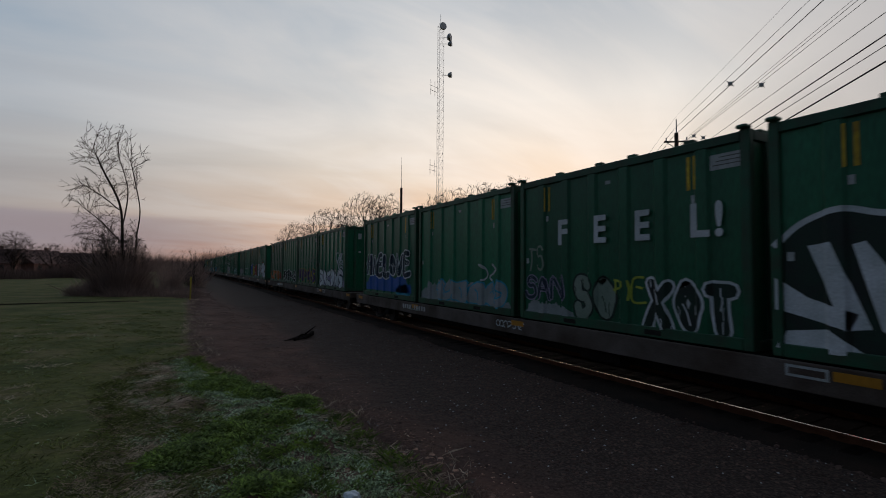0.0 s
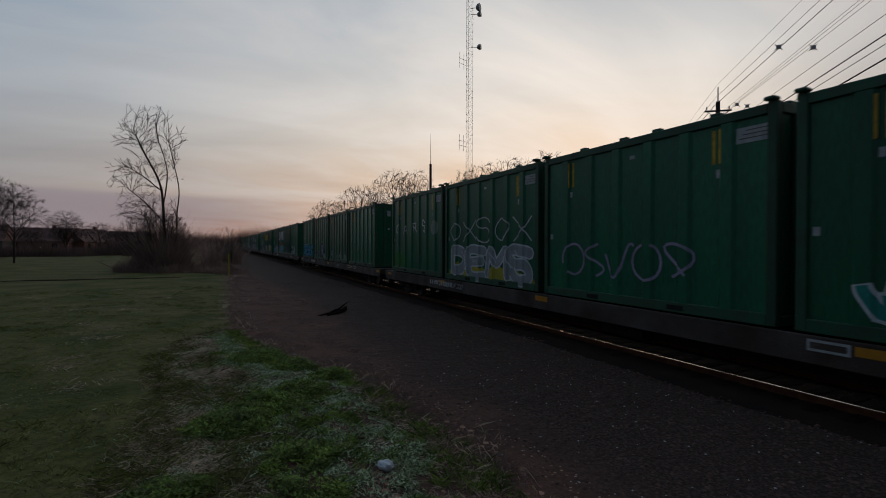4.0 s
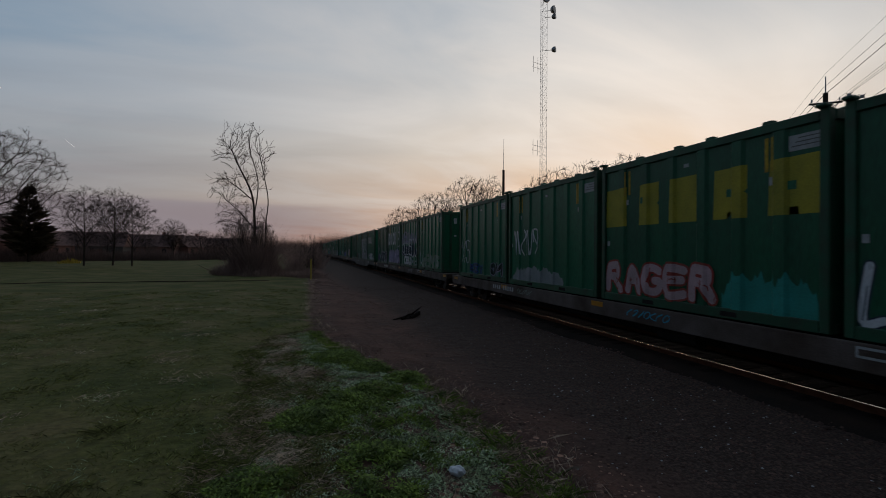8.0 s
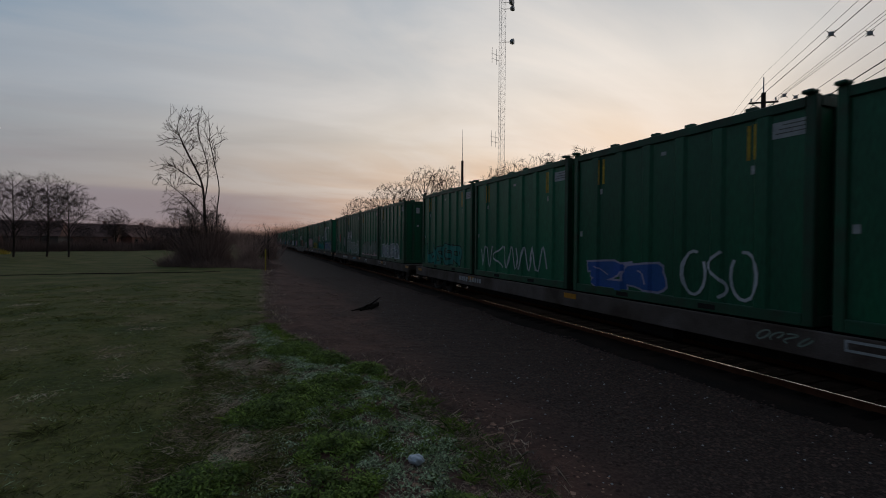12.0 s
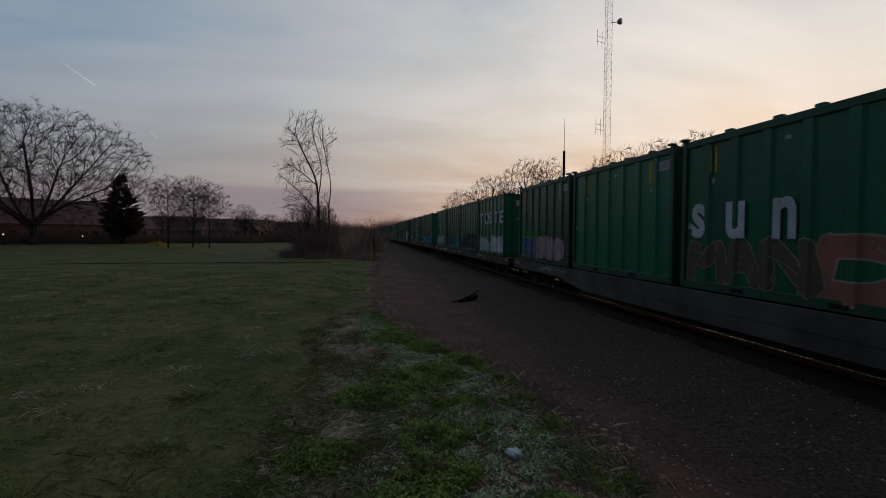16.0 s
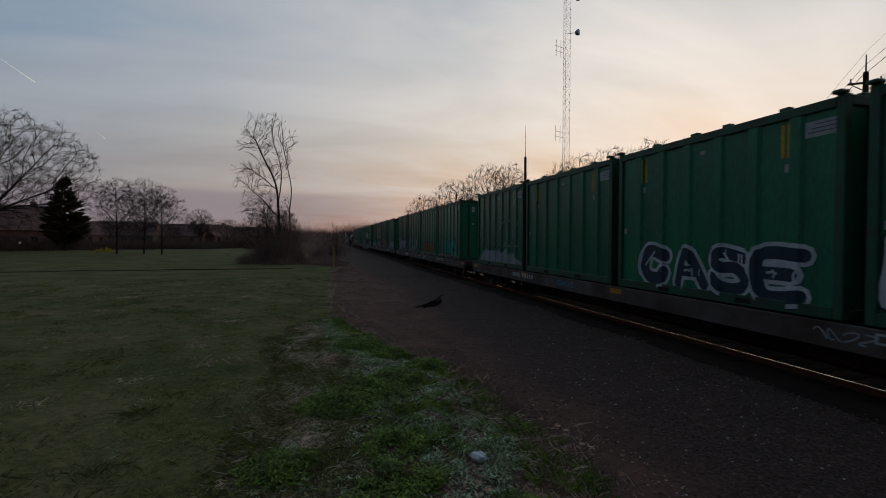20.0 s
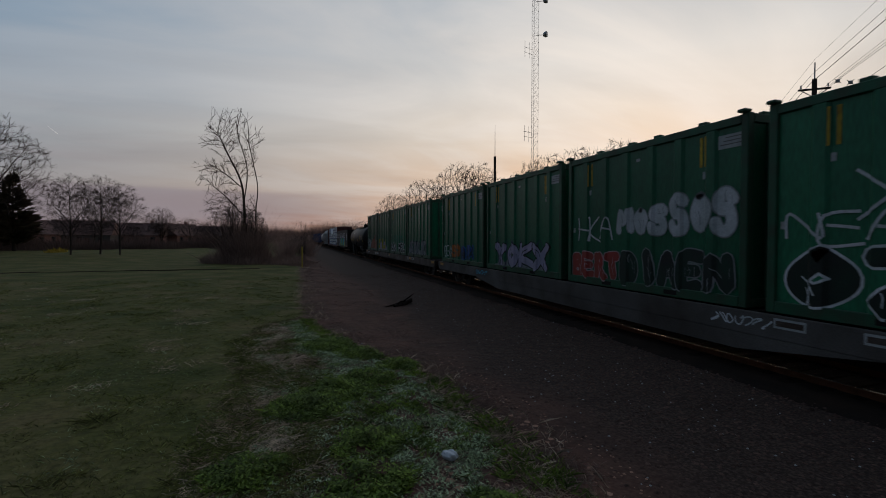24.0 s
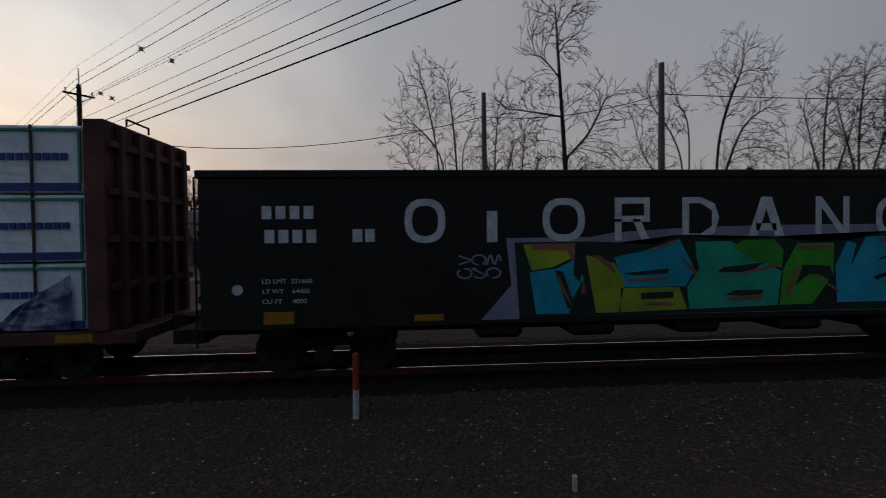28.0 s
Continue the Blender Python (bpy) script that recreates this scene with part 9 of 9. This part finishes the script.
def grow_grass():
    rng = random.Random(12)
    lawn, lush, frost, straw, mound, clover, pale = [], [], [], [], [], [], []
    for _ in range(3400):
        y = 1.5 + 28 * rng.random() ** 1.5 if rng.random() < 0.9 else rng.uniform(-5, 1.5)
        x = rng.uniform(-6.5 - max(0, y) * 0.6, grass_edge(y) + 0.1)
        n1 = noise.noise(Vector((x * 0.55, y * 0.45, 1)))
        d = grass_edge(y) - x
        if d < 3.6 * (1 - (y / 15) ** 2) and y < 14:
            continue
        if n1 < -0.22 and rng.random() < 0.6:
            straw.append((x, y, 0.25, rng.uniform(0.4, 0.8)))
        else:
            lawn.append((x, y, 0.25, rng.uniform(0.4, 1.0) * (1.5 if n1 > 0.2 else 1.0)))
    for _ in range(4700):
        y = 1.6 + 12.4 * rng.random() ** 1.2 if rng.random() < 0.88 else rng.uniform(-5, 1.6)
        e = grass_edge(y)
        wide = 3.8 * (1 - (y / 15.5) ** 2) + 0.4
        d = wide * rng.random()
        x = e + 0.1 - d
        n1 = noise.noise(Vector((x * 0.9, y * 0.7, 1)))
        n2 = noise.noise(Vector((x * 1.7, y * 1.5, 7)))
        green = max([1 - math.hypot(x - cx, y - cy) / rr for cx, cy, rr in TUSSOCKS])
        s = d / wide + 0.12 * n1
        if green > 0:
            mound.append((x, y, 0.14, 0.07 + 0.16 * green))
            if rng.random() < 0.6:
                lush.append((x, y, 0.12, rng.uniform(0.5, 0.9)))
        elif s < 0.16:
            if rng.random() < 0.45:
                straw.append((x, y, 0.16, rng.uniform(0.5, 1.0)))
            elif rng.random() < 0.5:
                lush.append((x, y, 0.12, rng.uniform(0.5, 1.0)))
        elif s < 0.48:
            pick = rng.random()
            if n2 > -0.28 and pick < 0.72:
                (clover if pick < 0.62 else mound).append((x, y, 0.12, rng.uniform(0.02, 0.07)))
            elif pick > 0.80:
                straw.append((x, y, 0.16, rng.uniform(0.3, 0.7)))
            elif rng.random() < 0.5:
                lush.append((x, y, 0.14, rng.uniform(0.4, 0.9)))
            if rng.random() < 0.3:
                frost.append((x, y, 0.14, rng.uniform(0.6, 1.1)))
        elif s < 0.86:
            pick = rng.random()
            if pick < (0.70 if n1 > -0.05 else 0.25):
                straw.append((x, y, 0.2, rng.uniform(0.4, 1.0)))
            elif pick < 0.80:
                lawn.append((x, y, 0.2, rng.uniform(0.6, 1.5)))
            elif n2 > -0.1:
                clover.append((x, y, 0.13, rng.uniform(0.02, 0.05)))
            if n2 > 0.05 and rng.random() < 0.25:
                frost.append((x, y, 0.14, rng.uniform(0.5, 0.9)))
        elif rng.random() < 0.55:
            lawn.append((x, y, 0.2, rng.uniform(0.5, 1.3)))
        else:
            straw.append((x, y, 0.2, rng.uniform(0.4, 0.8)))
    blade_field("lawn_grass", lawn, BLADE, "short dull green lawn grass", 38, 0.075, 0.010, 1.3)
    blade_field("lush_grass", lush, LUSH, "lush bright green grass tussocks", 40, 0.15, 0.012, 0.9)
    leaf_field("weed_mounds", mound, LUSH, "mounds of small bright green weed leaves", 60, 0.024)
    leaf_field("frosted_clover", clover, FROST, "frost-pale clover mat in the verge", 44, 0.018)
    blade_field("frosted_grass", frost, FROST, "frost-pale grass blades", 30, 0.085, 0.010, 0.9)
    blade_field("dead_grass", straw, STRAW, "flattened dead straw-coloured grass", 40, 0.085, 0.007, 1.7)
    for _ in range(500):
        y = 3.0 + 22 * rng.random() ** 1.5
        x = grass_edge(y) - 2.2 - rng.random() * (4 + y * 0.6)
        if noise.noise(Vector((x * 0.4, y * 0.8, 21))) > -0.1:
            pale.append((x, y, 0.20, rng.uniform(0.6, 1.0)))
    blade_field("frosted_lawn_tips", pale, FROST, "pale frosted tips in the lawn", 12, 0.07, 0.006, 1.2)
    edge = []
    for _ in range(420):
        y = -5 + 48 * rng.random() ** 1.4
        edge.append((grass_edge(y) + rng.uniform(-0.3, 0.5), y, 0.2, rng.uniform(0.4, 1.2)))
    blade_field("edge_weeds", edge, STRAW, "thin dry weed stalks along the lawn's edge", 5, 0.18, 0.004, 0.8)
    band = []
    for _ in range(1500):
        y = 4 + 46 * rng.random() ** 1.2
        e, s = grass_edge(y), soil_edge(y)
        x = e + (max(s - 0.3, e + 0.4) - e) * rng.random() ** 1.2
        if noise.noise(Vector((x * 0.9, y * 0.5, 31))) > -0.15:
            band.append((x, y, 0.25, rng.uniform(0.3, 1.0)))
    blade_field("soil_weeds", band, REDBRUSH, "flattened reddish brown weeds on bare soil", 26, 0.08, 0.006, 1.6)


grow_grass()


def scatter(name, mat, n, area, size, label, flat=0.6, seed=1, cat="stones"):
    rng = random.Random(seed)
    v, f = [], []
    for _ in range(n):
        x, y = area(rng)
        s = size * rng.uniform(0.5, 1.5)
        z = lie(x, y) + s * flat * 0.3
        i = len(v)
        pts = [(1, 0, 0), (0.3, 0.9, 0.1), (-0.8, 0.5, 0), (-0.7, -0.6, 0.1), (0.4, -0.9, 0), (0.1, 0.1, 1), (0, 0, -0.8)]
        t = rng.uniform(0, 6.283)
        c, q = math.cos(t), math.sin(t)
        for a, b, h in pts:
            a, b = a * rng.uniform(0.7, 1.2), b * rng.uniform(0.7, 1.2)
            v.append((x + s * (a * c - b * q), y + s * (a * q + b * c), z + s * flat * h))
        for k in range(5):
            f.append((i + k, i + (k + 1) % 5, i + 5))
            f.append((i + (k + 1) % 5, i + k, i + 6))
    return tagged(pyd(name, v, f, mat), label, cat, kind="stuff")


def spread_stones():
    def bed(rng):
        y = -8 + 41 * rng.random() ** 1.7 if rng.random() < 0.75 else rng.uniform(-9, 8)
        e = grass_edge(y)
        e = max(e + 0.35, soil_edge(y) - 0.5 * rng.random())
        return e + (TRACK_X - 1.65 - e) * rng.random() ** 0.75, y

    def shoulder(rng):
        return TRACK_X + rng.uniform(-2.3, 2.3), rng.uniform(-9, 45)

    def turf(rng):
        y = 2.5 + 9 * rng.random()
        return grass_edge(y) + rng.uniform(-1.6, 0.5), y
    scatter("ballast_stones", STONE, 19000, bed, 0.024, "dark loose ballast stones on brown soil", flat=0.42, seed=2)
    scatter("ballast_stones", STONE, 9000, shoulder, 0.035, "dark crushed ballast stones round the ties", seed=3)
    scatter("pale_stones", PALESTONE, 1100, bed, 0.015, "scattered pale stones on the ballast", seed=4)
    def strip(rng):
        y = -5 + 33 * rng.random() ** 1.3
        return grass_edge(y) + (max(0.7, soil_edge(y) - grass_edge(y)) + 0.2) * rng.random(), y
    scatter("soil_clods", LEAFLIT, 3400, strip, 0.015, "reddish brown clods and leaf scraps beside the lawn", flat=0.35, seed=11, cat="litter")
    scatter("leaf_litter", LEAFLIT, 1000, turf, 0.036, "dry brown leaves caught in the grass", flat=0.12, seed=6, cat="leaves")
    scatter("pale_litter", PALESTONE, 26, turf, 0.03, "small pale stones in the grass", seed=9)


spread_stones()


# ---- what moves: the whole train at one steady speed ----
def motions():
    for o, x, u, z, rz in MOVING:
        walk(o, [(0, pose(x, u, z, 0, 0, rz)), (28, pose(x, u - SPEED * 28, z, 0, 0, rz))])


motions()
